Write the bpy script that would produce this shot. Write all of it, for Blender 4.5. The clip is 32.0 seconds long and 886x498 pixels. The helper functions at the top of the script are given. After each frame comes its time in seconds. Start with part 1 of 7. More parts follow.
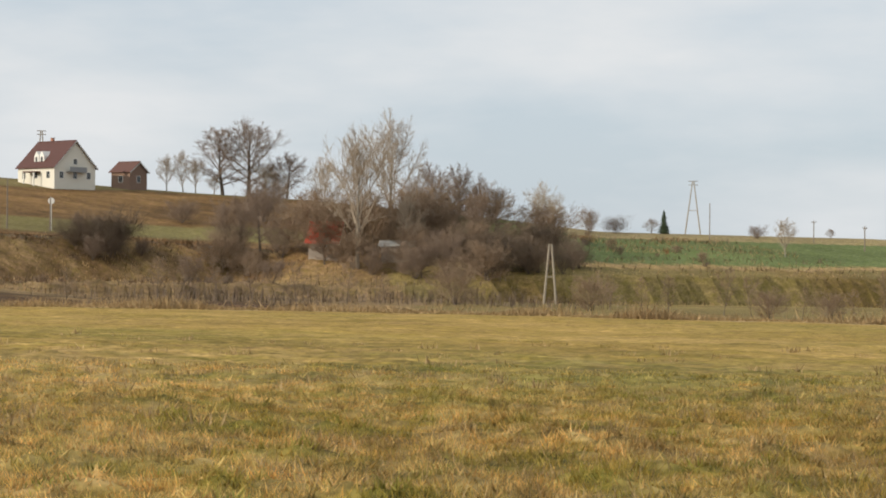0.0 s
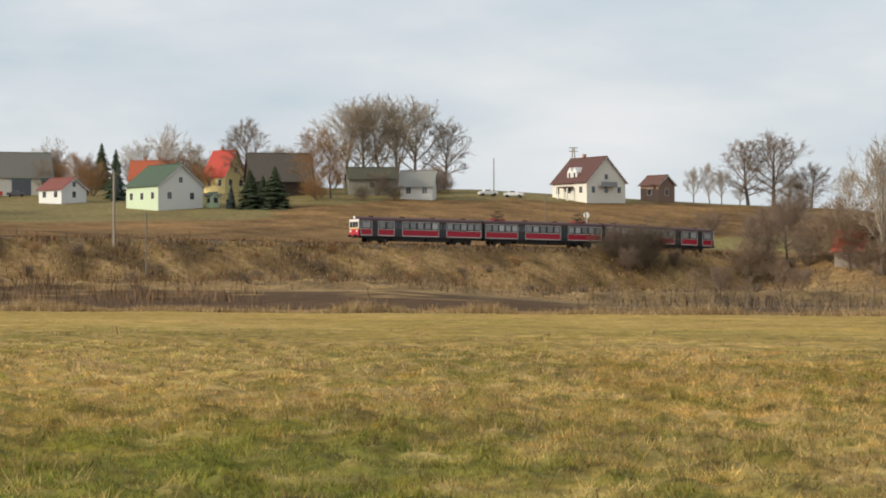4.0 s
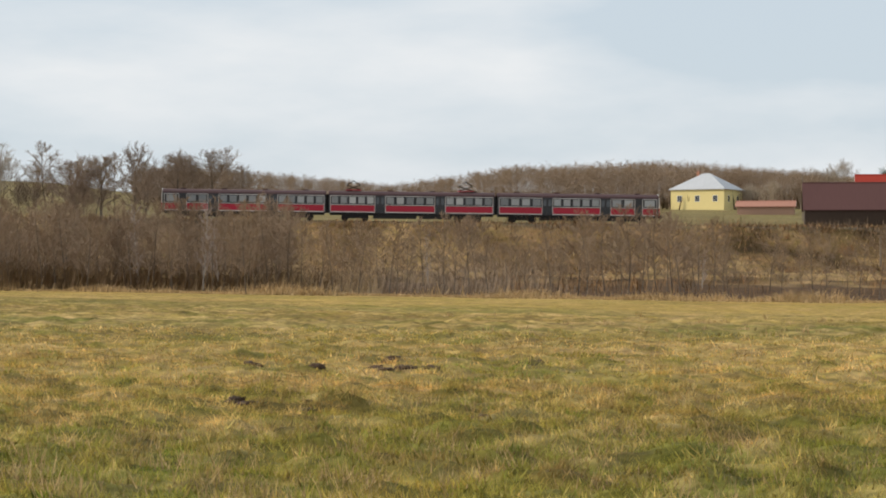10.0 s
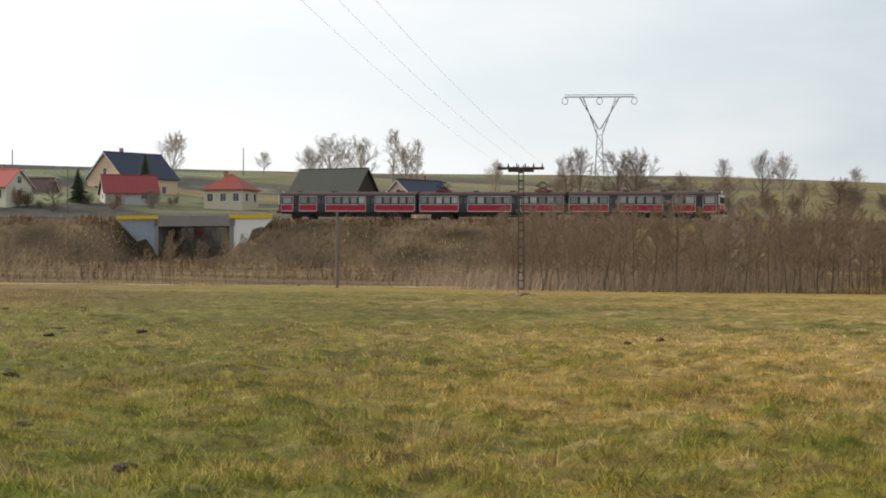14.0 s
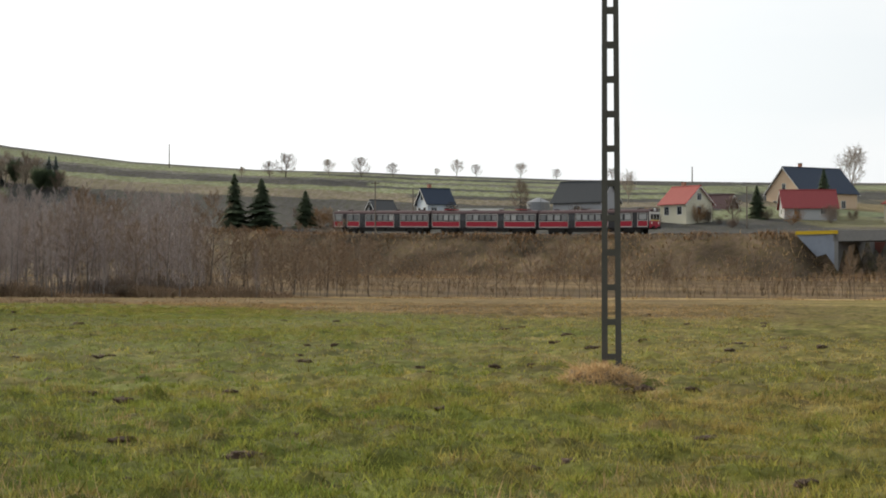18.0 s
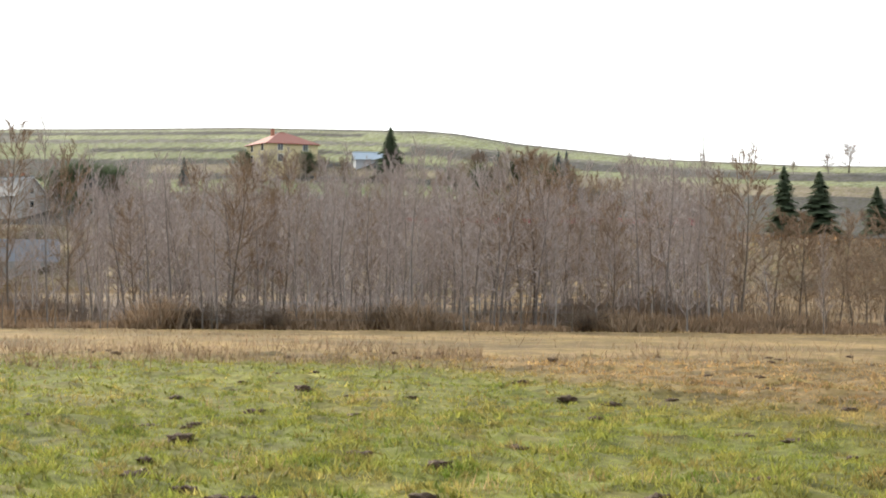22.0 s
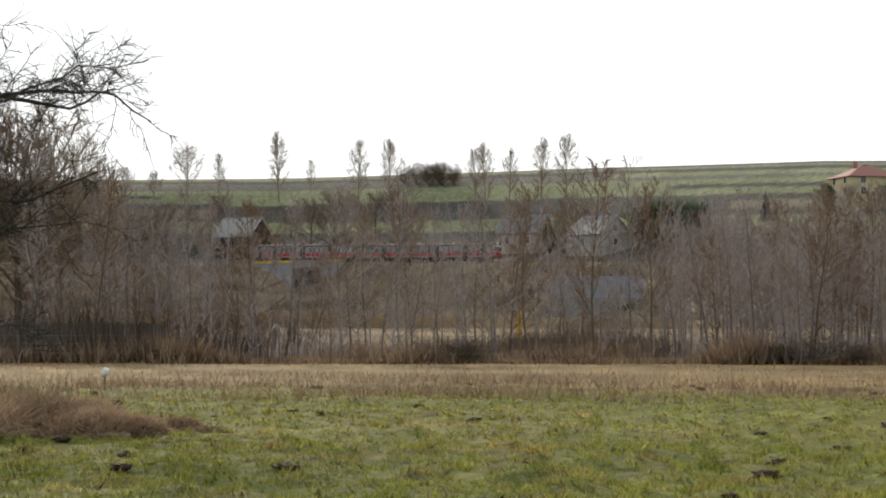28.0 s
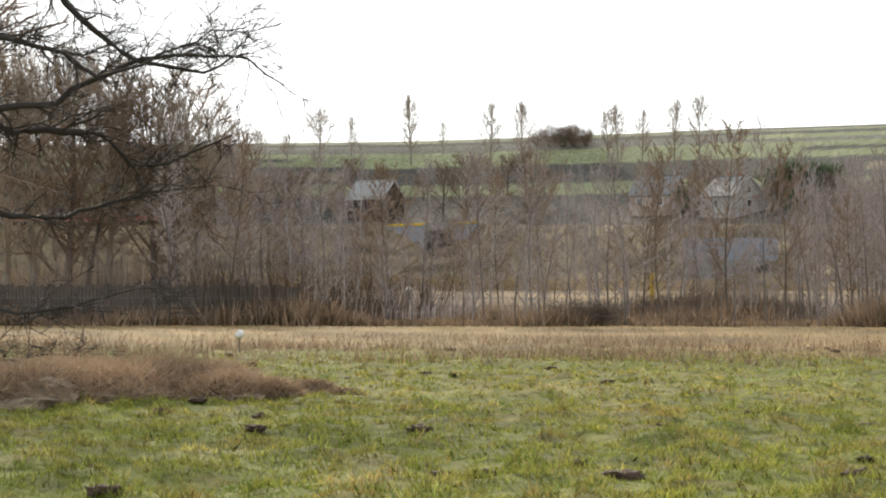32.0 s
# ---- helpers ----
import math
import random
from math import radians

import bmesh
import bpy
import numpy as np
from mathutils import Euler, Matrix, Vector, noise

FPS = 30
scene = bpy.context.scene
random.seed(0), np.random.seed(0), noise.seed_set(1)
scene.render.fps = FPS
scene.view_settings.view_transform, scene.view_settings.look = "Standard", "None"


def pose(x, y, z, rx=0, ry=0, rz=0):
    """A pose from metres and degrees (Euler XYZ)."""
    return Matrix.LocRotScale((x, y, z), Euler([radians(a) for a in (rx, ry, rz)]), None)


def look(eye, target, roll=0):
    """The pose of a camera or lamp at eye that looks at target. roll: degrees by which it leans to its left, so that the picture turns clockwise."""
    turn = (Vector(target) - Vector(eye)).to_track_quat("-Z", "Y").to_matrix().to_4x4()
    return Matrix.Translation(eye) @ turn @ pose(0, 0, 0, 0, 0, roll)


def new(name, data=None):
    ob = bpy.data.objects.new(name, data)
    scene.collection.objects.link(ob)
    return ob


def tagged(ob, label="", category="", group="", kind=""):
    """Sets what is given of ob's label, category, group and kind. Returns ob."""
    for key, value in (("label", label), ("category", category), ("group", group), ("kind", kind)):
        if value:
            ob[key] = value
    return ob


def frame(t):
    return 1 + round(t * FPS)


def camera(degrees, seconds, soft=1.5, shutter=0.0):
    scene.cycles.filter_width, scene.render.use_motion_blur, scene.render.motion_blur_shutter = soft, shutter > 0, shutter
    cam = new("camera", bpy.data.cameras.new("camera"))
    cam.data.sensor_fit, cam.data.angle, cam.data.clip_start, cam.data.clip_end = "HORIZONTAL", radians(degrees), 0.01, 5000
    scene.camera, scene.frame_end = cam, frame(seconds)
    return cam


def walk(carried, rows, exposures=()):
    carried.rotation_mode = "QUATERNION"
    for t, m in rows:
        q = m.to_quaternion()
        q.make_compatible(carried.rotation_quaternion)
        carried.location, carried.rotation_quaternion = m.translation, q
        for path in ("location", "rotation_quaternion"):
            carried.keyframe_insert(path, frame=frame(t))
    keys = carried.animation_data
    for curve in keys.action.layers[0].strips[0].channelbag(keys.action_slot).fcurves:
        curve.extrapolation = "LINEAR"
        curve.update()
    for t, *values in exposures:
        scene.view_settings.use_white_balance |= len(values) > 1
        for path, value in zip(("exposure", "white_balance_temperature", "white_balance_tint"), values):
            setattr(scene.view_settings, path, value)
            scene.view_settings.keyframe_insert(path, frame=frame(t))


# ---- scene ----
cam = camera(22.0, 32.0, soft=1.9)
# seconds, bearing, tilt, roll (degrees), metres along the long advance, metres of the first step
PATH = [
    (0, 0.18, 0.71, -0.59, 0, 16.5), (0.3, -1.55, 0.66, -0.42, 0, 6.5), (0.6, -2.9, 0.62, -0.25, 0, 0), (1, -4.45, 0.60, -0.08, 0, 0),
    (1.5, -5.93, 0.59, -0.37, 0, 0), (2, -7.09, 0.56, -0.29, 0, 0), (2.5, -8.45, 0.60, 0.05, 0, 0),
    (3, -9.98, 0.74, 0.00, 0, 0), (3.5, -11.48, 0.83, 0.09, 0, 0), (5.5, -17.94, 0.94, 0.12, 0, 0),
    (6, -20.33, 0.95, 0.04, 0, 0), (6.5, -22.80, 0.81, 0.16, 0, 0), (7, -25.19, 0.56, 0.27, 0, 0),
    (7.5, -27.23, 0.46, 0.56, 0, 0), (8, -30.60, 0.47, 0.16, 0, 0), (8.5, -33.47, 0.42, -0.04, 0, 0),
    (9, -35.52, 0.64, 0.11, 0, 0), (9.5, -37.70, 0.68, 0.28, 0, 0), (10, -40.27, 0.76, -0.06, 0, 0),
    (10.5, -43.55, 0.90, -0.13, 0, 0), (11, -46.83, 1.24, -0.13, 0, 0), (11.5, -50.05, 1.39, -0.13, 0, 0),
    (12, -53.21, 1.35, -0.17, 0, 0), (12.5, -56.20, 1.22, -0.05, 0, 0), (13, -59.20, 1.05, -0.11, 0, 0),
    (13.5, -61.88, 0.98, -0.10, 0, 0), (14, -64.29, 0.87, -0.06, 0, 0), (14.5, -66.79, 0.59, 0.12, 0, 0),
    (15, -68.82, 0.53, 0.15, 0, 0), (15.5, -71.33, 0.72, 0.15, 0, 0), (17.5, -79.60, 1.34, 0.20, 0, 0),
    (18, -81.25, 1.27, 0.15, 0, 0), (18.5, -83.00, 1.20, -0.02, 0, 0), (18.7, -83.35, 1.15, -0.05, 1.2, 0),
    (19, -83.75, 1.02, -0.22, 7, 0), (19.5, -84.27, 1.35, -0.35, 25, 0), (20, -86.03, 1.42, -0.35, 43.8, 0),
    (20.5, -88.71, 1.68, -0.51, 62.5, 0), (21, -90.86, 1.84, -0.10, 80.5, 0), (21.5, -93.21, 1.8, -0.02, 90, 0),
    (22, -95.00, 1.82, -0.16, 90, 0), (22.5, -96.97, 1.66, -0.03, 90, 0), (23, -98.56, 1.39, 0.50, 90, 0),
    (23.5, -99.91, 1.02, 0.47, 90, 0), (24, -100.82, 0.99, 0.03, 90, 0), (24.5, -102.38, 1.05, -0.21, 90, 0),
    (25, -103.61, 1.10, -0.15, 90, 0), (25.5, -105.08, 1.46, -0.25, 90, 0), (26, -106.61, 1.81, 0.18, 90, 0),
    (26.5, -107.56, 1.91, -0.10, 90, 0), (28.5, -110.37, 2.82, 0.15, 90, 0), (29, -111.28, 2.76, 0.16, 90, 0),
    (29.5, -111.99, 2.63, -0.02, 90, 0), (30, -112.45, 2.38, 0.11, 90, 0), (30.5, -112.82, 2.34, 0.05, 90, 0),
    (31, -112.94, 2.17, -0.13, 90, 0), (31.5, -113.01, 1.81, 0.01, 90, 0), (32, -112.90, 1.74, -0.02, 90, 0),
]
ADVANCE = -86.48
SLOPE = 0.0105


def bearing(a):
    return Vector((math.sin(radians(a)), math.cos(radians(a)), 0))


def plane(x, y):
    return SLOPE * (-0.866 * x - 0.5 * y)


def eye_at(d, f=0.0):
    p = bearing(ADVANCE) * d + bearing(-2) * f
    return Vector((p.x, p.y, 1.6 + plane(p.x, p.y)))


def view(a, tilt, roll, d, f):
    e = eye_at(d, f)
    way = bearing(a) * math.cos(radians(tilt)) + Vector((0, 0, math.sin(radians(tilt))))
    return look(e, e + way, -roll)


EXPOSURES = [(0.0, 0.0), (3.5, 0.03), (6.0, 0.14), (8.0, -0.08), (9.0, 0.13), (10.0, 0.13), (13.0, 0.04), (15.0, 0.05), (18.0, -0.06), (19.0, -0.06), (20.0, 0.54), (21.0, 0.86), (24.0, 0.92), (26.0, 0.9), (28.5, -0.05), (29.0, -0.05), (30.0, 0.05), (31.0, 0.4), (32.0, 0.58)]
walk(cam, [(t, view(a, ti, ro, d, f)) for t, a, ti, ro, d, f in PATH], EXPOSURES)
HOME, AWAY = eye_at(0), eye_at(90)

# ---- world and sun ----
SUN_AZ, SUN_EL = -124.0, 21.0
world = bpy.data.worlds.new("sky")
scene.world = world
world.use_nodes = True
wt = world.node_tree
wt.nodes.clear()
w_out = wt.nodes.new("ShaderNodeOutputWorld")
w_bg = wt.nodes.new("ShaderNodeBackground")
sky = wt.nodes.new("ShaderNodeTexSky")
sky.sky_type, sky.sun_disc = "NISHITA", False
sky.sun_elevation, sky.sun_rotation = radians(SUN_EL), radians(SUN_AZ)
sky.air_density, sky.dust_density, sky.altitude = 1.0, 2.0, 300
w_co = wt.nodes.new("ShaderNodeTexCoord")
w_map = wt.nodes.new("ShaderNodeMapping")
w_map.inputs["Scale"].default_value = (2.6, 2.6, 9.0)
w_noise = wt.nodes.new("ShaderNodeTexNoise")
w_noise.inputs["Scale"].default_value, w_noise.inputs["Detail"].default_value = 1.6, 6.0
w_noise.inputs["Roughness"].default_value = 0.52
w_ramp = wt.nodes.new("ShaderNodeValToRGB")
w_ramp.color_ramp.elements[0].position, w_ramp.color_ramp.elements[1].position = 0.38, 0.64
w_cloud = wt.nodes.new("ShaderNodeMix")
w_cloud.data_type = "RGBA"
w_haze = wt.nodes.new("ShaderNodeMapRange")
w_dot = wt.nodes.new("ShaderNodeVectorMath")
w_dot.operation = "DOT_PRODUCT"
_s = bearing(SUN_AZ)
w_dot.inputs[1].default_value = (_s.x, _s.y, 0.3)
w_veil = wt.nodes.new("ShaderNodeMix")
w_veil.data_type = "RGBA"
w_haze.inputs["From Min"].default_value, w_haze.inputs["From Max"].default_value = 0.33, 0.85
w_haze.inputs["To Min"].default_value, w_haze.inputs["To Max"].default_value = 0.0, 1.0
L = wt.links.new
L(w_co.outputs["Generated"], w_map.inputs["Vector"])
L(w_map.outputs["Vector"], w_noise.inputs["Vector"])
L(w_noise.outputs["Fac"], w_ramp.inputs["Fac"])
L(w_ramp.outputs["Color"], w_cloud.inputs["Factor"])
w_pale = wt.nodes.new("ShaderNodeMix")
w_pale.data_type = "RGBA"
w_pale.inputs["Factor"].default_value = 0.8
w_pale.inputs["B"].default_value = (6.1, 6.9, 7.65, 1)
L(sky.outputs["Color"], w_pale.inputs["A"])
L(w_pale.outputs["Result"], w_cloud.inputs["A"])
w_cloud.inputs["B"].default_value = (7.8, 7.95, 8.05, 1)
L(w_co.outputs["Generated"], w_dot.inputs[0])
L(w_dot.outputs["Value"], w_haze.inputs["Value"])
L(w_haze.outputs["Result"], w_veil.inputs["Factor"])
L(w_cloud.outputs["Result"], w_veil.inputs["A"])
w_veil.inputs["B"].default_value = (12.0, 12.2, 12.1, 1)
L(w_veil.outputs["Result"], w_bg.inputs["Color"])
w_bg.inputs["Strength"].default_value = 0.1
L(w_bg.outputs["Background"], w_out.inputs["Surface"])

sun = new("sun", bpy.data.lights.new("sun", "SUN"))
sun.data.energy, sun.data.angle, sun.data.color = 3.2, radians(0.8), (1.0, 0.885, 0.72)
sun_way = bearing(SUN_AZ) * math.cos(radians(SUN_EL)) + Vector((0, 0, math.sin(radians(SUN_EL))))
sun.matrix_world = look(sun_way * 100, (0, 0, 0))


# ---- materials ----
def material(name, colour, rough=0.85, metal=0.0, grain=0.0, scale=4.0, second=None, big=0.3, bump=0.0, island=False, obj_rand=False, spec=0.3, stretch=(1, 1, 1), thin=0.0):
    """A surface with variation at two scales, between colour and second."""
    m = bpy.data.materials.new(name)
    m.use_nodes = True
    nt = m.node_tree
    b = nt.nodes["Principled BSDF"]
    b.inputs["Roughness"].default_value, b.inputs["Metallic"].default_value = rough, metal
    b.inputs["Specular IOR Level"].default_value = spec
    second = second or tuple(c * 0.7 for c in colour)
    co = nt.nodes.new("ShaderNodeTexCoord")
    mp = nt.nodes.new("ShaderNodeMapping")
    mp.inputs["Scale"].default_value = stretch
    nt.links.new(co.outputs["Object"], mp.inputs["Vector"])
    n1, n2 = nt.nodes.new("ShaderNodeTexNoise"), nt.nodes.new("ShaderNodeTexNoise")
    n1.inputs["Scale"].default_value, n2.inputs["Scale"].default_value = scale, scale * 0.12
    n1.inputs["Detail"].default_value = 5
    for n in (n1, n2):
        nt.links.new(mp.outputs["Vector"], n.inputs["Vector"])
    add = nt.nodes.new("ShaderNodeMath")
    add.operation = "MULTIPLY_ADD"
    add.inputs[1].default_value = big
    nt.links.new(n2.outputs["Fac"], add.inputs[0])
    sc = nt.nodes.new("ShaderNodeMath")
    sc.operation = "MULTIPLY"
    sc.inputs[1].default_value = grain
    nt.links.new(n1.outputs["Fac"], sc.inputs[0])
    nt.links.new(sc.outputs[0], add.inputs[2])
    fac = add.outputs[0]
    if island or obj_rand:
        g = nt.nodes.new("ShaderNodeNewGeometry" if island else "ShaderNodeObjectInfo")
        mul = nt.nodes.new("ShaderNodeMath")
        mul.operation = "MULTIPLY_ADD"
        mul.inputs[1].default_value = 0.6
        nt.links.new(g.outputs["Random Per Island" if island else "Random"], mul.inputs[0])
        nt.links.new(fac, mul.inputs[2])
        fac = mul.outputs[0]
    mix = nt.nodes.new("ShaderNodeMix")
    mix.data_type = "RGBA"
    mix.inputs["A"].default_value, mix.inputs["B"].default_value = (*colour, 1), (*second, 1)
    nt.links.new(fac, mix.inputs["Factor"])
    nt.links.new(mix.outputs["Result"], b.inputs["Base Color"])
    if thin:
        tr, ms = nt.nodes.new("ShaderNodeBsdfTranslucent"), nt.nodes.new("ShaderNodeMixShader")
        nt.links.new(mix.outputs["Result"], tr.inputs["Color"])
        ms.inputs["Fac"].default_value = thin
        nt.links.new(b.outputs["BSDF"], ms.inputs[1])
        nt.links.new(tr.outputs["BSDF"], ms.inputs[2])
        nt.links.new(ms.outputs["Shader"], nt.nodes["Material Output"].inputs["Surface"])
    if bump:
        bp = nt.nodes.new("ShaderNodeBump")
        bp.inputs["Strength"].default_value, bp.inputs["Distance"].default_value = bump, 0.05
        nt.links.new(n1.outputs["Fac"], bp.inputs["Height"])
        nt.links.new(bp.outputs["Normal"], b.inputs["Normal"])
    return m


def ground_material():
    """Land cover held on the ground, broken up by tufts and clods at several sizes."""
    m = bpy.data.materials.new("land")
    m.use_nodes = True
    nt = m.node_tree
    b = nt.nodes["Principled BSDF"]
    b.inputs["Roughness"].default_value, b.inputs["Specular IOR Level"].default_value = 0.95, 0.1
    at = nt.nodes.new("ShaderNodeAttribute")
    at.attribute_name = "cover"
    co = nt.nodes.new("ShaderNodeTexCoord")
    prev = at.outputs["Color"]
    for scale, lo, hi, detail in ((5.0, 0.55, 1.55, 7), (1.1, 0.65, 1.4, 5), (0.07, 0.82, 1.2, 3)):
        n = nt.nodes.new("ShaderNodeTexNoise")
        n.inputs["Scale"].default_value, n.inputs["Detail"].default_value, n.inputs["Roughness"].default_value = scale, detail, 0.65
        nt.links.new(co.outputs["Object"], n.inputs["Vector"])
        r = nt.nodes.new("ShaderNodeMapRange")
        r.inputs["From Min"].default_value, r.inputs["From Max"].default_value = 0.3, 0.7
        r.inputs["To Min"].default_value, r.inputs["To Max"].default_value = lo, hi
        nt.links.new(n.outputs["Fac"], r.inputs["Value"])
        v = nt.nodes.new("ShaderNodeVectorMath")
        v.operation = "SCALE"
        nt.links.new(prev, v.inputs[0])
        nt.links.new(r.outputs["Result"], v.inputs["Scale"])
        prev = v.outputs["Vector"]
    hue = nt.nodes.new("ShaderNodeTexNoise")
    hue.inputs["Scale"].default_value, hue.inputs["Detail"].default_value, hue.inputs["Roughness"].default_value = 0.9, 5, 0.7
    nt.links.new(co.outputs["Object"], hue.inputs["Vector"])
    hr = nt.nodes.new("ShaderNodeMapRange")
    hr.inputs["From Min"].default_value, hr.inputs["From Max"].default_value = 0.42, 0.62
    nt.links.new(hue.outputs["Fac"], hr.inputs["Value"])
    tint = nt.nodes.new("ShaderNodeVectorMath")
    tint.operation = "MULTIPLY"
    tint.inputs[1].default_value = (0.76, 0.8, 0.55)
    nt.links.new(prev, tint.inputs[0])
    hm = nt.nodes.new("ShaderNodeMix")
    hm.data_type = "RGBA"
    nt.links.new(hr.outputs["Result"], hm.inputs["Factor"])
    nt.links.new(prev, hm.inputs["A"])
    nt.links.new(tint.outputs["Vector"], hm.inputs["B"])
    nt.links.new(hm.outputs["Result"], b.inputs["Base Color"])
    n = nt.nodes.new("ShaderNodeTexNoise")
    n.inputs["Scale"].default_value, n.inputs["Detail"].default_value = 3.0, 6
    nt.links.new(co.outputs["Object"], n.inputs["Vector"])
    bp = nt.nodes.new("ShaderNodeBump")
    bp.inputs["Strength"].default_value, bp.inputs["Distance"].default_value = 0.8, 0.12
    nt.links.new(n.outputs["Fac"], bp.inputs["Height"])
    nt.links.new(bp.outputs["Normal"], b.inputs["Normal"])
    return m


# ---- the lie of the land ----
N_DIR, T_DIR = (-0.682, 0.7314), (-0.7314, -0.682)
CURVE_Q, CURVE_R = 300.0, 400.0
BEND = (N_DIR[0] * 294 + T_DIR[0] * CURVE_Q + 0.682 * CURVE_R, N_DIR[1] * 294 + T_DIR[1] * CURVE_Q - 0.7314 * CURVE_R)
RAIL_Q = [-500, -300, -205, -127, -40, 20, 80, 137, 210, 254, 300, 450, 600, 800]
RAIL_Z = [2.0, 3.2, 7.2, 8.3, 9.0, 9.6, 10.3, 11.0, 12.1, 13.2, 15.6, 20.6, 24.0, 26.0]
SKY_AZ = [-180, -130, -110, -103, -98, -94, -92, -89, -86, -82, -78, -74, -66, -58, -50, -46, -38, -31, -25, -16, -12, -6, -3, 1.5, 4, 12, 40]
SKY_EL = [3.0, 3.8, 4.05, 4.25, 4.3, 4.2, 4.0, 3.68, 3.45, 3.25, 3.1, 3.0, 2.78, 2.65, 2.35, 1.9, 1.85, 1.9, 2.35, 2.5, 2.45, 2.05, 1.9, 1.5, 1.2, 1.05, 1.0]
SKY_D = [600, 650, 651, 640, 590, 545, 515, 490, 475, 460, 455, 480, 700, 1000, 900, 700, 700, 700, 600, 520, 520, 520, 520, 550, 600, 600, 600]


BRIDGES = [(137.7, 162.5, 144.4, 155.7), (513.5, 539.0, 520.0, 527.0)]


def smooth(t):
    t = np.clip(t, 0, 1)
    return t * t * (3 - 2 * t)


def along(x, y):
    """Way along the railway and distance to it, positive towards the meadow."""
    q = x * T_DIR[0] + y * T_DIR[1]
    c = 294 - (x * N_DIR[0] + y * N_DIR[1])
    dx, dy = x - BEND[0], y - BEND[1]
    ang = np.arctan2(-0.682 * dy - 0.7314 * dx, -0.682 * dx + 0.7314 * dy)
    q2, c2 = CURVE_Q + CURVE_R * ang, CURVE_R - np.hypot(dx, dy)
    bend = q > CURVE_Q
    return np.where(bend, q2, q), np.where(bend, c2, c)


def track(q):
    """Place and heading (radians from +x) on the railway."""
    if q <= CURVE_Q:
        x, y = N_DIR[0] * 294 + T_DIR[0] * q, N_DIR[1] * 294 + T_DIR[1] * q
        h = math.atan2(T_DIR[1], T_DIR[0])
    else:
        a = (q - CURVE_Q) / CURVE_R
        h = math.atan2(T_DIR[1], T_DIR[0]) + a
        x, y = BEND[0] + CURVE_R * math.sin(h), BEND[1] - CURVE_R * math.cos(h)
    return x, y, float(np.interp(q, RAIL_Q, RAIL_Z)), h


def meadow_edge(az):
    return np.interp(az, [-100, -62, -46, -34, 0, 12], [207, 205, 170, 158, 165, 150])


def vnoise(x, y, s, seed=0.0):
    """Smooth noise from a few turned waves, about -1 to 1."""
    v = np.zeros_like(x)
    rs = np.random.RandomState(int(seed * 10) + 7)
    for k in range(7):
        a, ph, f = rs.uniform(0, 6.28), rs.uniform(0, 6.28), s * rs.uniform(0.6, 1.7)
        v = v + np.sin((x * math.cos(a) + y * math.sin(a)) * f + ph + 1.7 * np.sin((x * math.sin(a) - y * math.cos(a)) * f * 0.6 + ph * 2))
    return v / 3.5


def clumps(x, y, cell, seed):
    """Scattered soft domes, 0 to 1, and a number of its own for each."""
    ix, iy = np.floor(x / cell), np.floor(y / cell)
    best, own = np.zeros_like(x), np.zeros_like(x)
    for dx in (-1, 0, 1):
        for dy in (-1, 0, 1):
            cx, cy = ix + dx, iy + dy
            h = np.sin(cx * 127.1 + cy * 311.7 + seed * 17.3) * 43758.5453
            h1, h2, h3 = h - np.floor(h), h * 7.31 - np.floor(h * 7.31), h * 13.77 - np.floor(h * 13.77)
            r = cell * (0.2 + 0.34 * h3)
            v = (0.25 + 0.75 * h2) * np.exp(-(((cx + h1) * cell - x) ** 2 + ((cy + h2) * cell - y) ** 2) / (r * r))
            own = np.where(v > best, h * 3.17 - np.floor(h * 3.17), own)
            best = np.maximum(best, v)
    return best, own


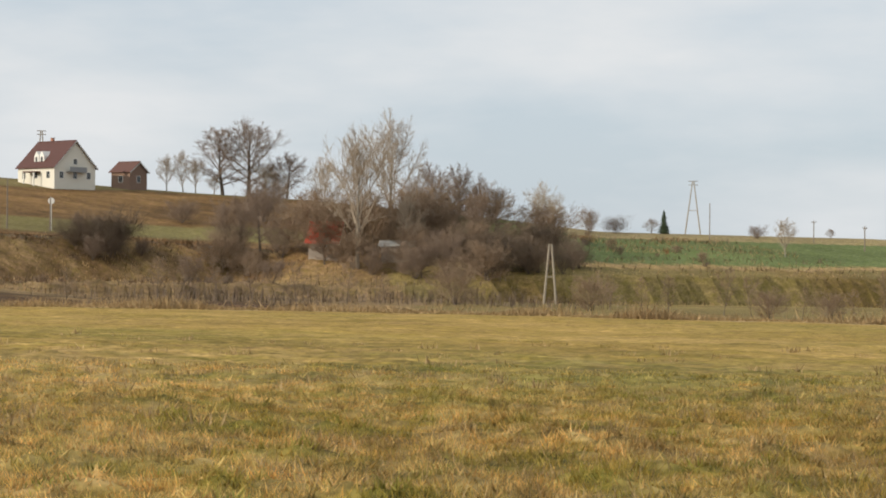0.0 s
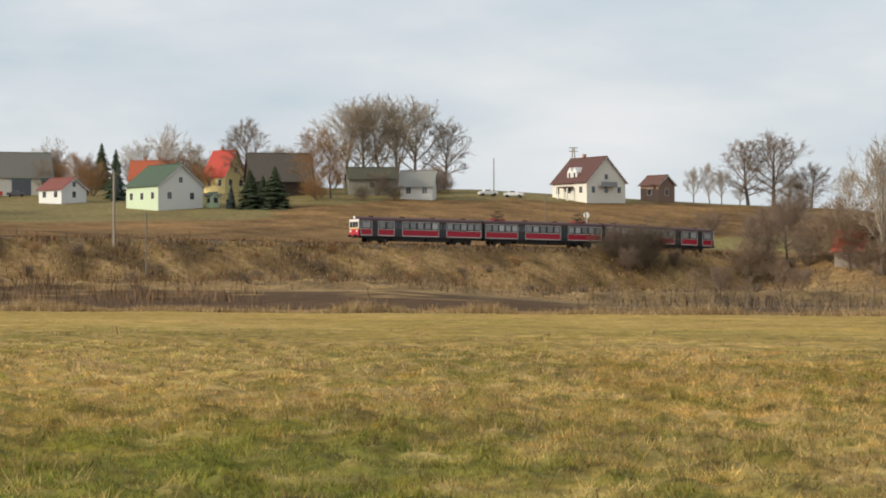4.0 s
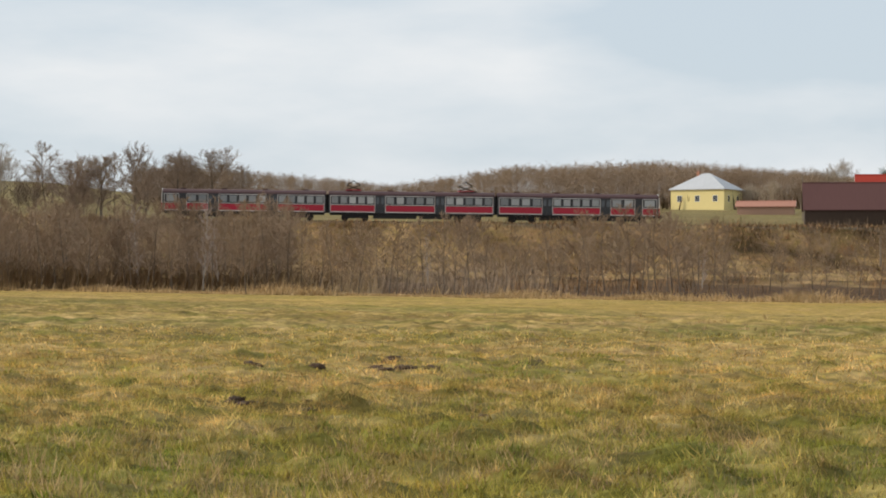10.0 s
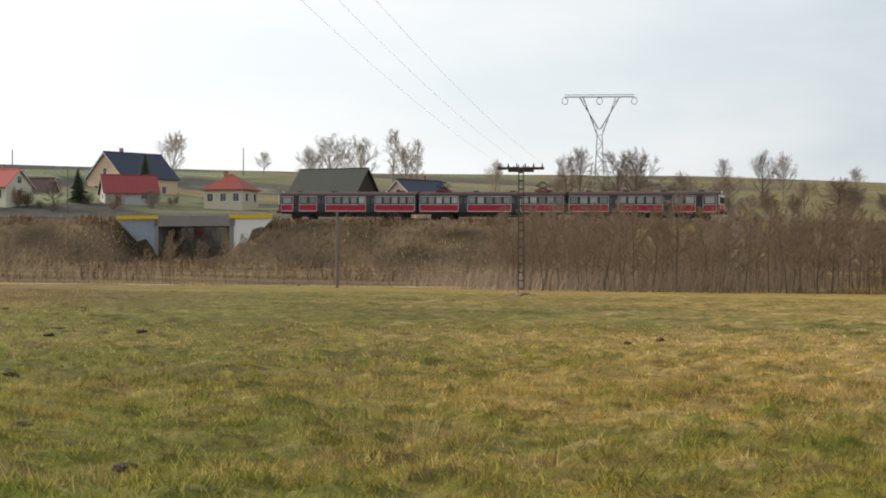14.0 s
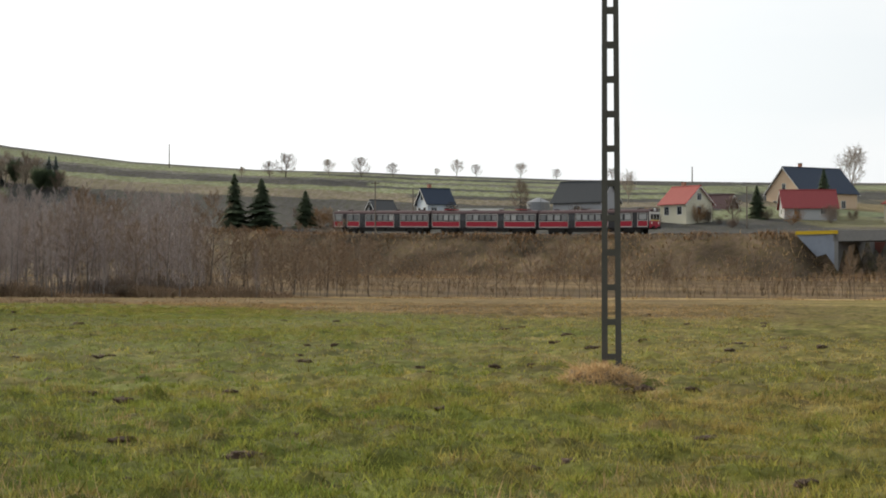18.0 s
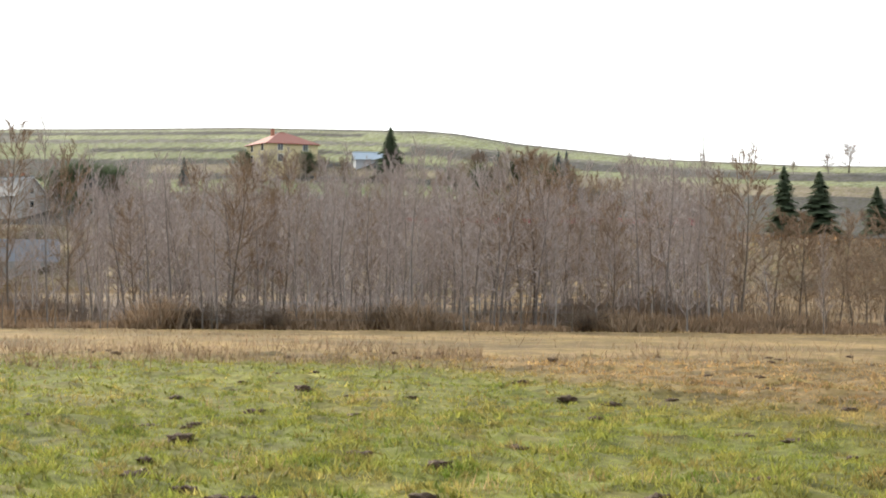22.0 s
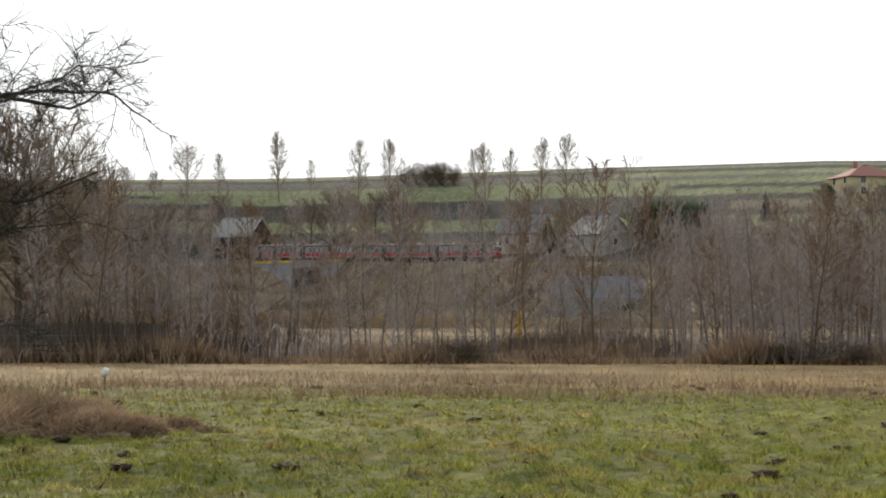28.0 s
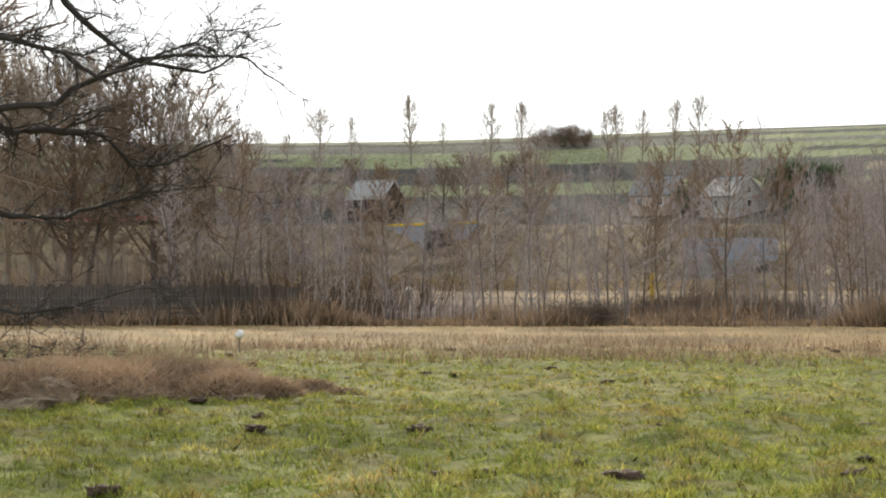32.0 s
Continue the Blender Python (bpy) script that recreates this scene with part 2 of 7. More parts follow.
def height(x, y):
    x, y = np.asarray(x, float), np.asarray(y, float)
    d, az = np.hypot(x, y), np.degrees(np.arctan2(x, y))
    az = np.where(az > 60, az - 360, az)
    base = SLOPE * (-0.866 * x - 0.5 * y)
    q, c = along(x, y)
    zr = np.interp(q, RAIL_Q, RAIL_Z)
    edge = meadow_edge(az)
    rise = np.interp(az, [-40, -14, -8], [2.0, 2.3, 0.0])
    nat = base * np.clip(1 - (d - 700) / 2000, 0, 1) + smooth((d - edge) / 130) * rise
    bank = zr - 0.45 - np.maximum(np.abs(c) - 4.5, 0) / 1.8
    for q0, q1, s0, s1 in BRIDGES:
        out = np.maximum(np.maximum(s0 - q, q - s1), 0)
        wing = max(s0 - q0, q1 - s1)
        cut = zr - 6.6 + np.maximum(out - 0.8, 0) * 6.2 / wing
        bank = np.where((c > 5.6) | (out <= 0), np.minimum(bank, np.where((c > -5.5) & (c < 60), cut, 99)), bank)
    near = np.maximum(nat, bank)
    crest = (8.6 - np.abs(c - 16) * 0.16) * smooth((-212 - q) / 30) * smooth((c - 4) / 6)
    near = np.maximum(near, np.where((c > 4) & (c < 60), crest, -99))
    lumps = clumps(x, y, 6.0, 9)[0] * 0.6 + clumps(x, y, 2.6, 11)[0] * 0.7 - 0.4
    ledge = 0.55 * np.sin(c * 0.6 + 1.2 * vnoise(x, y, 0.03, 29))
    near = near + np.where((c > 6) & (d > edge + 12), (lumps + ledge) * smooth((c - 6) / 8) * smooth((74 - c) / 12) * smooth((az + 60) / 10) * smooth((2 - az) / 6) * smooth((d - edge - 12) / 12), 0)
    dsky = np.interp(az, SKY_AZ, SKY_D)
    zsky = 1.6 + dsky * np.tan(np.radians(np.interp(az, SKY_AZ, SKY_EL)))
    # share of the way from the railway to the brow of the hill
    drail = np.clip(d + c * 1.0, 200, 580)
    t = np.clip((d - drail - 6) / np.maximum(dsky - drail, 60), 0, 1)
    far = zr - 0.45 + (zsky - zr) * (0.35 * t + 0.65 * smooth(t)) - np.maximum(d - dsky, 0) * 0.012
    return np.where((c < -4) & (az < 60) & (az > -178), far, near)


def ground_at(x, y):
    return float(height(x, y))


def spot(az, el, eye, lo=20.0, hi=1500.0):
    """Where the line from eye at that bearing and elevation meets the land."""
    dd = np.arange(lo, hi, 0.5)
    way = bearing(az)
    x, y = eye.x + way.x * dd, eye.y + way.y * dd
    z = eye.z + dd * math.tan(radians(el))
    below = np.nonzero(height(x, y) >= z)[0]
    d = float(dd[below[0]]) if len(below) else float(dd[np.argmax((height(x, y) - eye.z) / dd * (dd > 150))]) - 4
    x, y = eye.x + way.x * d, eye.y + way.y * d
    return Vector((x, y, ground_at(x, y))), d


def at(az, d, eye, z=None):
    p = eye + bearing(az) * d
    return Vector((p.x, p.y, ground_at(p.x, p.y) if z is None else z))


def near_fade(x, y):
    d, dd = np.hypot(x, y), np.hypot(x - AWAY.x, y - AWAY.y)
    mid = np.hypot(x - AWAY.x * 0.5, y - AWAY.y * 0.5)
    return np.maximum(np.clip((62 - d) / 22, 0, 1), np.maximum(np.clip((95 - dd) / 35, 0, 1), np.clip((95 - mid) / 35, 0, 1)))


def cover_colours(x, y):
    d, az = np.hypot(x, y), np.degrees(np.arctan2(x, y))
    az = np.where(az > 60, az - 360, az)
    q, c = along(x, y)
    edge = meadow_edge(az) + vnoise(x, y, 0.15) * 1.5
    col = np.zeros((len(x), 3))
    green, olive, dry = np.array((0.155, 0.148, 0.03)) + smooth((-70 - az) / 14)[:, None] * np.array((-0.03, -0.008, -0.004)), np.array((0.325, 0.203, 0.055)) - smooth((-57 - az) / 16)[:, None] * np.array((0.1, 0.028, 0.004)), np.array((0.5, 0.318, 0.13)) - smooth((-57 - az) / 16)[:, None] * np.array((0.16, 0.07, 0.03))
    p1d = np.hypot(x - AWAY.x, y - AWAY.y)
    far_left = smooth((-72 - az) / 14)
    tuft = 0.5 * vnoise(x, y, 1.1, 15) + 0.45 * vnoise(x, y, 2.6, 16) * np.clip((90 - np.minimum(d, p1d)) / 40, 0, 1)
    g = np.clip(0.3 + 0.45 * vnoise(x, y, 0.22, 1) + 0.3 * vnoise(x, y, 0.05, 2) + 0.55 * tuft, 0, 1)
    dr = np.clip(0.25 + 0.5 * vnoise(x, y, 0.3, 3) + 0.3 * vnoise(x, y, 0.07, 4) - 0.6 * tuft, 0, 1)
    lush = np.clip(smooth((31 - d) / 12) * smooth((6 - az) / 26) * 0.85 + far_left * 0.8, 0, 1)
    calm = 0.4 + 0.6 * near_fade(x, y)
    g, dr = 0.36 + (g - 0.36) * calm, 0.3 + (dr - 0.3) * calm
    g = np.clip(g + lush * 0.6 + far_left * 0.12, 0, 1)[:, None]
    dr = np.clip(dr - lush * 0.6 - far_left * 0.2, 0, 1)[:, None]
    meadow = olive * (1 - g) + green * g
    meadow = meadow * (1 - dr * 0.75) + dry * dr * 0.75
    # tussocks: dead and pale, fresh green, or dark and matted
    fade = near_fade(x, y)
    for cell, seed in ((0.85, 3), (0.38, 5)):
        b_, own = clumps(x, y, cell, seed)
        w_ = np.clip(b_ * 1.6, 0, 1) * fade * np.where(cell > 0.5, 0.5, 0.62)
        wm = smooth((-57 - az) / 16)[:, None]
        straw_, fresh, matted = np.array((0.43, 0.315, 0.135)) * (1 - wm) + np.array((0.28, 0.235, 0.085)) * wm, np.array((0.165, 0.155, 0.034)) * (1 - wm) + np.array((0.132, 0.138, 0.032)) * wm, np.array((0.14, 0.102, 0.042))
        pick_ = np.where((own < np.interp(az, [-80, -66, -50], [0.13, 0.2, 0.4]) * (1 - 0.75 * lush))[:, None], straw_, np.where((own < 0.73)[:, None], fresh, matted))
        meadow = meadow * (1 - w_[:, None]) + pick_ * w_[:, None]
    meadow = meadow * np.interp(az, [-80, -68, -52, -42], [1.0, 0.9, 0.93, 1.0])[:, None]
    brown = np.array((0.185, 0.125, 0.057))
    b = (smooth((d - np.interp(az, [-100, -94, -90, -87, -80, -70], [139, 139, 134, 112, 86, 80]) - 4 * vnoise(x, y, 0.06, 35)) / 14) * smooth((-68 - az) / 8))[:, None]
    meadow = meadow * (1 - b) + brown * b * (1 + 0.3 * vnoise(x, y, 0.3, 5)[:, None] + 0.3 * vnoise(x, y, 1.3, 13)[:, None])
    col[:] = meadow
    verge = np.array((0.44, 0.31, 0.16))
    soil = np.array((0.1, 0.056, 0.03)) * (1 + 0.45 * vnoise(x, y, 1.4, 51) * vnoise(x, y, 0.25, 52))[:, None] * (1 + 0.55 * np.sin((x * N_DIR[0] + y * N_DIR[1]) * 1.9 + vnoise(x, y, 0.2, 9)))[:, None]
    scrub = np.array((0.23, 0.15, 0.078))
    bankc = np.where((az < -86)[:, None], np.array((0.15, 0.115, 0.08)), np.where((az < -44)[:, None], np.array((0.11, 0.077, 0.05)), np.array((0.19, 0.115, 0.055))))
    out = d > edge
    band = d - edge
    n1 = vnoise(x, y, 0.1, 6)
    scrub = np.where((az < -62)[:, None], scrub * (0.62 + 0.18 * np.sin(c * 0.35 + n1))[:, None], scrub)
    mid = np.where(((az > -42) & (az < -3) & (band > 8) & (band < 80 + 6 * n1))[:, None], soil * 0.85, scrub * (1 + 0.2 * n1[:, None]))
    mid = np.where((band < 10)[:, None], np.where((az < -84)[:, None], np.array((0.19, 0.13, 0.07)), verge), mid)
    mid = np.where(((az > -0.8 + n1) & (band > 9) & (c > 30))[:, None], (np.array((0.2, 0.148, 0.06)) + np.clip(n1, 0, 1)[:, None] * np.array((0.05, 0.01, 0.0))) * (1 - 0.25 * n1[:, None]), mid)
    crestg = (az > 1.6) & (c > 12) & (c < 45 + 2 * n1) & (q < -200)
    mid = np.where(crestg[:, None], np.array((0.125, 0.15, 0.058)) * (1 + 0.15 * n1[:, None]), mid)
    mid = np.where(((az > 1.6) & (c >= 45 + 2 * n1) & (c < 49 + 2 * n1))[:, None], np.array((0.36, 0.24, 0.12)), mid)
    mid = np.where(((az > 1.6) & (c > 6) & (c <= 12 + n1))[:, None], np.array((0.4, 0.27, 0.13)), mid)
    col = np.where(out[:, None], mid, col)
    nat_bank = (c > 0) & (c < 24) & (az < -3)
    col = np.where((nat_bank & out)[:, None], bankc * (1 + 0.3 * n1[:, None] + 0.5 * np.clip(vnoise(x, y, 0.45, 17), -0.9, 1.2)[:, None] + 0.4 * np.sin(c * 1.15 + 2.0 * vnoise(x, y, 0.12, 27))[:, None] * np.clip(vnoise(x, y, 0.08, 28) + 0.5, 0, 1)[:, None]), col)
    col = np.where((np.abs(c) < 4.2)[:, None], np.array((0.12, 0.1, 0.08)), col)
    patch, own_ = clumps(x, y, 4.5, 21)
    turf = np.where((own_ < 0.45)[:, None], np.array((0.34, 0.225, 0.11)), np.array((0.085, 0.056, 0.033)))
    pw = (np.clip(patch * 1.5, 0, 0.75) * (nat_bank | ((band > 55) & (c > 5))) * out * (az < -3) * (az > -60))[:, None]
    col = col * (1 - pw) + turf * pw
    # hillside beyond the railway: strips of stubble, winter crop and plough
    beyond = c < -4.2
    v = d * np.cos(np.radians(az + 92)) + 0.1 * d * np.sin(np.radians(az + 92)) + 5 * vnoise(x, y, 0.012, 8)
    strip = np.floor(np.where(az > -80, v * 0.6, v) / 14.0)
    k = np.mod(strip * 7 + 3, 5)
    hill = np.where((k == 0)[:, None], np.array((0.165, 0.15, 0.09)), np.where((k == 1)[:, None], np.array((0.1, 0.09, 0.075)),
           np.where((k == 2)[:, None], np.array((0.17, 0.165, 0.1)), np.where((k == 3)[:, None], np.array((0.115, 0.1, 0.085)), np.array((0.22, 0.17, 0.1))))))
    # narrow strips along the slope above the plantation
    drail = np.clip(d + c, 200, 580)
    sh = np.clip((d - drail - 6) / np.maximum(np.interp(az, SKY_AZ, SKY_D) - drail, 60), 0, 1)
    sh = 0.35 * sh + 0.65 * smooth(sh) + 0.006 * vnoise(x, y, 0.02, 18) + 0.0016 * (az + 95)
    edges = np.array((0.3, 0.42, 0.48, 0.56, 0.62, 0.69, 0.73, 0.79, 0.83, 0.88, 0.92, 0.955))
    lawn, earth, tan = (0.21, 0.22, 0.135), (0.075, 0.07, 0.068), (0.2, 0.165, 0.125)
    tones = np.array((earth, lawn, earth, tan, earth, lawn, earth, lawn, (0.14, 0.13, 0.12), lawn, earth, (0.18, 0.185, 0.13), earth))
    pick = np.searchsorted(edges, sh)
    block = np.floor((az + 0.8 * vnoise(x, y, 0.02, 19)) / 11.0 + 0.37 * pick)
    pick = np.where(np.mod(block * 7 + pick, 5) == 0, np.maximum(pick - 1, 0), pick)
    slope = tones[pick]
    hill = np.where((az < -70 + 3 * n1)[:, None], slope, hill)
    east = np.where((np.abs(c) < np.where(az > -17, 120, 90) + 12 * n1)[:, None], np.array((0.175, 0.1, 0.045)) * (1 + 0.25 * n1[:, None] + 0.3 * vnoise(x, y, 0.5, 14)[:, None]), np.array((0.18, 0.14, 0.065)))
    strip2 = (az > -10.5) & (az < -2) & (c < -42 - 3 * n1) & (c > -66 + 5 * n1)
    east = np.where(strip2[:, None], np.array((0.19, 0.155, 0.065)) * (1 + 0.2 * n1[:, None]), east)
    crop = np.where((d < 560)[:, None], np.array((0.12, 0.14, 0.05)), np.array((0.26, 0.2, 0.11)))
    east = np.where((az > 0.5)[:, None], crop, east)
    hill = np.where((az > -57 + 6 * n1)[:, None], east, hill)
    return np.where(beyond[:, None], hill, col)


def mesh_object(name, verts, faces, mat, parent=None, label="", smooth_faces=False):
    me = bpy.data.meshes.new(name)
    me.from_pydata(verts if isinstance(verts, list) else verts.tolist(), [], faces if isinstance(faces, list) else faces.tolist())
    me.materials.append(mat)
    if smooth_faces:
        me.polygons.foreach_set("use_smooth", [True] * len(me.polygons))
    ob = new(name, me)
    if parent:
        ob.parent = parent
    if label:
        ob["label"] = label
    return ob


def relief(x, y):
    """Tussocks and hummocks on top of the lie of the land."""
    d, dd = np.hypot(x, y), np.hypot(x - AWAY.x, y - AWAY.y)
    fine = near_fade(x, y)
    r = (clumps(x, y, 0.85, 3)[0] * 0.15 + clumps(x, y, 0.38, 5)[0] * 0.075) * fine + np.maximum(vnoise(x, y, 2.4, 11), -0.3) * 0.025 + vnoise(x, y, 0.5, 12) * 0.05
    return r * np.clip((d - 3) / 12, 0, 1) * np.clip((dd - 2) / 10, 0, 1) * np.where(d < 155, 1.0, 0.5) * (d < 330)


def surface(x, y):
    return height(x, y) + relief(x, y)


def build_ground():
    azs = np.concatenate([np.arange(-126, -112, 0.33), np.arange(-112, -76, 0.2), np.arange(-76, 13, 0.33), np.arange(13, 234, 4.0)])
    rings = np.concatenate([[0.0], np.geomspace(3, 11.9, 16), np.geomspace(12, 60, 220), np.arange(60.3, 152, 0.36), np.arange(153, 260, 1.4), np.geomspace(262, 398, 52), np.arange(400, 660, 1.2), np.geomspace(665, 760, 16), np.geomspace(790, 4200, 16)])
    a, r = np.meshgrid(np.radians(azs), rings)
    x, y = (r * np.sin(a)).ravel(), (r * np.cos(a)).ravel()
    z = height(x, y)
    d = np.hypot(x, y)
    z = z + relief(x, y)
    n, m = len(azs), len(rings)
    i, j = np.meshgrid(np.arange(m - 1), np.arange(n), indexing="ij")
    j2 = (j + 1) % n
    f = np.stack([i * n + j, i * n + j2, (i + 1) * n + j2, (i + 1) * n + j], -1).reshape(-1, 4)[:, ::-1]
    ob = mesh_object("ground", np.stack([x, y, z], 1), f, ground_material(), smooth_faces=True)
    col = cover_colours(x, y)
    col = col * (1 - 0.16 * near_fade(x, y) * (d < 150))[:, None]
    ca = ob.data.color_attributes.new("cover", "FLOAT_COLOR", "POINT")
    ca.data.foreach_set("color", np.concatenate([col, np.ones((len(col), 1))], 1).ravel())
    tagged(ob, "winter meadow, ploughed strips and hillside fields", "ground", kind="structure")
    return ob


build_ground()

# ---- shared materials ----
BARK = material("bark", (0.16, 0.13, 0.1), grain=0.8, scale=9, second=(0.07, 0.055, 0.045), bump=0.4)
# darker brown for the old tree's trunk and limbs
BARK_DARK = material("dark_wet_bark", (0.075, 0.062, 0.052), grain=0.8, scale=9, second=(0.04, 0.034, 0.03), bump=0.4)
BARK_PALE = material("pale_bark", (0.42, 0.37, 0.3), grain=0.8, scale=9, second=(0.16, 0.135, 0.1), bump=0.4)
BIRCH = material("birch_bark", (0.72, 0.69, 0.64), grain=0.9, scale=6, second=(0.12, 0.1, 0.09), stretch=(1, 1, 4))
TWIG_BROWN = material("brown_twigs", (0.3, 0.22, 0.16), grain=0.3, scale=1, second=(0.165, 0.12, 0.088), island=True)
TWIG_GREY = material("grey_twigs", (0.46, 0.38, 0.29), grain=0.3, scale=1, second=(0.28, 0.225, 0.165), island=True)
BARK_YOUNG = material("young_bark", (0.22, 0.19, 0.17), grain=0.7, scale=6, second=(0.11, 0.095, 0.085))
TWIG_BRUSH = material("brush_twigs", (0.33, 0.225, 0.14), grain=0.3, scale=1, second=(0.16, 0.108, 0.068), island=True)
TWIG_ALDER = material("alder_twigs", (0.48, 0.405, 0.37), grain=0.3, scale=1, second=(0.27, 0.228, 0.208), island=True)
HEAP = material("dead_grass", (0.4, 0.31, 0.215), grain=0.9, scale=7, second=(0.14, 0.105, 0.075), bump=0.9)
WEEDS = material("dead_weeds", (0.56, 0.41, 0.27), grain=0.4, scale=1, second=(0.3, 0.2, 0.125), island=True, thin=0.3)
TWIG_THICKET = material("thicket_twigs", (0.35, 0.25, 0.165), grain=0.3, scale=1, second=(0.19, 0.135, 0.09), island=True)
WEEDS_RED = material("red_weeds", (0.42, 0.3, 0.19), grain=0.4, scale=1, second=(0.21, 0.145, 0.095), island=True, thin=0.25)
TWIG_DARK = material("dark_twigs", (0.19, 0.14, 0.095), grain=0.3, scale=1, second=(0.1, 0.075, 0.055), island=True)
TWIG_RUST = material("rusty_twigs", (0.42, 0.24, 0.1), grain=0.3, scale=1, second=(0.22, 0.125, 0.06), island=True)
NEEDLES = material("needles", (0.13, 0.165, 0.085), grain=0.5, scale=2, second=(0.08, 0.108, 0.062), island=True, thin=0.45)
# pale blue-grey puts haze into the far conifers' colour; garden spruces share it
NEEDLES_HAZY_BLUE = material("blue_needles", (0.17, 0.21, 0.185), grain=0.5, scale=2, second=(0.115, 0.145, 0.13), island=True, thin=0.45)
STRAW = material("straw", (0.78, 0.57, 0.31), grain=0.4, scale=1, second=(0.46, 0.31, 0.15), island=True, rough=0.9, thin=0.4)
GRASS_GREEN = material("green_grass", (0.1, 0.16, 0.02), grain=0.9, scale=1.6, second=(0.3, 0.26, 0.08), island=True, big=0.1, thin=0.4)
MOLE = material("molehill_soil", (0.15, 0.092, 0.055), grain=0.8, scale=14, second=(0.06, 0.038, 0.026), bump=0.8)
CONCRETE = material("concrete", (0.3, 0.29, 0.27), grain=0.6, scale=3, second=(0.16, 0.155, 0.145), bump=0.2)
CONC_DARK = material("dark_concrete", (0.12, 0.115, 0.1), grain=0.7, scale=4, second=(0.06, 0.057, 0.05), bump=0.3)
STEEL = material("galvanised_steel", (0.3, 0.31, 0.32), rough=0.5, metal=0.5, grain=0.4, scale=5, second=(0.2, 0.2, 0.2))
WOOD_GREY = material("weathered_wood", (0.24, 0.2, 0.16), grain=0.7, scale=5, second=(0.12, 0.1, 0.08), stretch=(1, 1, 0.2), bump=0.3)
WOOD_DARK = material("dark_wood", (0.075, 0.05, 0.035), grain=0.7, scale=5, second=(0.035, 0.025, 0.02), stretch=(4, 4, 0.3), bump=0.3)
GLASS = material("window_glass", (0.03, 0.035, 0.04), rough=0.08, spec=0.8)
WHITE = material("white_paint", (0.78, 0.77, 0.73), grain=0.3, scale=2, second=(0.62, 0.6, 0.55))


def sward_material():
    """Grass that takes the cover's colour where it grows."""
    m = bpy.data.materials.new("sward")
    m.use_nodes = True
    nt = m.node_tree
    b = nt.nodes["Principled BSDF"]
    b.inputs["Roughness"].default_value, b.inputs["Specular IOR Level"].default_value = 0.9, 0.15
    c = nt.nodes.new("ShaderNodeAttribute")
    c.attribute_name = "cover"
    tr, ms = nt.nodes.new("ShaderNodeBsdfTranslucent"), nt.nodes.new("ShaderNodeMixShader")
    ms.inputs["Fac"].default_value = 0.5
    nt.links.new(c.outputs["Color"], b.inputs["Base Color"])
    nt.links.new(c.outputs["Color"], tr.inputs["Color"])
    nt.links.new(b.outputs["BSDF"], ms.inputs[1])
    nt.links.new(tr.outputs["BSDF"], ms.inputs[2])
    nt.links.new(ms.outputs["Shader"], nt.nodes["Material Output"].inputs["Surface"])
    return m


SWARD = sward_material()
WALLS, ROOFS = {}, {}


def wall_mat(c):
    if c not in WALLS:
        WALLS[c] = material("render_wall", c, grain=0.4, scale=1.5, second=tuple(v * 0.78 for v in c), bump=0.15)
    return WALLS[c]


def roof_mat(c, metal=0.0):
    if c not in ROOFS:
        ROOFS[c] = material("roofing", c, rough=0.6, metal=metal, grain=0.5, scale=2.5, second=tuple(v * 0.65 for v in c), bump=0.4, stretch=(1, 0.3, 0.3))
    return ROOFS[c]


def part(name, bm, mat, parent, label=""):
    me = bpy.data.meshes.new(name)
    bm.normal_update()
    bm.to_mesh(me)
    bm.free()
    me.materials.append(mat)
    ob = new(name, me)
    ob.parent = parent
    if label:
        ob["label"] = label
    return ob


def box(bm, x0, x1, y0, y1, z0, z1):
    v = [bm.verts.new(p) for p in ((x0, y0, z0), (x1, y0, z0), (x1, y1, z0), (x0, y1, z0), (x0, y0, z1), (x1, y0, z1), (x1, y1, z1), (x0, y1, z1))]
    for f in ((3, 2, 1, 0), (4, 5, 6, 7), (0, 1, 5, 4), (1, 2, 6, 5), (2, 3, 7, 6), (3, 0, 4, 7)):
        bm.faces.new([v[i] for i in f])
    return bm


def boxed(*b):
    return box(bmesh.new(), *b)


def prism(bm, ring0, ring1, caps=True):
    a, b = [bm.verts.new(p) for p in ring0], [bm.verts.new(p) for p in ring1]
    n = len(a)
    for i in range(n):
        bm.faces.new((a[i], a[(i + 1) % n], b[(i + 1) % n], b[i]))
    if caps:
        bm.faces.new(a[::-1])
        bm.faces.new(b)
    return bm


def rod(bm, p0, p1, r0, r1=None, sides=6):
    p0, p1 = Vector(p0), Vector(p1)
    r1 = r0 if r1 is None else r1
    q = (p1 - p0).to_track_quat("Z", "Y")
    ring = [Vector((math.cos(2 * math.pi * k / sides), math.sin(2 * math.pi * k / sides), 0)) for k in range(sides)]
    return prism(bm, [p0 + q @ (v * r0) for v in ring], [p1 + q @ (v * r1) for v in ring])


def empty(name, loc, rz=0.0):
    ob = new(name)
    ob.empty_display_size = 0.3
    ob.location, ob.rotation_euler = loc, (0, 0, rz)
    return ob


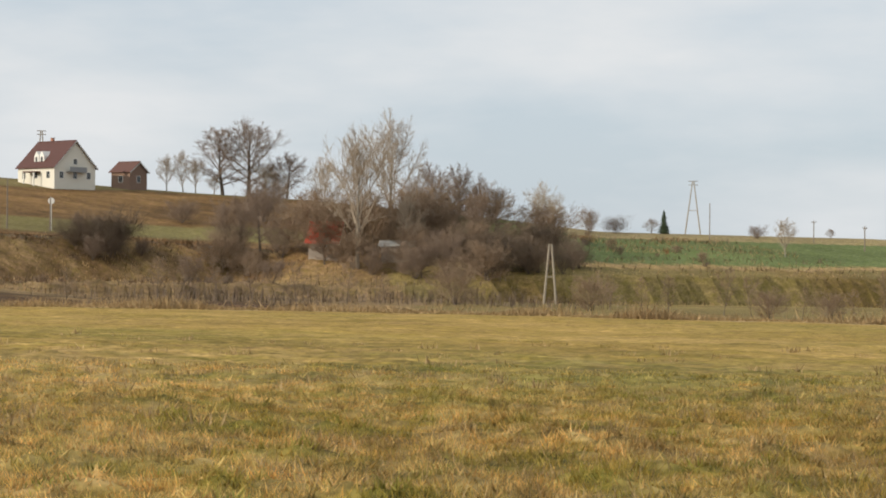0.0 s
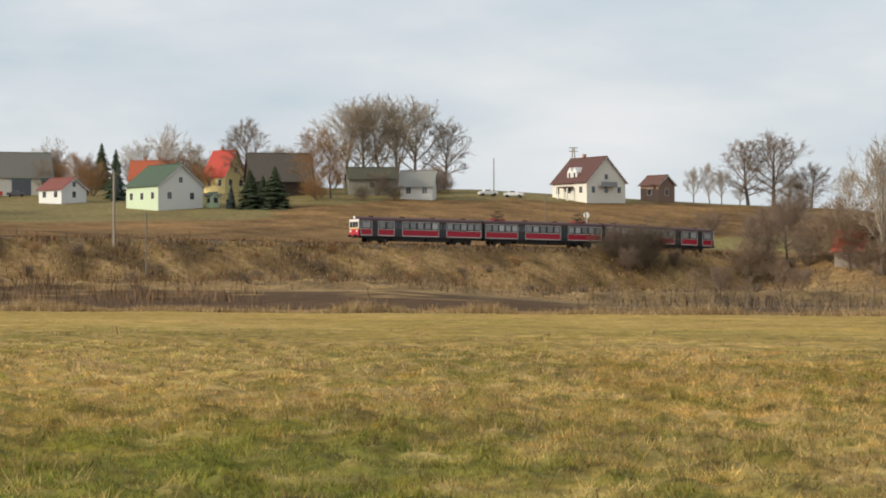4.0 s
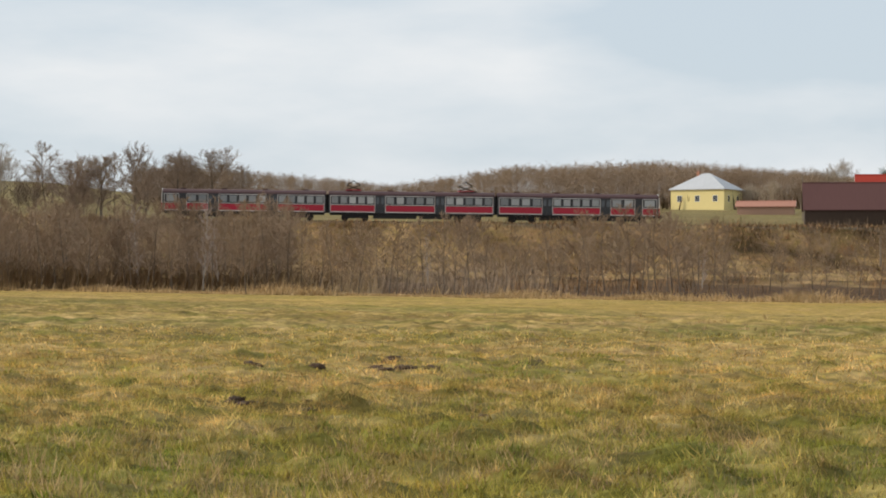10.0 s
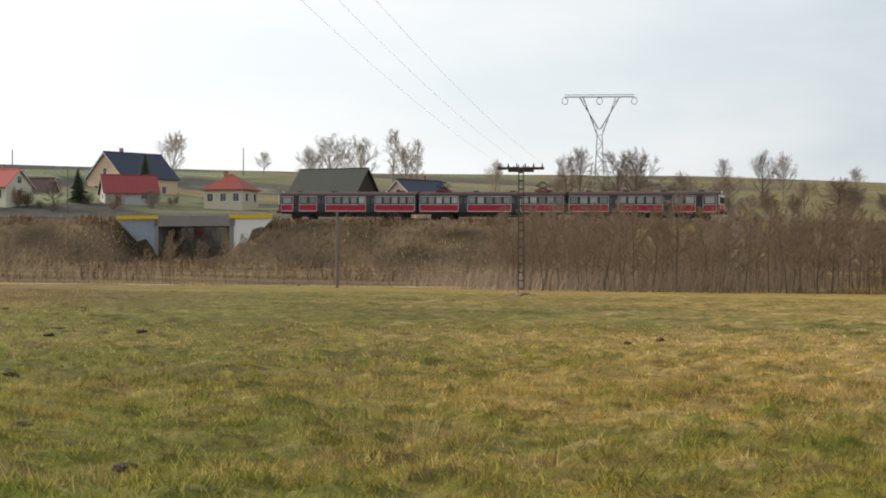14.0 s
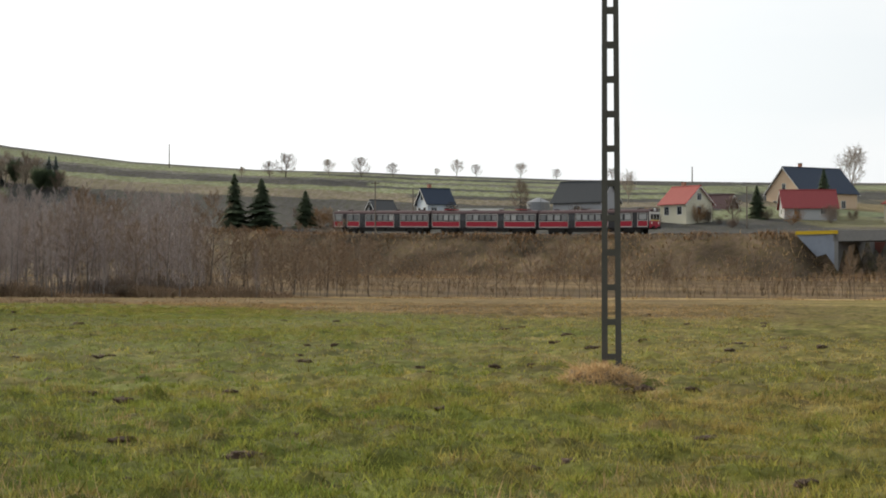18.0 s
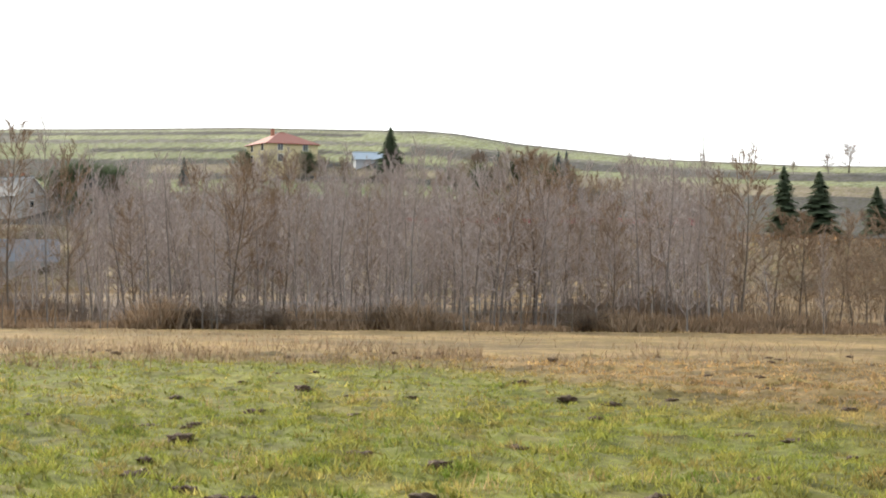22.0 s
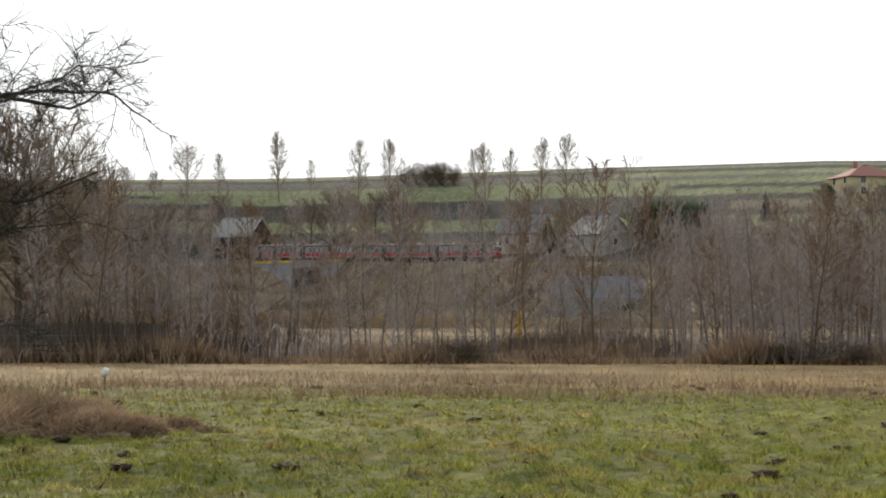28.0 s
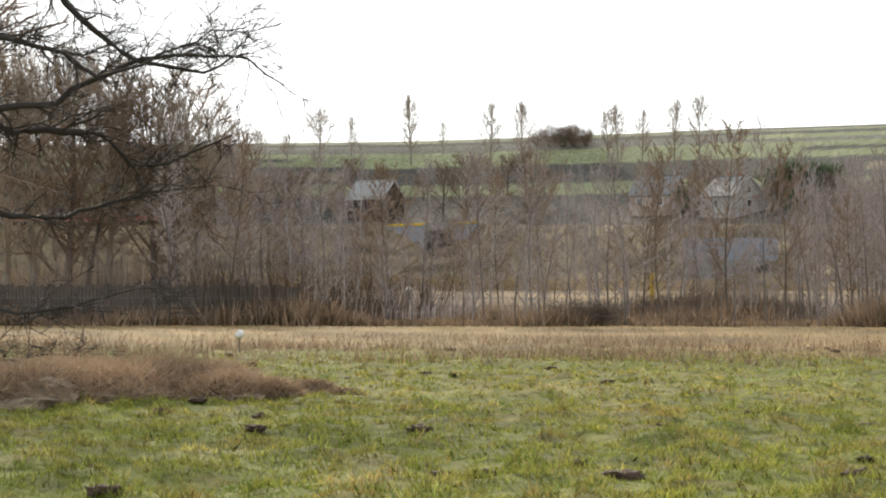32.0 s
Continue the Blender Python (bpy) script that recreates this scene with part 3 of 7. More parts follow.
# ---- trees ----
class Tubes:
    def __init__(self):
        self.v, self.f, self.n = [], [], 0

    def tube(self, pts, radii, sides):
        pts = [Vector(p) for p in pts]
        base = self.n
        for i, (p, r) in enumerate(zip(pts, radii)):
            way = (pts[min(i + 1, len(pts) - 1)] - pts[max(i - 1, 0)]).normalized()
            s = way.orthogonal().normalized()
            u = way.cross(s)
            for k in range(sides):
                a = 2 * math.pi * k / sides
                self.v.append(tuple(p + (s * math.cos(a) + u * math.sin(a)) * r))
        self.n += len(pts) * sides
        for i in range(len(pts) - 1):
            for k in range(sides):
                k2 = (k + 1) % sides
                self.f.append((base + i * sides + k, base + i * sides + k2, base + (i + 1) * sides + k2, base + (i + 1) * sides + k))

    def blade(self, p, q, w, rng):
        p, q = Vector(p), Vector(q)
        s = Vector((rng.uniform(-1, 1), rng.uniform(-1, 1), rng.uniform(-0.3, 0.3))).normalized() * w
        self.v += [tuple(p - s), tuple(p + s), tuple(q)]
        self.f.append((self.n, self.n + 1, self.n + 2))
        self.n += 3


def grow(tk, tw, rng, p, way, length, r, level, kind):
    """One branch with its side branches; thick ones go to tk, thin ones to tw."""
    segs = (6, 4, 3, 2)[min(level, 3)]
    pts, radii = [p], [r]
    up = kind["up"]
    w = way.normalized()
    for i in range(segs):
        wob = Vector((rng.gauss(0, 1), rng.gauss(0, 1), rng.gauss(0, 1))) * kind["wob"] * (0.35 if level == 0 else 1)
        w = (w + wob + Vector((0, 0, up if level else 0.15))).normalized()
        p = p + w * length / segs
        pts.append(p)
        radii.append(max(r * (1 - (i + 1) / segs * 0.85), kind["thin"]))
    if level == 0:
        tk.tube(pts, radii, 7)
    else:
        tw.tube(pts, [max(v, kind["thin"]) for v in radii], 4 if level == 1 else 3)
    if level >= kind["levels"]:
        for _ in range(kind["sprays"]):
            k = rng.uniform(0.2, 1)
            i = min(int(k * segs), segs - 1)
            s = pts[i].lerp(pts[i + 1], k * segs - i)
            dw = (w + Vector((rng.gauss(0, 1), rng.gauss(0, 1), rng.gauss(0.25, 0.8))) * 0.7).normalized()
            tw.blade(s, s + dw * length * rng.uniform(0.5, 1.1), kind["thin"], rng)
        return
    count = kind["kids"][min(level, len(kind["kids"]) - 1)]
    lo = kind["bare"] if level == 0 else 0.25
    for c in range(count):
        k = lo + (1 - lo) * ((c + rng.random()) / count)
        i = min(int(k * segs), segs - 1)
        s = pts[i].lerp(pts[i + 1], k * segs - i)
        rr = radii[i] * 0.6
        a = rng.uniform(0, 6.283)
        side = Vector((math.cos(a), math.sin(a), 0))
        ang = radians(rng.uniform(*kind["angle"]))
        axis = (pts[i + 1] - pts[i]).normalized()
        side = (side - axis * side.dot(axis)).normalized()
        dw = axis * math.cos(ang) + side * math.sin(ang)
        share = kind.get("limb", kind["ratio"]) if level == 0 else kind["ratio"]
        ln = length * share * rng.uniform(0.75, 1.12) * ((1.05 - kind.get("fall", 0.6) * k) if level == 0 and kind["taper"] else 1.0)
        grow(tk, tw, rng, s, dw, ln, rr, level + 1, kind)


def to_skin(p, w, mid, wide, tall):
    """How far along w the crown's egg-shaped outline lies from p."""
    q = Vector((p.x / wide, p.y / wide, (p.z - mid) / tall))
    v = Vector((w.x / wide, w.y / wide, w.z / tall))
    a, b, c = v.dot(v), 2 * q.dot(v), q.dot(q) - 1
    disc = b * b - 4 * a * c
    return (-b + math.sqrt(disc)) / (2 * a) if disc > 0 else 0.0


def limb(tb, rng, p, w, length, r0, r1, segs, sides, wob, lift):
    pts, w = [p], w.normalized()
    for _ in range(segs):
        w = (w + Vector((rng.gauss(0, wob), rng.gauss(0, wob), rng.gauss(0, wob) + lift))).normalized()
        p = p + w * length / segs
        pts.append(p)
    tb.tube(pts, [r0 + (r1 - r0) * i / segs for i in range(segs + 1)], sides)
    return pts


def along_limb(pts, k):
    f = k * (len(pts) - 1)
    i = min(int(f), len(pts) - 2)
    return pts[i].lerp(pts[i + 1], f - i), (pts[i + 1] - pts[i]).normalized()


def lean_out(rng, axis, lo, hi):
    a = rng.uniform(0, 6.283)
    side = Vector((math.cos(a), math.sin(a), rng.uniform(-0.4, 0.6)))
    side = (side - axis * side.dot(axis)).normalized()
    ang = radians(rng.uniform(lo, hi))
    return axis * math.cos(ang) + side * math.sin(ang)


def crowned(tk, tw, rng, kind, foot, h, r):
    """One stem with limbs, boughs and twigs that fill an egg-shaped crown."""
    mid, wide, tall = h * kind["mid"], h * kind["wide"], h * (1 - kind["mid"]) * 1.02
    stem = limb(tk, rng, foot, Vector((rng.gauss(0, 0.05), rng.gauss(0, 0.05), 1)), h * kind["stem"], r, r * 0.18, 7, 8, 0.035, 0.05)
    n = kind["limbs"]
    for c in range(n):
        k = kind["bare"] + (1 - kind["bare"]) * (c + rng.random() * 0.8) / n
        p, axis = along_limb(stem, k)
        ang = kind["spread"][0] + (kind["spread"][1] - kind["spread"][0]) * k
        a = c * 2.4 + rng.uniform(-0.5, 0.5)
        w = Vector((math.cos(a) * math.sin(radians(ang)), math.sin(a) * math.sin(radians(ang)), math.cos(radians(ang))))
        ln = to_skin(p, w, mid, wide, tall) * rng.uniform(0.72, 1.04)
        if ln < 0.3:
            continue
        rr = r * (1 - 0.75 * k) * 0.5
        bough = limb(tw, rng, p, w, ln, rr, kind["thin"] * 1.6, 6, 5, kind["wob"], kind["lift"])
        m = kind["boughs"]
        for d in range(m):
            k2 = 0.18 + 0.82 * (d + rng.random()) / m
            p2, ax2 = along_limb(bough, k2)
            w2 = lean_out(rng, ax2, 22, 58)
            l2 = min(ln * 0.5 * (1.1 - 0.55 * k2), max(to_skin(p2, w2, mid, wide * 1.05, tall * 1.03), 0.25)) * rng.uniform(0.75, 1.1)
            twig = limb(tw, rng, p2, w2, l2, max(rr * 0.4 * (1 - 0.6 * k2), kind["thin"] * 1.3), kind["thin"], 4, 3, kind["wob"] * 1.2, kind["lift"])
            for e in range(kind["twigs"]):
                p3, ax3 = along_limb(twig, 0.15 + 0.85 * rng.random())
                w3 = lean_out(rng, ax3, 20, 60)
                l3 = l2 * rng.uniform(0.25, 0.5)
                fine = limb(tw, rng, p3, w3, l3, kind["thin"], kind["thin"] * 0.6, 2, 3, kind["wob"], kind["lift"])
                for _ in range(kind["sprays"]):
                    p4, ax4 = along_limb(fine, rng.random())
                    tw.blade(p4, p4 + lean_out(rng, ax4, 10, 60) * l3 * rng.uniform(0.5, 1.0), kind["thin"] * 0.7, rng)


# crowns for a height of 10: broad and round, tall and vase-shaped, narrow
OAK = dict(mid=0.58, wide=0.44, stem=0.74, bare=0.2, limbs=19, boughs=12, twigs=9, sprays=5, spread=(76, 18), wob=0.1, lift=0.012, thin=0.012)
ASH = dict(mid=0.62, wide=0.37, stem=0.68, bare=0.24, limbs=16, boughs=11, twigs=9, sprays=5, spread=(56, 16), wob=0.09, lift=0.02, thin=0.0115)
POPLAR = dict(mid=0.58, wide=0.22, stem=0.9, bare=0.18, limbs=22, boughs=8, twigs=6, sprays=3, spread=(50, 14), wob=0.07, lift=0.05, thin=0.017)
BUSHY = dict(mid=0.52, wide=0.55, stem=0.5, bare=0.05, limbs=10, boughs=9, twigs=7, sprays=4, spread=(68, 20), wob=0.12, lift=0.02, thin=0.014)
ALDER = dict(mid=0.6, wide=0.21, stem=0.95, bare=0.2, limbs=26, boughs=6, twigs=6, sprays=3, spread=(66, 24), wob=0.1, lift=0.04, thin=0.0125)
GROVE = dict(ALDER, mid=0.56, wide=0.16, bare=0.14, twigs=5, thin=0.009)
SAPLING = dict(levels=2, kids=(30, 7), bare=0.16, angle=(25, 60), ratio=0.26, up=0.14, wob=0.1, thin=0.008, sprays=8, taper=True)
SHRUB = dict(levels=2, kids=(14, 8), bare=0.05, angle=(20, 58), ratio=0.5, up=0.1, wob=0.16, thin=0.013, sprays=6, taper=True)
BRAMBLE = dict(levels=2, kids=(14, 8), bare=0.05, angle=(20, 60), ratio=0.55, up=0.08, wob=0.18, thin=0.014, sprays=7, taper=False)
PROTOS = {}


def tree_proto(name, kind, seed, bark, twigs, stems=1, h=10.0, r=0.2, label="", category="tree"):
    """A bare tree 10 m tall, laid up far below the ground of the scene's list until copied."""
    rng = random.Random(seed)
    tk, tw = Tubes(), Tubes()
    for s in range(stems):
        if "limbs" in kind:
            foot = Vector((rng.gauss(0, 0.35), rng.gauss(0, 0.35), -0.3)) if stems > 1 else Vector((0, 0, -0.3))
            crowned(tk, tw, rng, kind, foot, h * (1.0 if stems == 1 else rng.uniform(0.7, 1.0)), r)
            continue
        a = rng.uniform(0, 6.283)
        lean = Vector((math.cos(a) * 0.6, math.sin(a) * 0.6, 1)) if stems > 1 else Vector((rng.gauss(0, 0.04), rng.gauss(0, 0.04), 1))
        grow(tk, tw, rng, Vector((rng.gauss(0, 0.15 * (stems > 1)), rng.gauss(0, 0.15 * (stems > 1)), -0.3)), lean, h * rng.uniform(0.75, 0.95) if stems > 1 else h * kind.get("stem", 0.86), r, 0, kind)
    me1, me2 = bpy.data.meshes.new("trunk"), bpy.data.meshes.new("crown")
    me1.from_pydata(tk.v, [], tk.f)
    me2.from_pydata(tw.v, [], tw.f)
    me1.materials.append(bark)
    me2.materials.append(twigs)
    me1.polygons.foreach_set("use_smooth", [True] * len(me1.polygons))
    top = max(v[2] for v in tw.v)
    PROTOS[name] = (me1, me2, label, category, top)


def conifer_proto(name, seed, mat, wide=0.24, ragged=0.25, bare=0.04, label=""):
    rng = random.Random(seed)
    tk, tw = Tubes(), Tubes()
    tk.tube([(0, 0, -0.3), (0, 0, 5), (0, 0, 10)], [0.16, 0.09, 0.01], 6)
    z = 10 * bare
    while z < 9.9:
        reach = 10 * wide * (1 - z / 10) ** 0.8 * rng.uniform(1 - ragged, 1.05) + 0.08
        for k in range(13):
            a = rng.uniform(0, 6.283)
            rr = reach * rng.uniform(0.6, 1.1)
            droop = -0.25 * rr
            tip = Vector((math.cos(a) * rr, math.sin(a) * rr, z + droop + rng.uniform(-0.1, 0.1)))
            root = Vector((0, 0, z + 0.1))
            side = Vector((-math.sin(a), math.cos(a), 0))
            for j in range(5):
                t0 = 0.15 + 0.17 * j
                c = root.lerp(tip, t0)
                ln = rr * 0.42 * rng.uniform(0.7, 1.2) + 0.1
                for sg in (-1, 1):
                    q = c + side * sg * ln * 0.8 + (tip - root).normalized() * ln * 0.7 + Vector((0, 0, -0.12 * ln))
                    tw.v += [tuple(c - (tip - root) * 0.12 + Vector((0, 0, 0.05))), tuple(c + (tip - root) * 0.25), tuple(q)]
                    tw.f.append((tw.n, tw.n + 1, tw.n + 2))
                    tw.n += 3
            tw.blade(root, tip, 0.12, rng)
        z += 0.2 + 0.018 * z * rng.random()
    me1, me2 = bpy.data.meshes.new("trunk"), bpy.data.meshes.new("foliage")
    me1.from_pydata(tk.v, [], tk.f)
    me2.from_pydata(tw.v, [], tw.f)
    me1.materials.append(BARK)
    me2.materials.append(mat)
    PROTOS[name] = (me1, me2, label, "tree", 10.0)


for i in range(3):
    tree_proto(f"oak{i}", OAK, 10 + i, BARK, TWIG_BROWN, r=0.26, label="broad bare deciduous tree with dark brown twigs")
    tree_proto(f"ash{i}", ASH, 20 + i, BARK_PALE, TWIG_GREY, r=0.22, label="tall bare deciduous tree with pale grey bark")
    tree_proto(f"poplar{i}", POPLAR, 30 + i, BARK_PALE, TWIG_GREY, r=0.16, label="tall bare poplar with upswept grey limbs")
    tree_proto(f"broad{i}", BUSHY, 35 + i, BARK_PALE, TWIG_GREY, stems=3, r=0.14, label="wide bare tree of several stems with a rounded crown")
    tree_proto(f"sapling{i}", SAPLING, 40 + i, BARK_YOUNG, TWIG_ALDER, r=0.08, label="slender bare young alder with brown twigs")
    tree_proto(f"alder{i}", ALDER, 45 + i, BARK, TWIG_THICKET, r=0.065, label="thin dark bare alder with fine brown twigs")
    tree_proto(f"grove{i}", GROVE, 47 + i, BARK_YOUNG, TWIG_ALDER, r=0.065, label="slender bare young alder with brown twigs")
    tree_proto(f"birch{i}", SAPLING, 50 + i, BIRCH, TWIG_ALDER, r=0.075, label="slender bare birch with whitish trunk")
    tree_proto(f"shrub{i}", SHRUB, 60 + i, BARK, TWIG_BROWN, stems=9, r=0.06, label="bare brown shrub with dense twigs", category="shrub")
    tree_proto(f"thicket{i}", BUSHY, 65 + i, BARK, TWIG_THICKET, stems=4, r=0.1, label="dense olive-brown bare thicket shrub", category="shrub")
    tree_proto(f"darkshrub{i}", BRAMBLE, 70 + i, BARK, TWIG_DARK, stems=8, r=0.06, label="dark tangled bramble bush", category="bush")
tree_proto("rust0", ASH, 80, BARK, TWIG_RUST, r=0.16, label="bare willow with orange-brown twigs")
tree_proto("rust1", SHRUB, 81, BARK, TWIG_RUST, stems=7, r=0.06, label="rusty brown bare shrub", category="shrub")
conifer_proto("spruce0", 90, NEEDLES, 0.36, 0.4, label="dark green spruce tree with drooping branches")
conifer_proto("spruce1", 91, NEEDLES, 0.46, 0.4, label="broad dark green spruce tree with dense branches")
conifer_proto("bluespruce0", 92, NEEDLES_HAZY_BLUE, 0.27, label="bluish garden spruce with dense needles, haze-toned on the far hill")
SCOTS = dict(BRAMBLE, thin=0.05, sprays=14, angle=(20, 55))
tree_proto("scots0", SCOTS, 95, BARK, NEEDLES, stems=8, r=0.08, label="bushy dark green pine with rounded crown")
tree_proto("scots1", SCOTS, 96, BARK, NEEDLES, stems=8, r=0.08, label="bushy dark green pine with rounded crown")


def plant(proto, p, h, turn=0.0, wide=1.0, group="", label=""):
    me1, me2, lab, cat, top = PROTOS[proto]
    kind = "".join(c for c in proto if not c.isdigit())
    name = {"oak": "tree", "ash": "tree", "poplar": "poplar_tree", "sapling": "alder_sapling", "birch": "birch_tree", "broad": "tree", "alder": "alder_tree", "grove": "alder_sapling", "thicket": "shrub", "shrub": "shrub", "darkshrub": "bramble_bush",
            "rust": "willow_tree", "spruce": "spruce_tree", "bluespruce": "spruce_tree", "scots": "pine_tree"}[kind]
    ob = empty(name, (p.x, p.y, p.z - 0.05), turn)
    s = h / top
    ob.scale = (s * wide, s * wide, s)
    for me in (me1, me2):
        c = new(me.name.split(".")[0], me)
        c.parent = ob
    return tagged(ob, label or lab, cat, group=group)


def trees_by_bearing(rows, eye, group=""):
    """proto, bearing, elevation of the foot, height in degrees, width factor."""
    for i, (proto, az, el, deg, wide) in enumerate(rows):
        p, d = spot(az, el, eye, lo=60)
        plant(proto, p, d * radians(deg), i * 1.7, wide, group)


# ---- houses ----
def window(parent, x, z, w, h, y, frame_mat, side="y", depth=0.07):
    """A window set in a wall whose face lies at y (or at x for side 'x')."""
    def b(a0, a1, b0, b1, z0, z1):
        return boxed(a0, a1, b0, b1, z0, z1) if side == "y" else boxed(b0, b1, a0, a1, z0, z1)
    s = 1 if y > 0 else -1
    f = part("window", b(x - w / 2 - 0.08, x + w / 2 + 0.08, min(y, y + s * 0.04), max(y, y + s * 0.04), z - 0.08, z + h + 0.08), frame_mat, parent)
    half = w / 2 - 0.04
    for k in (-1, 1):
        cx = x + k * w / 4
        part("pane", b(cx - half / 2, cx + half / 2, min(y + s * 0.03, y + s * 0.055), max(y + s * 0.03, y + s * 0.055), z, z + h), GLASS, f)
    return f


def house(name, az, el, wide, eave, apex, aspect, turn, wall, roof, label, eye=None, hip=False, windows=(2, 2), chimneys=1, storeys=1, metal=0.0, wall_m=None, back=0.0, over=0.45, category="house", gable_m=None, gable_wall=None):
    """A pitched house. wide, eave, apex in degrees seen from eye; turn: of its ridge against the line of sight."""
    eye = eye or HOME
    p, d = spot(az, el, eye, lo=140)
    if back:
        q = eye + (p - eye) * ((d + back) / d)
        p, d = Vector((q.x, q.y, p.z)), d + back
    W, E, A = d * radians(wide), d * radians(eave), d * radians(apex)
    th = radians(turn)
    P = (W - 2 * over * 0.7) / (aspect * abs(math.cos(th)) + abs(math.sin(th)))
    Ln = P * aspect
    ob = empty(name, p, radians(-az) + th)
    wm = wall_m or wall_mat(wall)
    rm = roof_mat(roof, metal)
    x, y, base = Ln / 2, P / 2, -3.0
    bm = boxed(-x, x, -y, y, base, E)
    if not hip:
        for sx in (-x, x - 0.25):
            prism(bm, [(sx, -y, E), (sx, y, E), (sx, 0, A - 0.1)], [(sx + 0.25, -y, E), (sx + 0.25, y, E), (sx + 0.25, 0, A - 0.1)])
    bmesh.ops.recalc_face_normals(bm, faces=bm.faces)
    part("wall", bm, wm, ob)
    if gable_wall:
        for sx, ex in ((-x - 0.02, 0.018), (x + 0.002, 0.018)):
            face = [(sx, -y + 0.02, base), (sx, y - 0.02, base), (sx, y - 0.02, E), (sx, 0, A - 0.12), (sx, -y + 0.02, E)]
            bm = prism(bmesh.new(), face, [(a + ex, b, c) for a, b, c in face])
            bmesh.ops.recalc_face_normals(bm, faces=bm.faces)
            part("gable_render", bm, wall_mat(gable_wall), ob, "pale grey-white gable wall")
    t = 0.14
    slope = (A - E) / y
    ov = over
    for sg in (-1, 1):
        bm = bmesh.new()
        lo = (E - slope * ov)
        xi = max(x - y, 0.15 * x) if hip else x + ov
        pts = [(-x - ov, sg * (y + ov), lo), (x + ov, sg * (y + ov), lo), (xi if hip else x + ov, 0, A), (-xi if hip else -x - ov, 0, A)]
        prism(bm, pts, [(a, b, c + t) for a, b, c in pts])
        bmesh.ops.recalc_face_normals(bm, faces=bm.faces)
        part("roof_slope", bm, rm, ob)
        if hip:
            bm = bmesh.new()
            pts = [(sg * (x + ov), -y - ov, lo), (sg * (x + ov), y + ov, lo), (sg * xi, 0, A)]
            prism(bm, pts, [(a, b, c + t) for a, b, c in pts])
            bmesh.ops.recalc_face_normals(bm, faces=bm.faces)
            part("roof_hip", bm, rm, ob)
    part("ridge", rod(bmesh.new(), (-x + (y if hip else -ov), 0, A + t), (x - (y if hip else -ov), 0, A + t), 0.12), rm, ob)
    if not hip:
        for sg in (-1, 1):
            for sx in (-x - ov - 0.02, x + ov - 0.02):
                bm = bmesh.new()
                a, b = Vector((sx, sg * (y + ov), E - slope * ov)), Vector((sx, 0, A))
                prism(bm, [a, a + Vector((0.04, 0, 0)), b + Vector((0.04, 0, 0)), b], [a - Vector((0, 0, 0.18)), a + Vector((0.04, 0, -0.18)), b + Vector((0.04, 0, -0.18)), b - Vector((0, 0, 0.18))])
                bmesh.ops.recalc_face_normals(bm, faces=bm.faces)
                part("bargeboard", bm, gable_m or WHITE, ob)
    for k in range(chimneys):
        cx = x * (-0.35 + 0.7 * k)
        part("chimney", boxed(cx - 0.3, cx + 0.3, 0.2, 0.8, A - 1.2, A + 0.9), wall_mat((0.42, 0.2, 0.13)), ob)
        part("chimney_cap", boxed(cx - 0.36, cx + 0.36, 0.14, 0.86, A + 0.9, A + 0.98), CONCRETE, ob)
    nx, ny = windows
    hgt = min(1.35, E * 0.45)
    for s in range(storeys):
        z = (E / storeys) * s + E / storeys * 0.36
        for k in range(nx):
            window(ob, -x + 2 * x * (k + 0.5) / nx, z, 1.1, hgt / (1 if storeys == 1 else 1.0), -y, WHITE)
        for k in range(ny):
            for sx in (-x, x):
                window(ob, -y + 2 * y * (k + 0.5) / ny, z, 1.0, hgt, sx, WHITE, side="x")
    if not hip and A - E > 2.2 and ny:
        for sx in (-x, x):
            window(ob, 0, E + 0.45, 0.9, 1.1, sx, WHITE, side="x")
    tagged(ob, label, category)
    ob["label"] = label
    return ob, Ln, P, E, A, d


def details_white_house():
    ob, Ln, P, E, A, d = house("house", -9.22, 2.08, 1.9, 0.45, 1.06, 1.15, -52, (0.72, 0.69, 0.6), (0.105, 0.045, 0.036),
                               "white rendered house with dark red-brown tiled roof and dormers", windows=(3, 3))
    for k in (-1.05, 0.75):
        bm = boxed(k - 0.75, k + 0.75, -P * 0.42, -P * 0.1, E + 0.5, E + 2.1)
        prism(bm, [(k - 0.8, -P * 0.42, E + 2.1), (k + 0.8, -P * 0.42, E + 2.1), (k, -P * 0.42, E + 3.2)], [(k - 0.8, -0.1, E + 2.1), (k + 0.8, -0.1, E + 2.1), (k, -0.1, E + 3.2)])
        dm = part("dormer", bm, WHITE, ob, "white gabled dormer")
        part("pane", boxed(k - 0.32, k + 0.32, -P * 0.42 - 0.03, -P * 0.42 - 0.01, E + 0.9, E + 2.0), GLASS, dm)
    bm = boxed(-2.2, 1.6, -P / 2 - 1.9, -P / 2, 2.6, 2.85)
    part("porch_roof", bm, roof_mat((0.105, 0.045, 0.036)), ob)
    for k in (-2.0, 1.4):
        part("porch_post", boxed(k - 0.12, k + 0.12, -P / 2 - 1.8, -P / 2 - 1.55, -1, 2.6), WHITE, ob)
    part("balcony", boxed(Ln / 2, Ln / 2 + 1.2, -2.2, 2.2, 2.7, 2.85), CONCRETE, ob)
    part("balcony_rail", boxed(Ln / 2 + 1.1, Ln / 2 + 1.2, -2.2, 2.2, 2.85, 3.8), STEEL, ob)


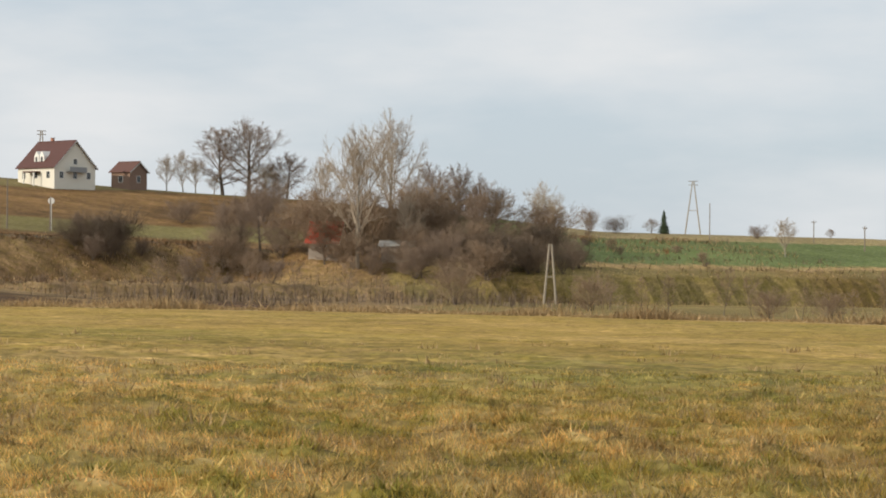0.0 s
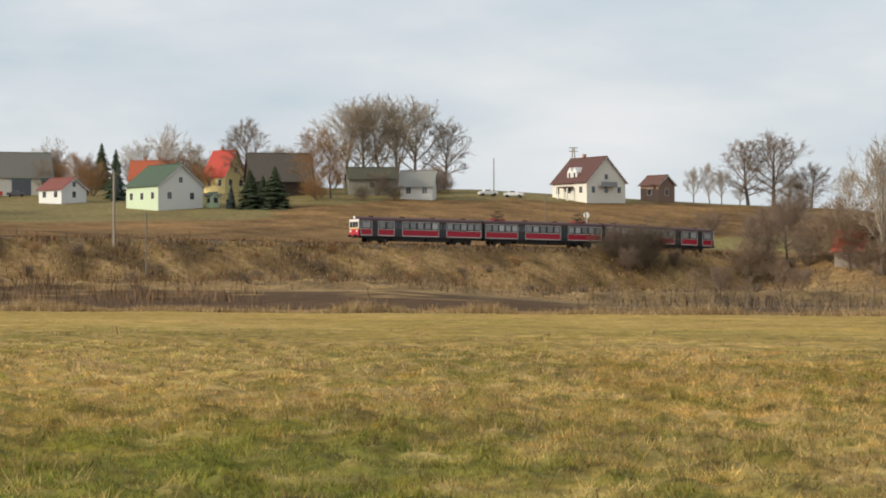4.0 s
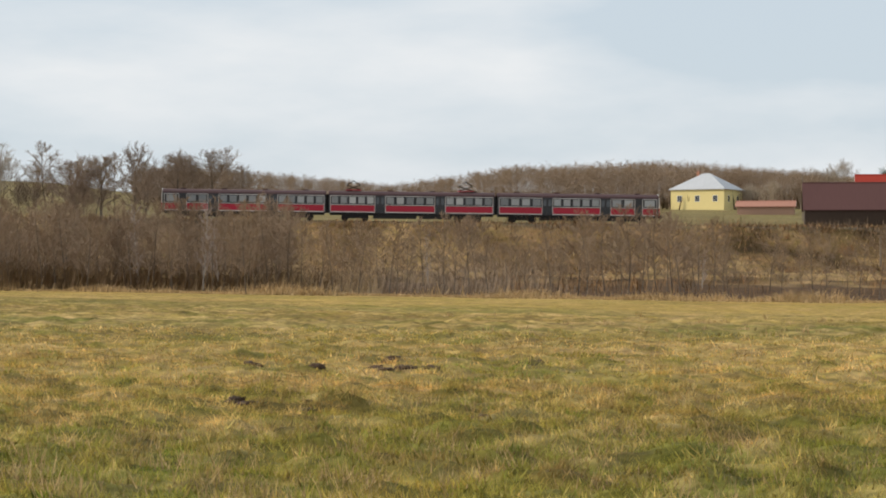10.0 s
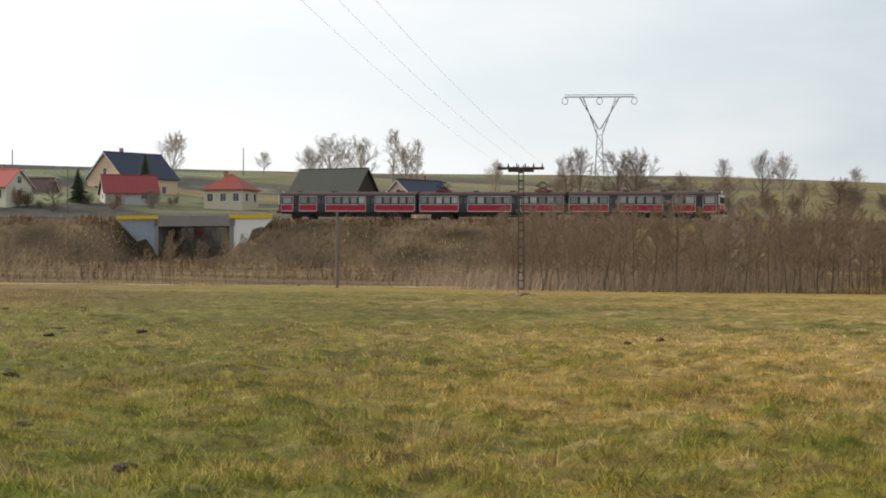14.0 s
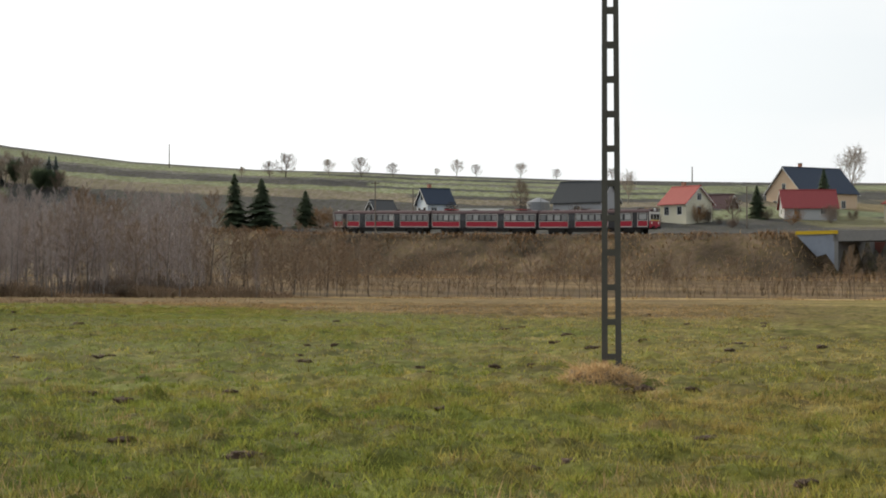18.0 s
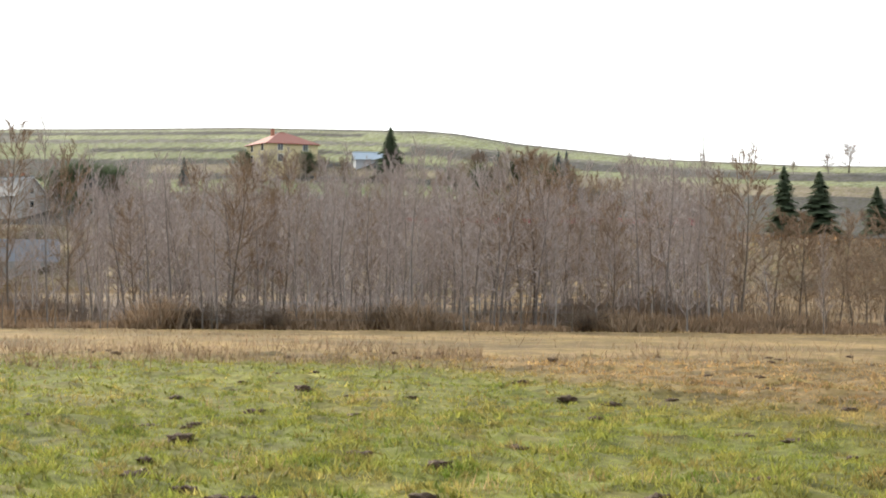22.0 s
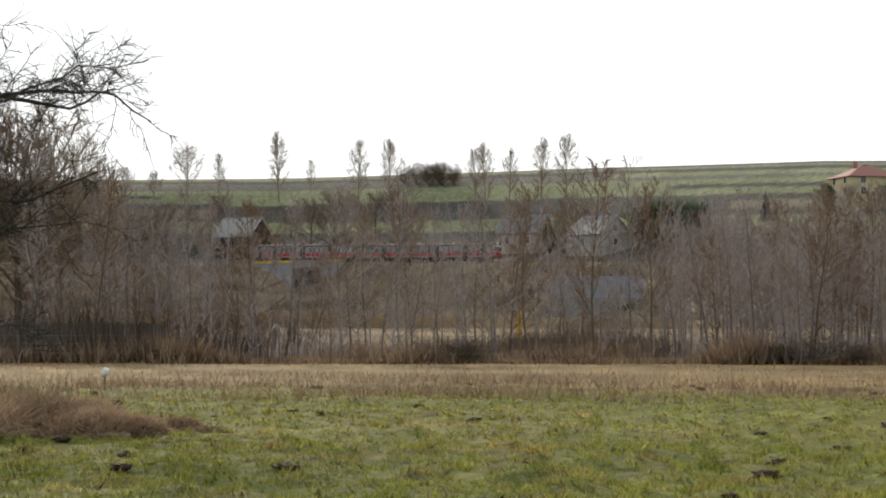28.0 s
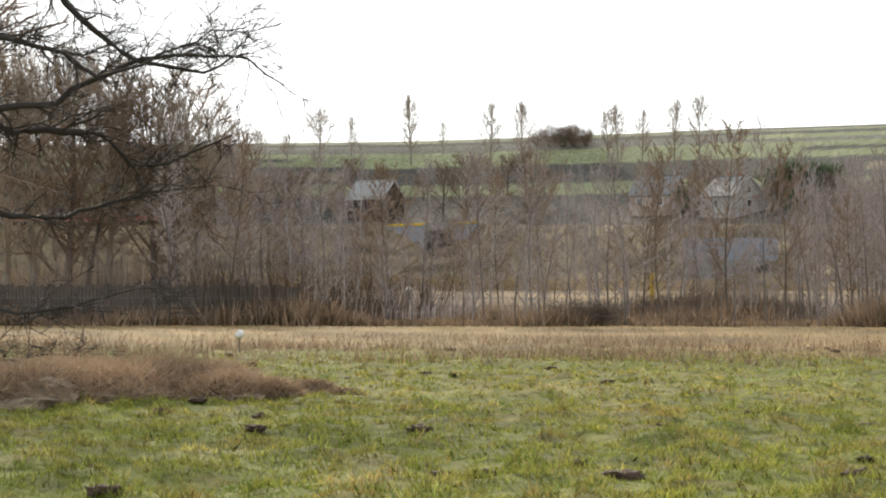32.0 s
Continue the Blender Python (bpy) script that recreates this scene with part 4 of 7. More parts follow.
RED, RUST, BROWN, GREY, NAVY = (0.42, 0.045, 0.025), (0.4, 0.1, 0.045), (0.115, 0.05, 0.045), (0.17, 0.165, 0.14), (0.03, 0.045, 0.075)
CREAM, LIME, YELLOW, PEACH, PALE = (0.62, 0.56, 0.42), (0.5, 0.62, 0.4), (0.76, 0.64, 0.3), (0.7, 0.52, 0.36), (0.6, 0.6, 0.56)


def village():
    details_white_house()
    house("cottage", -2.7, 0.55, 0.98, 0.3, 0.7, 1.3, -20, (0.3, 0.26, 0.22), (0.5, 0.07, 0.04), "small cottage with red roof among bare shrubs", windows=(1, 1), chimneys=0)
    house("shed", -1.0, 0.36, 0.9, 0.36, 0.44, 2.2, -8, (0.4, 0.37, 0.32), (0.4, 0.39, 0.36), "low grey shed with pale flat roof", windows=(0, 0), chimneys=0, category="shed")
    house("outbuilding", -7.5, 2.04, 0.92, 0.42, 0.64, 1.0, -42, (0.24, 0.16, 0.12), (0.13, 0.06, 0.045), "small brown brick outbuilding with tiled roof", windows=(1, 1), chimneys=0)
    house("house", -19.85, 1.91, 1.98, 0.55, 1.06, 1.1, -57, (0.54, 0.65, 0.46), (0.06, 0.095, 0.055), "pale green rendered house with green metal roof", windows=(3, 2), chimneys=0, gable_wall=(0.66, 0.66, 0.62))
    house("annex", -18.66, 1.93, 0.42, 0.3, 0.36, 1.3, -57, LIME, (0.09, 0.12, 0.07), "light green lean-to annex beside a house", windows=(1, 1), chimneys=0)
    house("house", -18.35, 2.3, 1.12, 0.44, 1.04, 1.15, -48, YELLOW, RED, "yellow house with bright red roof and wooden gable", windows=(2, 2))
    house("house", -20.15, 2.3, 1.2, 0.34, 0.78, 1.8, -14, CREAM, RUST, "cream house with orange tiled roof", windows=(3, 1), chimneys=2)
    ob, Ln, P, E, A, d = house("farm_building", -23.64, 2.22, 2.1, 0.45, 1.05, 1.9, 9, (0.74, 0.7, 0.6), GREY, "cream farmhouse with grey slate roof and open garages", windows=(0, 1))
    # dark sheets on the wall stand in for the shade inside open bays
    for x0, x1 in ((-0.02, 0.24), (0.36, 0.5)):
        g = part("garage_opening", boxed(Ln * x0, Ln * x1 - 0.2, -P / 2 - 0.05, -P / 2 + 0.02, -0.5, E * 0.78), GLASS, ob, "dark sheet standing for the shade in an open garage bay")
        part("lintel", boxed(Ln * x0 - 0.2, Ln * x1, -P / 2 - 0.12, -P / 2 - 0.05, E * 0.78, E * 0.86), roof_mat((0.2, 0.32, 0.33)), g)
    for k in (-0.4, -0.22):
        window(ob, Ln * k, E * 0.35, 1.3, 1.3, -P / 2, WHITE)
    house("cottage", -22.36, 2.04, 1.24, 0.33, 0.6, 1.0, -48, (0.72, 0.72, 0.7), (0.2, 0.06, 0.045), "small white cottage with rusty red roof", windows=(2, 1), chimneys=0)
    house("barn", -17.0, 2.22, 1.75, 0.42, 1.05, 2.2, 12, CREAM, (0.12, 0.1, 0.08), "old wooden barn with grey-brown roof", windows=(0, 0), chimneys=0, wall_m=WOOD_DARK, category="barn", gable_m=WOOD_DARK)
    house("shed", -13.5, 2.13, 0.98, 0.36, 0.7, 1.8, -12, PALE, (0.25, 0.25, 0.23), "weathered pale shed with grey roof", windows=(2, 0), chimneys=0, category="shed")
    house("shed", -14.7, 2.25, 1.3, 0.4, 0.66, 2.0, 6, (0.3, 0.28, 0.22), (0.08, 0.08, 0.05), "low shed with mossy dark roof", windows=(1, 0), chimneys=0, category="shed")
    house("barn", -29.92, 1.33, 2.8, 0.42, 1.05, 2.6, 3, CREAM, BROWN, "long dark wooden barn with brown metal roof", windows=(0, 0), chimneys=0, wall_m=WOOD_DARK, category="barn", gable_m=WOOD_DARK, over=0.3)
    house("barn", -27.1, 1.31, 2.86, 0.44, 0.95, 2.8, 3, (0.36, 0.35, 0.31), (0.36, 0.37, 0.36), "long whitewashed barn with pale sheet-metal roof", windows=(5, 0), chimneys=0, category="barn", over=0.3, metal=0.2)
    house("shed", -29.3, 1.6, 1.48, 0.5, 1.06, 2.0, 4, CREAM, RED, "shed with bright red sheet roof", windows=(1, 0), chimneys=0, category="shed", back=25)
    house("shed", -27.2, 1.7, 1.7, 0.35, 0.72, 2.6, 4, CREAM, (0.2, 0.08, 0.07), "low house with dull red-brown roof", windows=(1, 0), chimneys=1, back=30)
    house("house", -33.67, 1.75, 1.84, 0.5, 0.88, 1.15, -22, YELLOW, (0.5, 0.52, 0.55), "yellow house with pale hipped metal roof", hip=True, windows=(3, 2), storeys=1)
    house("shed", -32.2, 1.62, 1.5, 0.2, 0.32, 2.6, -4, (0.4, 0.25, 0.18), (0.42, 0.2, 0.14), "low shed with faded orange roof", windows=(0, 0), chimneys=0, category="shed")
    house("house", -64.9, 1.66, 2.0, 0.45, 0.92, 1.3, 48, PEACH, NAVY, "peach house with dark navy roof and white trim", windows=(2, 2), chimneys=2)
    house("barn", -67.03, 1.8, 2.25, 0.5, 1.06, 1.6, -28, CREAM, (0.075, 0.075, 0.06), "old dark wooden barn with thatched-looking roof", windows=(0, 0), chimneys=0, wall_m=WOOD_DARK, category="barn", gable_m=WOOD_DARK)
    house("house", -69.6, 1.86, 1.45, 0.5, 0.84, 1.1, -25, CREAM, (0.3, 0.06, 0.04), "cream house with red hipped roof", hip=True, windows=(3, 2))
    house("house", -72.05, 2.1, 2.3, 0.62, 1.22, 1.5, 44, PEACH, NAVY, "large peach house with navy roof", windows=(2, 2), chimneys=1, back=20)
    house("house", -72.15, 1.98, 1.5, 0.3, 0.7, 1.7, 10, (0.5, 0.5, 0.5), (0.32, 0.06, 0.06), "low grey house with crimson roof", windows=(2, 1), chimneys=0)
    house("house", -75.15, 1.92, 1.38, 0.47, 0.87, 1.05, -47, (0.72, 0.68, 0.52), (0.38, 0.075, 0.06), "cream cottage with red roof and grey gable", windows=(2, 1), chimneys=1)
    house("shed", -74.3, 2.05, 0.9, 0.3, 0.6, 1.4, -30, (0.3, 0.25, 0.22), (0.1, 0.05, 0.05), "small shed with dark maroon roof", windows=(0, 0), chimneys=0, category="shed", back=15)
    house("barn", -77.65, 1.95, 1.75, 0.5, 0.98, 1.5, -30, (0.42, 0.43, 0.44), (0.045, 0.05, 0.055), "grey barn with near-black roof", windows=(1, 0), chimneys=0, category="barn")
    house("house", -81.45, 1.93, 1.0, 0.5, 0.84, 1.1, 25, (0.6, 0.66, 0.7), NAVY, "pale blue-white house with dark roof", windows=(2, 2), hip=False)
    house("shed", -80.3, 1.95, 1.15, 0.2, 0.3, 2.5, 5, (0.4, 0.38, 0.33), (0.55, 0.54, 0.48), "low pale flat-roofed shed", windows=(0, 0), chimneys=0, category="shed")
    house("house", -82.8, 1.88, 0.9, 0.28, 0.6, 1.3, 38, (0.66, 0.66, 0.63), (0.09, 0.09, 0.09), "small white house with dark grey roof", windows=(1, 1), chimneys=0)
    # far side, past the long advance
    A2 = AWAY
    house("house", -99.05, 3.85, 1.85, 0.55, 0.84, 1.1, 25, (0.66, 0.57, 0.34), (0.3, 0.11, 0.08), "yellow house with red hipped roof on the hillside", A2, hip=True, windows=(2, 2), storeys=2)
    house("shed", -96.9, 3.95, 0.8, 0.12, 0.26, 2.0, 10, (0.5, 0.52, 0.55), (0.42, 0.5, 0.58), "low shed with pale blue roof", A2, windows=(0, 0), chimneys=0, category="shed")
    house("house", -105.65, 2.6, 1.7, 0.45, 0.92, 1.1, -48, (0.46, 0.43, 0.4), (0.2, 0.2, 0.2), "pale house with grey roof and white chimneys", A2, windows=(1, 1), chimneys=2)
    house("house", -107.5, 2.65, 1.5, 0.45, 0.9, 1.4, -30, (0.55, 0.45, 0.38), (0.2, 0.2, 0.2), "pinkish house with grey roof", A2, windows=(2, 1), chimneys=1)
    house("house", -103.9, 2.9, 0.9, 0.3, 0.6, 1.2, -35, (0.4, 0.4, 0.4), (0.13, 0.14, 0.15), "small grey house on the hillside", A2, windows=(1, 1), chimneys=1)
    house("barn", -114.6, 2.5, 1.5, 0.5, 0.95, 1.4, -40, (0.2, 0.2, 0.2), (0.3, 0.3, 0.29), "dark barn with pale grey roof", A2, windows=(0, 0), chimneys=0, wall_m=WOOD_DARK, category="barn")


village()


# ---- trees and shrubs ----
def plant_trees():
    H, A2 = HOME, AWAY
    trees_by_bearing([
        ("oak0", -5.25, 1.95, 1.75, 1.15), ("oak1", -4.62, 1.95, 2.05, 1.2), ("oak2", -3.7, 1.9, 1.2, 1.2),
        ("ash0", -1.95, 0.15, 3.55, 0.8), ("ash1", -1.2, 0.72, 3.4, 0.75), ("ash2", -2.75, 1.2, 1.75, 1.0), ("oak1", -0.25, 1.0, 1.9, 0.9),
        ("oak2", 0.5, 0.9, 1.9, 0.9), ("oak2", 1.0, 0.95, 1.5, 0.8), ("oak0", 1.3, 0.9, 1.3, 1.0), ("broad0", 2.5, 1.05, 1.4, 0.75), ("broad2", 2.85, 1.05, 1.15, 0.7),
        ("ash1", -6.6, 2.03, 0.95, 0.9), ("ash2", -6.2, 2.03, 1.1, 0.8), ("ash0", -5.9, 2.03, 0.9, 0.9),
        ("shrub0", 3.7, 1.12, 0.75, 1.2), ("darkshrub0", 4.3, 1.1, 0.55, 1.8), ("oak1", 5.2, 1.12, 0.4, 1.5), ("spruce0", 5.5, 1.12, 0.6, 0.8), ("shrub1", 7.75, 1.0, 0.4, 1.6),
        ("ash1", 8.3, 0.55, 1.0, 0.9), ("oak2", 9.5, 1.05, 0.25, 1.5)], H, "trees on the slope")
    trees_by_bearing([
        ("darkshrub0", -8.3, 0.5, 1.25, 1.2), ("darkshrub1", -7.7, 0.5, 1.35, 1.3), ("shrub0", -7.1, 0.4, 0.5, 1.6), ("oak0", -4.3, 0.55, 1.6, 0.9), ("shrub1", -3.8, 0.4, 1.3, 1.2),
        ("shrub2", -5.0, 0.5, 1.5, 1.1), ("shrub0", -1.6, 0.0, 0.9, 1.3), ("shrub1", -0.6, -0.1, 1.1, 1.2), ("shrub2", 0.2, 0.0, 1.3, 1.2),
        ("darkshrub2", 1.6, 0.15, 1.0, 1.3), ("darkshrub0", 2.1, 0.15, 1.1, 1.3), ("darkshrub1", 1.1, 0.1, 1.2, 1.2), ("shrub2", 3.2, 0.2, 0.9, 1.0), ("darkshrub2", 0.6, 0.2, 1.4, 1.1),
        ("shrub0", -4.0, -0.2, 0.7, 1.3), ("shrub2", -5.9, -0.15, 0.7, 1.2), ("oak2", 0.9, 0.3, 1.9, 0.8), ("ash2", -0.7, 0.4, 1.7, 0.8)], H, "thicket below the railway")
    rng = random.Random(5)
    rows = []
    for az in (-6.55, -5.2, -3.4, -1.3, 0.35, 3.5, 3.9, 5.2, 6.4, 7.4, 8.1, 8.7, 9.9, -8.6, -4.4, -2.2, 4.6, 7.0, 9.2):
        rows.append((rng.choice(("alder0", "alder1", "alder2", "thicket0")), az, -0.66 - 0.03 * max(az, 0), rng.uniform(0.7, 1.25), 1.3))
    trees_by_bearing(rows, H, "young trees at the meadow edge")
    trees_by_bearing([
        ("ash0", -15.35, 2.55, 2.35, 1.15), ("ash1", -14.85, 2.55, 2.45, 1.15), ("ash2", -14.4, 2.55, 2.5, 1.1), ("ash0", -14.0, 2.55, 2.45, 1.15), ("ash1", -13.6, 2.55, 2.45, 1.15),
        ("oak0", -12.85, 2.42, 1.8, 1.0), ("rust0", -16.1, 2.15, 1.95, 1.1), ("rust0", -15.7, 2.15, 1.6, 1.1), ("rust1", -12.75, 2.3, 0.45, 0.9), ("darkshrub0", -14.9, 2.1, 0.55, 1.3), ("darkshrub1", -14.1, 2.1, 0.6, 1.3),
        ("shrub0", -13.2, 2.3, 0.8, 1.1), ("oak2", -17.8, 2.3, 1.95, 1.05), ("shrub2", -16.6, 2.5, 1.2, 1.2),
        ("broad0", -19.75, 2.5, 1.75, 0.75), ("ash1", -20.5, 2.6, 1.3, 1.2), ("ash2", -19.1, 2.6, 1.25, 1.2), ("broad1", -22.6, 2.6, 1.45, 0.75), ("rust0", -22.0, 2.2, 1.2, 1.2), ("rust1", -21.6, 2.2, 1.0, 1.0),
        ("spruce0", -21.05, 2.15, 1.25, 0.8), ("spruce1", -21.4, 2.5, 1.2, 0.8), ("bluespruce0", -21.0, 2.1, 0.9, 0.9), ("spruce1", -17.72, 1.9, 1.0, 1.1), ("spruce1", -17.1, 1.9, 1.08, 1.1), ("bluespruce0", -18.2, 1.9, 0.65, 1.0),
        ("spruce0", -17.4, 1.95, 0.8, 1.1), ("thicket1", -25.25, 1.6, 1.6, 0.75), ("shrub1", -25.4, 1.7, 1.2, 1.2), ("rust1", -24.9, 1.6, 0.8, 1.2),
        ("scots0", -28.7, 2.0, 1.0, 1.2), ("scots0", -28.2, 2.0, 1.12, 1.2), ("scots0", -27.8, 2.0, 1.1, 1.2), ("scots0", -29.0, 2.1, 0.85, 1.1), ("ash1", -30.3, 1.9, 1.15, 1.1), ("ash2", -31.0, 1.9, 0.95, 1.1), ("ash0", -31.4, 1.9, 0.9, 1.0),
        ("oak1", -26.2, 1.22, 0.8, 0.9), ("ash2", -27.0, 1.22, 0.75, 0.9)], H, "trees round the hamlet")
    trees_by_bearing([
        ("oak0", -46.0, 1.75, 1.6, 0.95), ("oak1", -46.9, 1.75, 1.6, 0.95), ("oak2", -48.0, 1.5, 2.0, 0.85), ("oak0", -48.8, 1.5, 1.7, 0.9), ("shrub0", -49.4, 1.5, 1.8, 0.9), ("oak1", -45.3, 1.75, 1.2, 0.9),
        ("broad0", -51.4, 1.75, 1.75, 1.0), ("broad1", -52.3, 1.75, 1.7, 1.0), ("broad2", -51.9, 1.75, 1.85, 0.9), ("ash1", -54.0, 2.2, 0.75, 1.1), ("oak2", -50.4, 1.8, 1.2, 1.0),
        ("oak1", -56.3, 2.0, 1.45, 0.6), ("ash1", -55.8, 2.0, 1.35, 0.8), ("oak0", -57.3, 2.1, 1.1, 0.6), ("oak1", -58.3, 1.7, 1.2, 1.1), ("oak2", -59.4, 1.6, 1.9, 0.9), ("oak0", -59.9, 1.6, 1.85, 0.9), ("oak0", -60.9, 1.6, 1.95, 0.6), ("oak0", -61.2, 1.7, 1.6, 0.6),
        ("ash0", -63.0, 2.0, 1.2, 0.7), ("ash2", -66.4, 2.3, 1.5, 1.1), ("ash1", -67.1, 2.3, 1.55, 1.1), ("ash0", -67.6, 2.3, 1.2, 1.0), ("poplar0", -65.55, 2.3, 1.65, 0.75), ("ash1", -65.2, 2.3, 1.3, 0.9), ("poplar2", -64.95, 2.3, 1.4, 0.75),
        ("ash2", -68.8, 2.75, 0.6, 1.2), ("ash0", -71.1, 2.5, 1.4, 0.9), ("spruce1", -71.75, 2.05, 1.2, 0.75), ("spruce1", -73.4, 2.0, 0.85, 0.9), ("ash1", -76.6, 2.4, 0.9, 0.8), ("oak1", -74.0, 1.9, 0.75, 1.1), ("darkshrub0", -74.6, 1.9, 0.5, 1.2),
        ("oak2", -79.3, 2.1, 1.0, 0.8), ("spruce0", -86.48, 1.78, 1.42, 1.0), ("spruce1", -85.8, 1.78, 1.28, 1.1), ("spruce1", -84.7, 1.85, 0.92, 1.05), ("darkshrub1", -84.0, 1.85, 0.5, 1.0), ("spruce0", -78.0, 1.95, 0.4, 0.9)], H, "trees along the line")
    rows = [(rng.choice(("ash0", "ash1", "oak0", "oak2")), az, 3.08, dg, 1.2) for az, dg in
            ((-86.3, 0.3), (-85.6, 0.45), (-85.2, 0.65), (-84.1, 0.5), (-83.3, 0.55), (-82.5, 0.4), (-81.4, 0.25), (-80.9, 0.5), (-80.4, 0.35), (-79.3, 0.45), (-78.4, 0.3), (-77.0, 0.35))]
    trees_by_bearing(rows, H, "roadside trees on the brow")
    # hill behind the plantation
    trees_by_bearing([
        ("spruce1", -96.33, 3.7, 1.2, 1.0), ("scots1", -98.4, 3.7, 0.75, 1.0), ("scots0", -99.9, 3.7, 0.7, 1.1), ("bluespruce0", -101.5, 3.4, 0.7, 1.0), ("scots0", -103.2, 2.9, 1.2, 0.9), ("scots0", -104.0, 2.9, 1.25, 1.0), ("scots0", -104.6, 2.9, 1.05, 1.0), ("scots0", -106.0, 3.0, 0.7, 1.0),
        ("ash0", -92.5, 3.4, 0.95, 0.9), ("scots1", -93.1, 3.4, 0.95, 0.7), ("bluespruce0", -93.6, 3.4, 0.9, 0.9), ("oak2", -94.1, 3.4, 1.0, 0.9), ("ash2", -93.4, 3.4, 1.1, 0.9), ("bluespruce0", -91.9, 3.4, 0.9, 0.8), ("oak1", -92.8, 3.4, 1.1, 0.9), ("scots1", -94.7, 3.3, 0.8, 0.9),
        ("shrub0", -109.3, 4.3, 0.6, 1.7), ("shrub1", -109.6, 4.3, 0.68, 1.7), ("shrub2", -109.9, 4.3, 0.7, 1.7), ("shrub0", -110.2, 4.3, 0.65, 1.7), ("shrub1", -110.5, 4.3, 0.5, 1.7),
        ("poplar0", -106.46, 3.85, 1.80, 0.9), ("poplar1", -107.1, 3.85, 1.73, 0.9), ("poplar2", -107.9, 3.85, 1.44, 0.9), ("poplar1", -108.5, 3.80, 1.66, 0.9), ("poplar0", -108.75, 3.85, 1.44, 0.9), ("poplar0", -110.9, 3.80, 1.73, 0.9), ("poplar2", -111.7, 3.80, 1.73, 0.9),
        ("poplar1", -113.7, 3.85, 1.87, 0.9), ("poplar2", -112.9, 4.10, 0.86, 0.9), ("poplar0", -115.2, 4.10, 1.01, 0.9), ("ash1", -116.0, 4.00, 1.44, 0.9), ("ash2", -116.8, 3.9, 0.8, 1.0), ("ash0", -117.5, 3.9, 0.9, 1.0), ("oak1", -118.3, 3.9, 0.8, 1.1),
        ("oak0", -112.3, 2.4, 1.9, 0.8), ("oak1", -112.9, 2.4, 1.75, 0.8)], A2, "trees on the far hillside")
    trees_by_bearing([
        ("ash0", -118.9, 0.05, 6.2, 0.75), ("oak1", -120.1, 0.05, 7.0, 0.7), ("ash2", -121.3, 0.05, 7.0, 0.75), ("oak2", -122.3, 0.05, 7.2, 0.7), ("ash0", -123.0, 0.05, 7.4, 0.8), ("alder2", -119.4, 0.05, 6.4, 1.6), ("alder1", -121.9, 0.05, 6.8, 1.6), ("grove1", -118.0, 0.05, 5.0, 1.5), ("ash1", -123.8, 0.05, 7.2, 0.8), ("grove0", -117.3, 0.0, 4.2, 1.3), ("grove1", -116.5, 0.0, 3.9, 1.3), ("birch1", -115.4, 0.0, 3.6, 1.0)], A2, "tall trees by the fence")


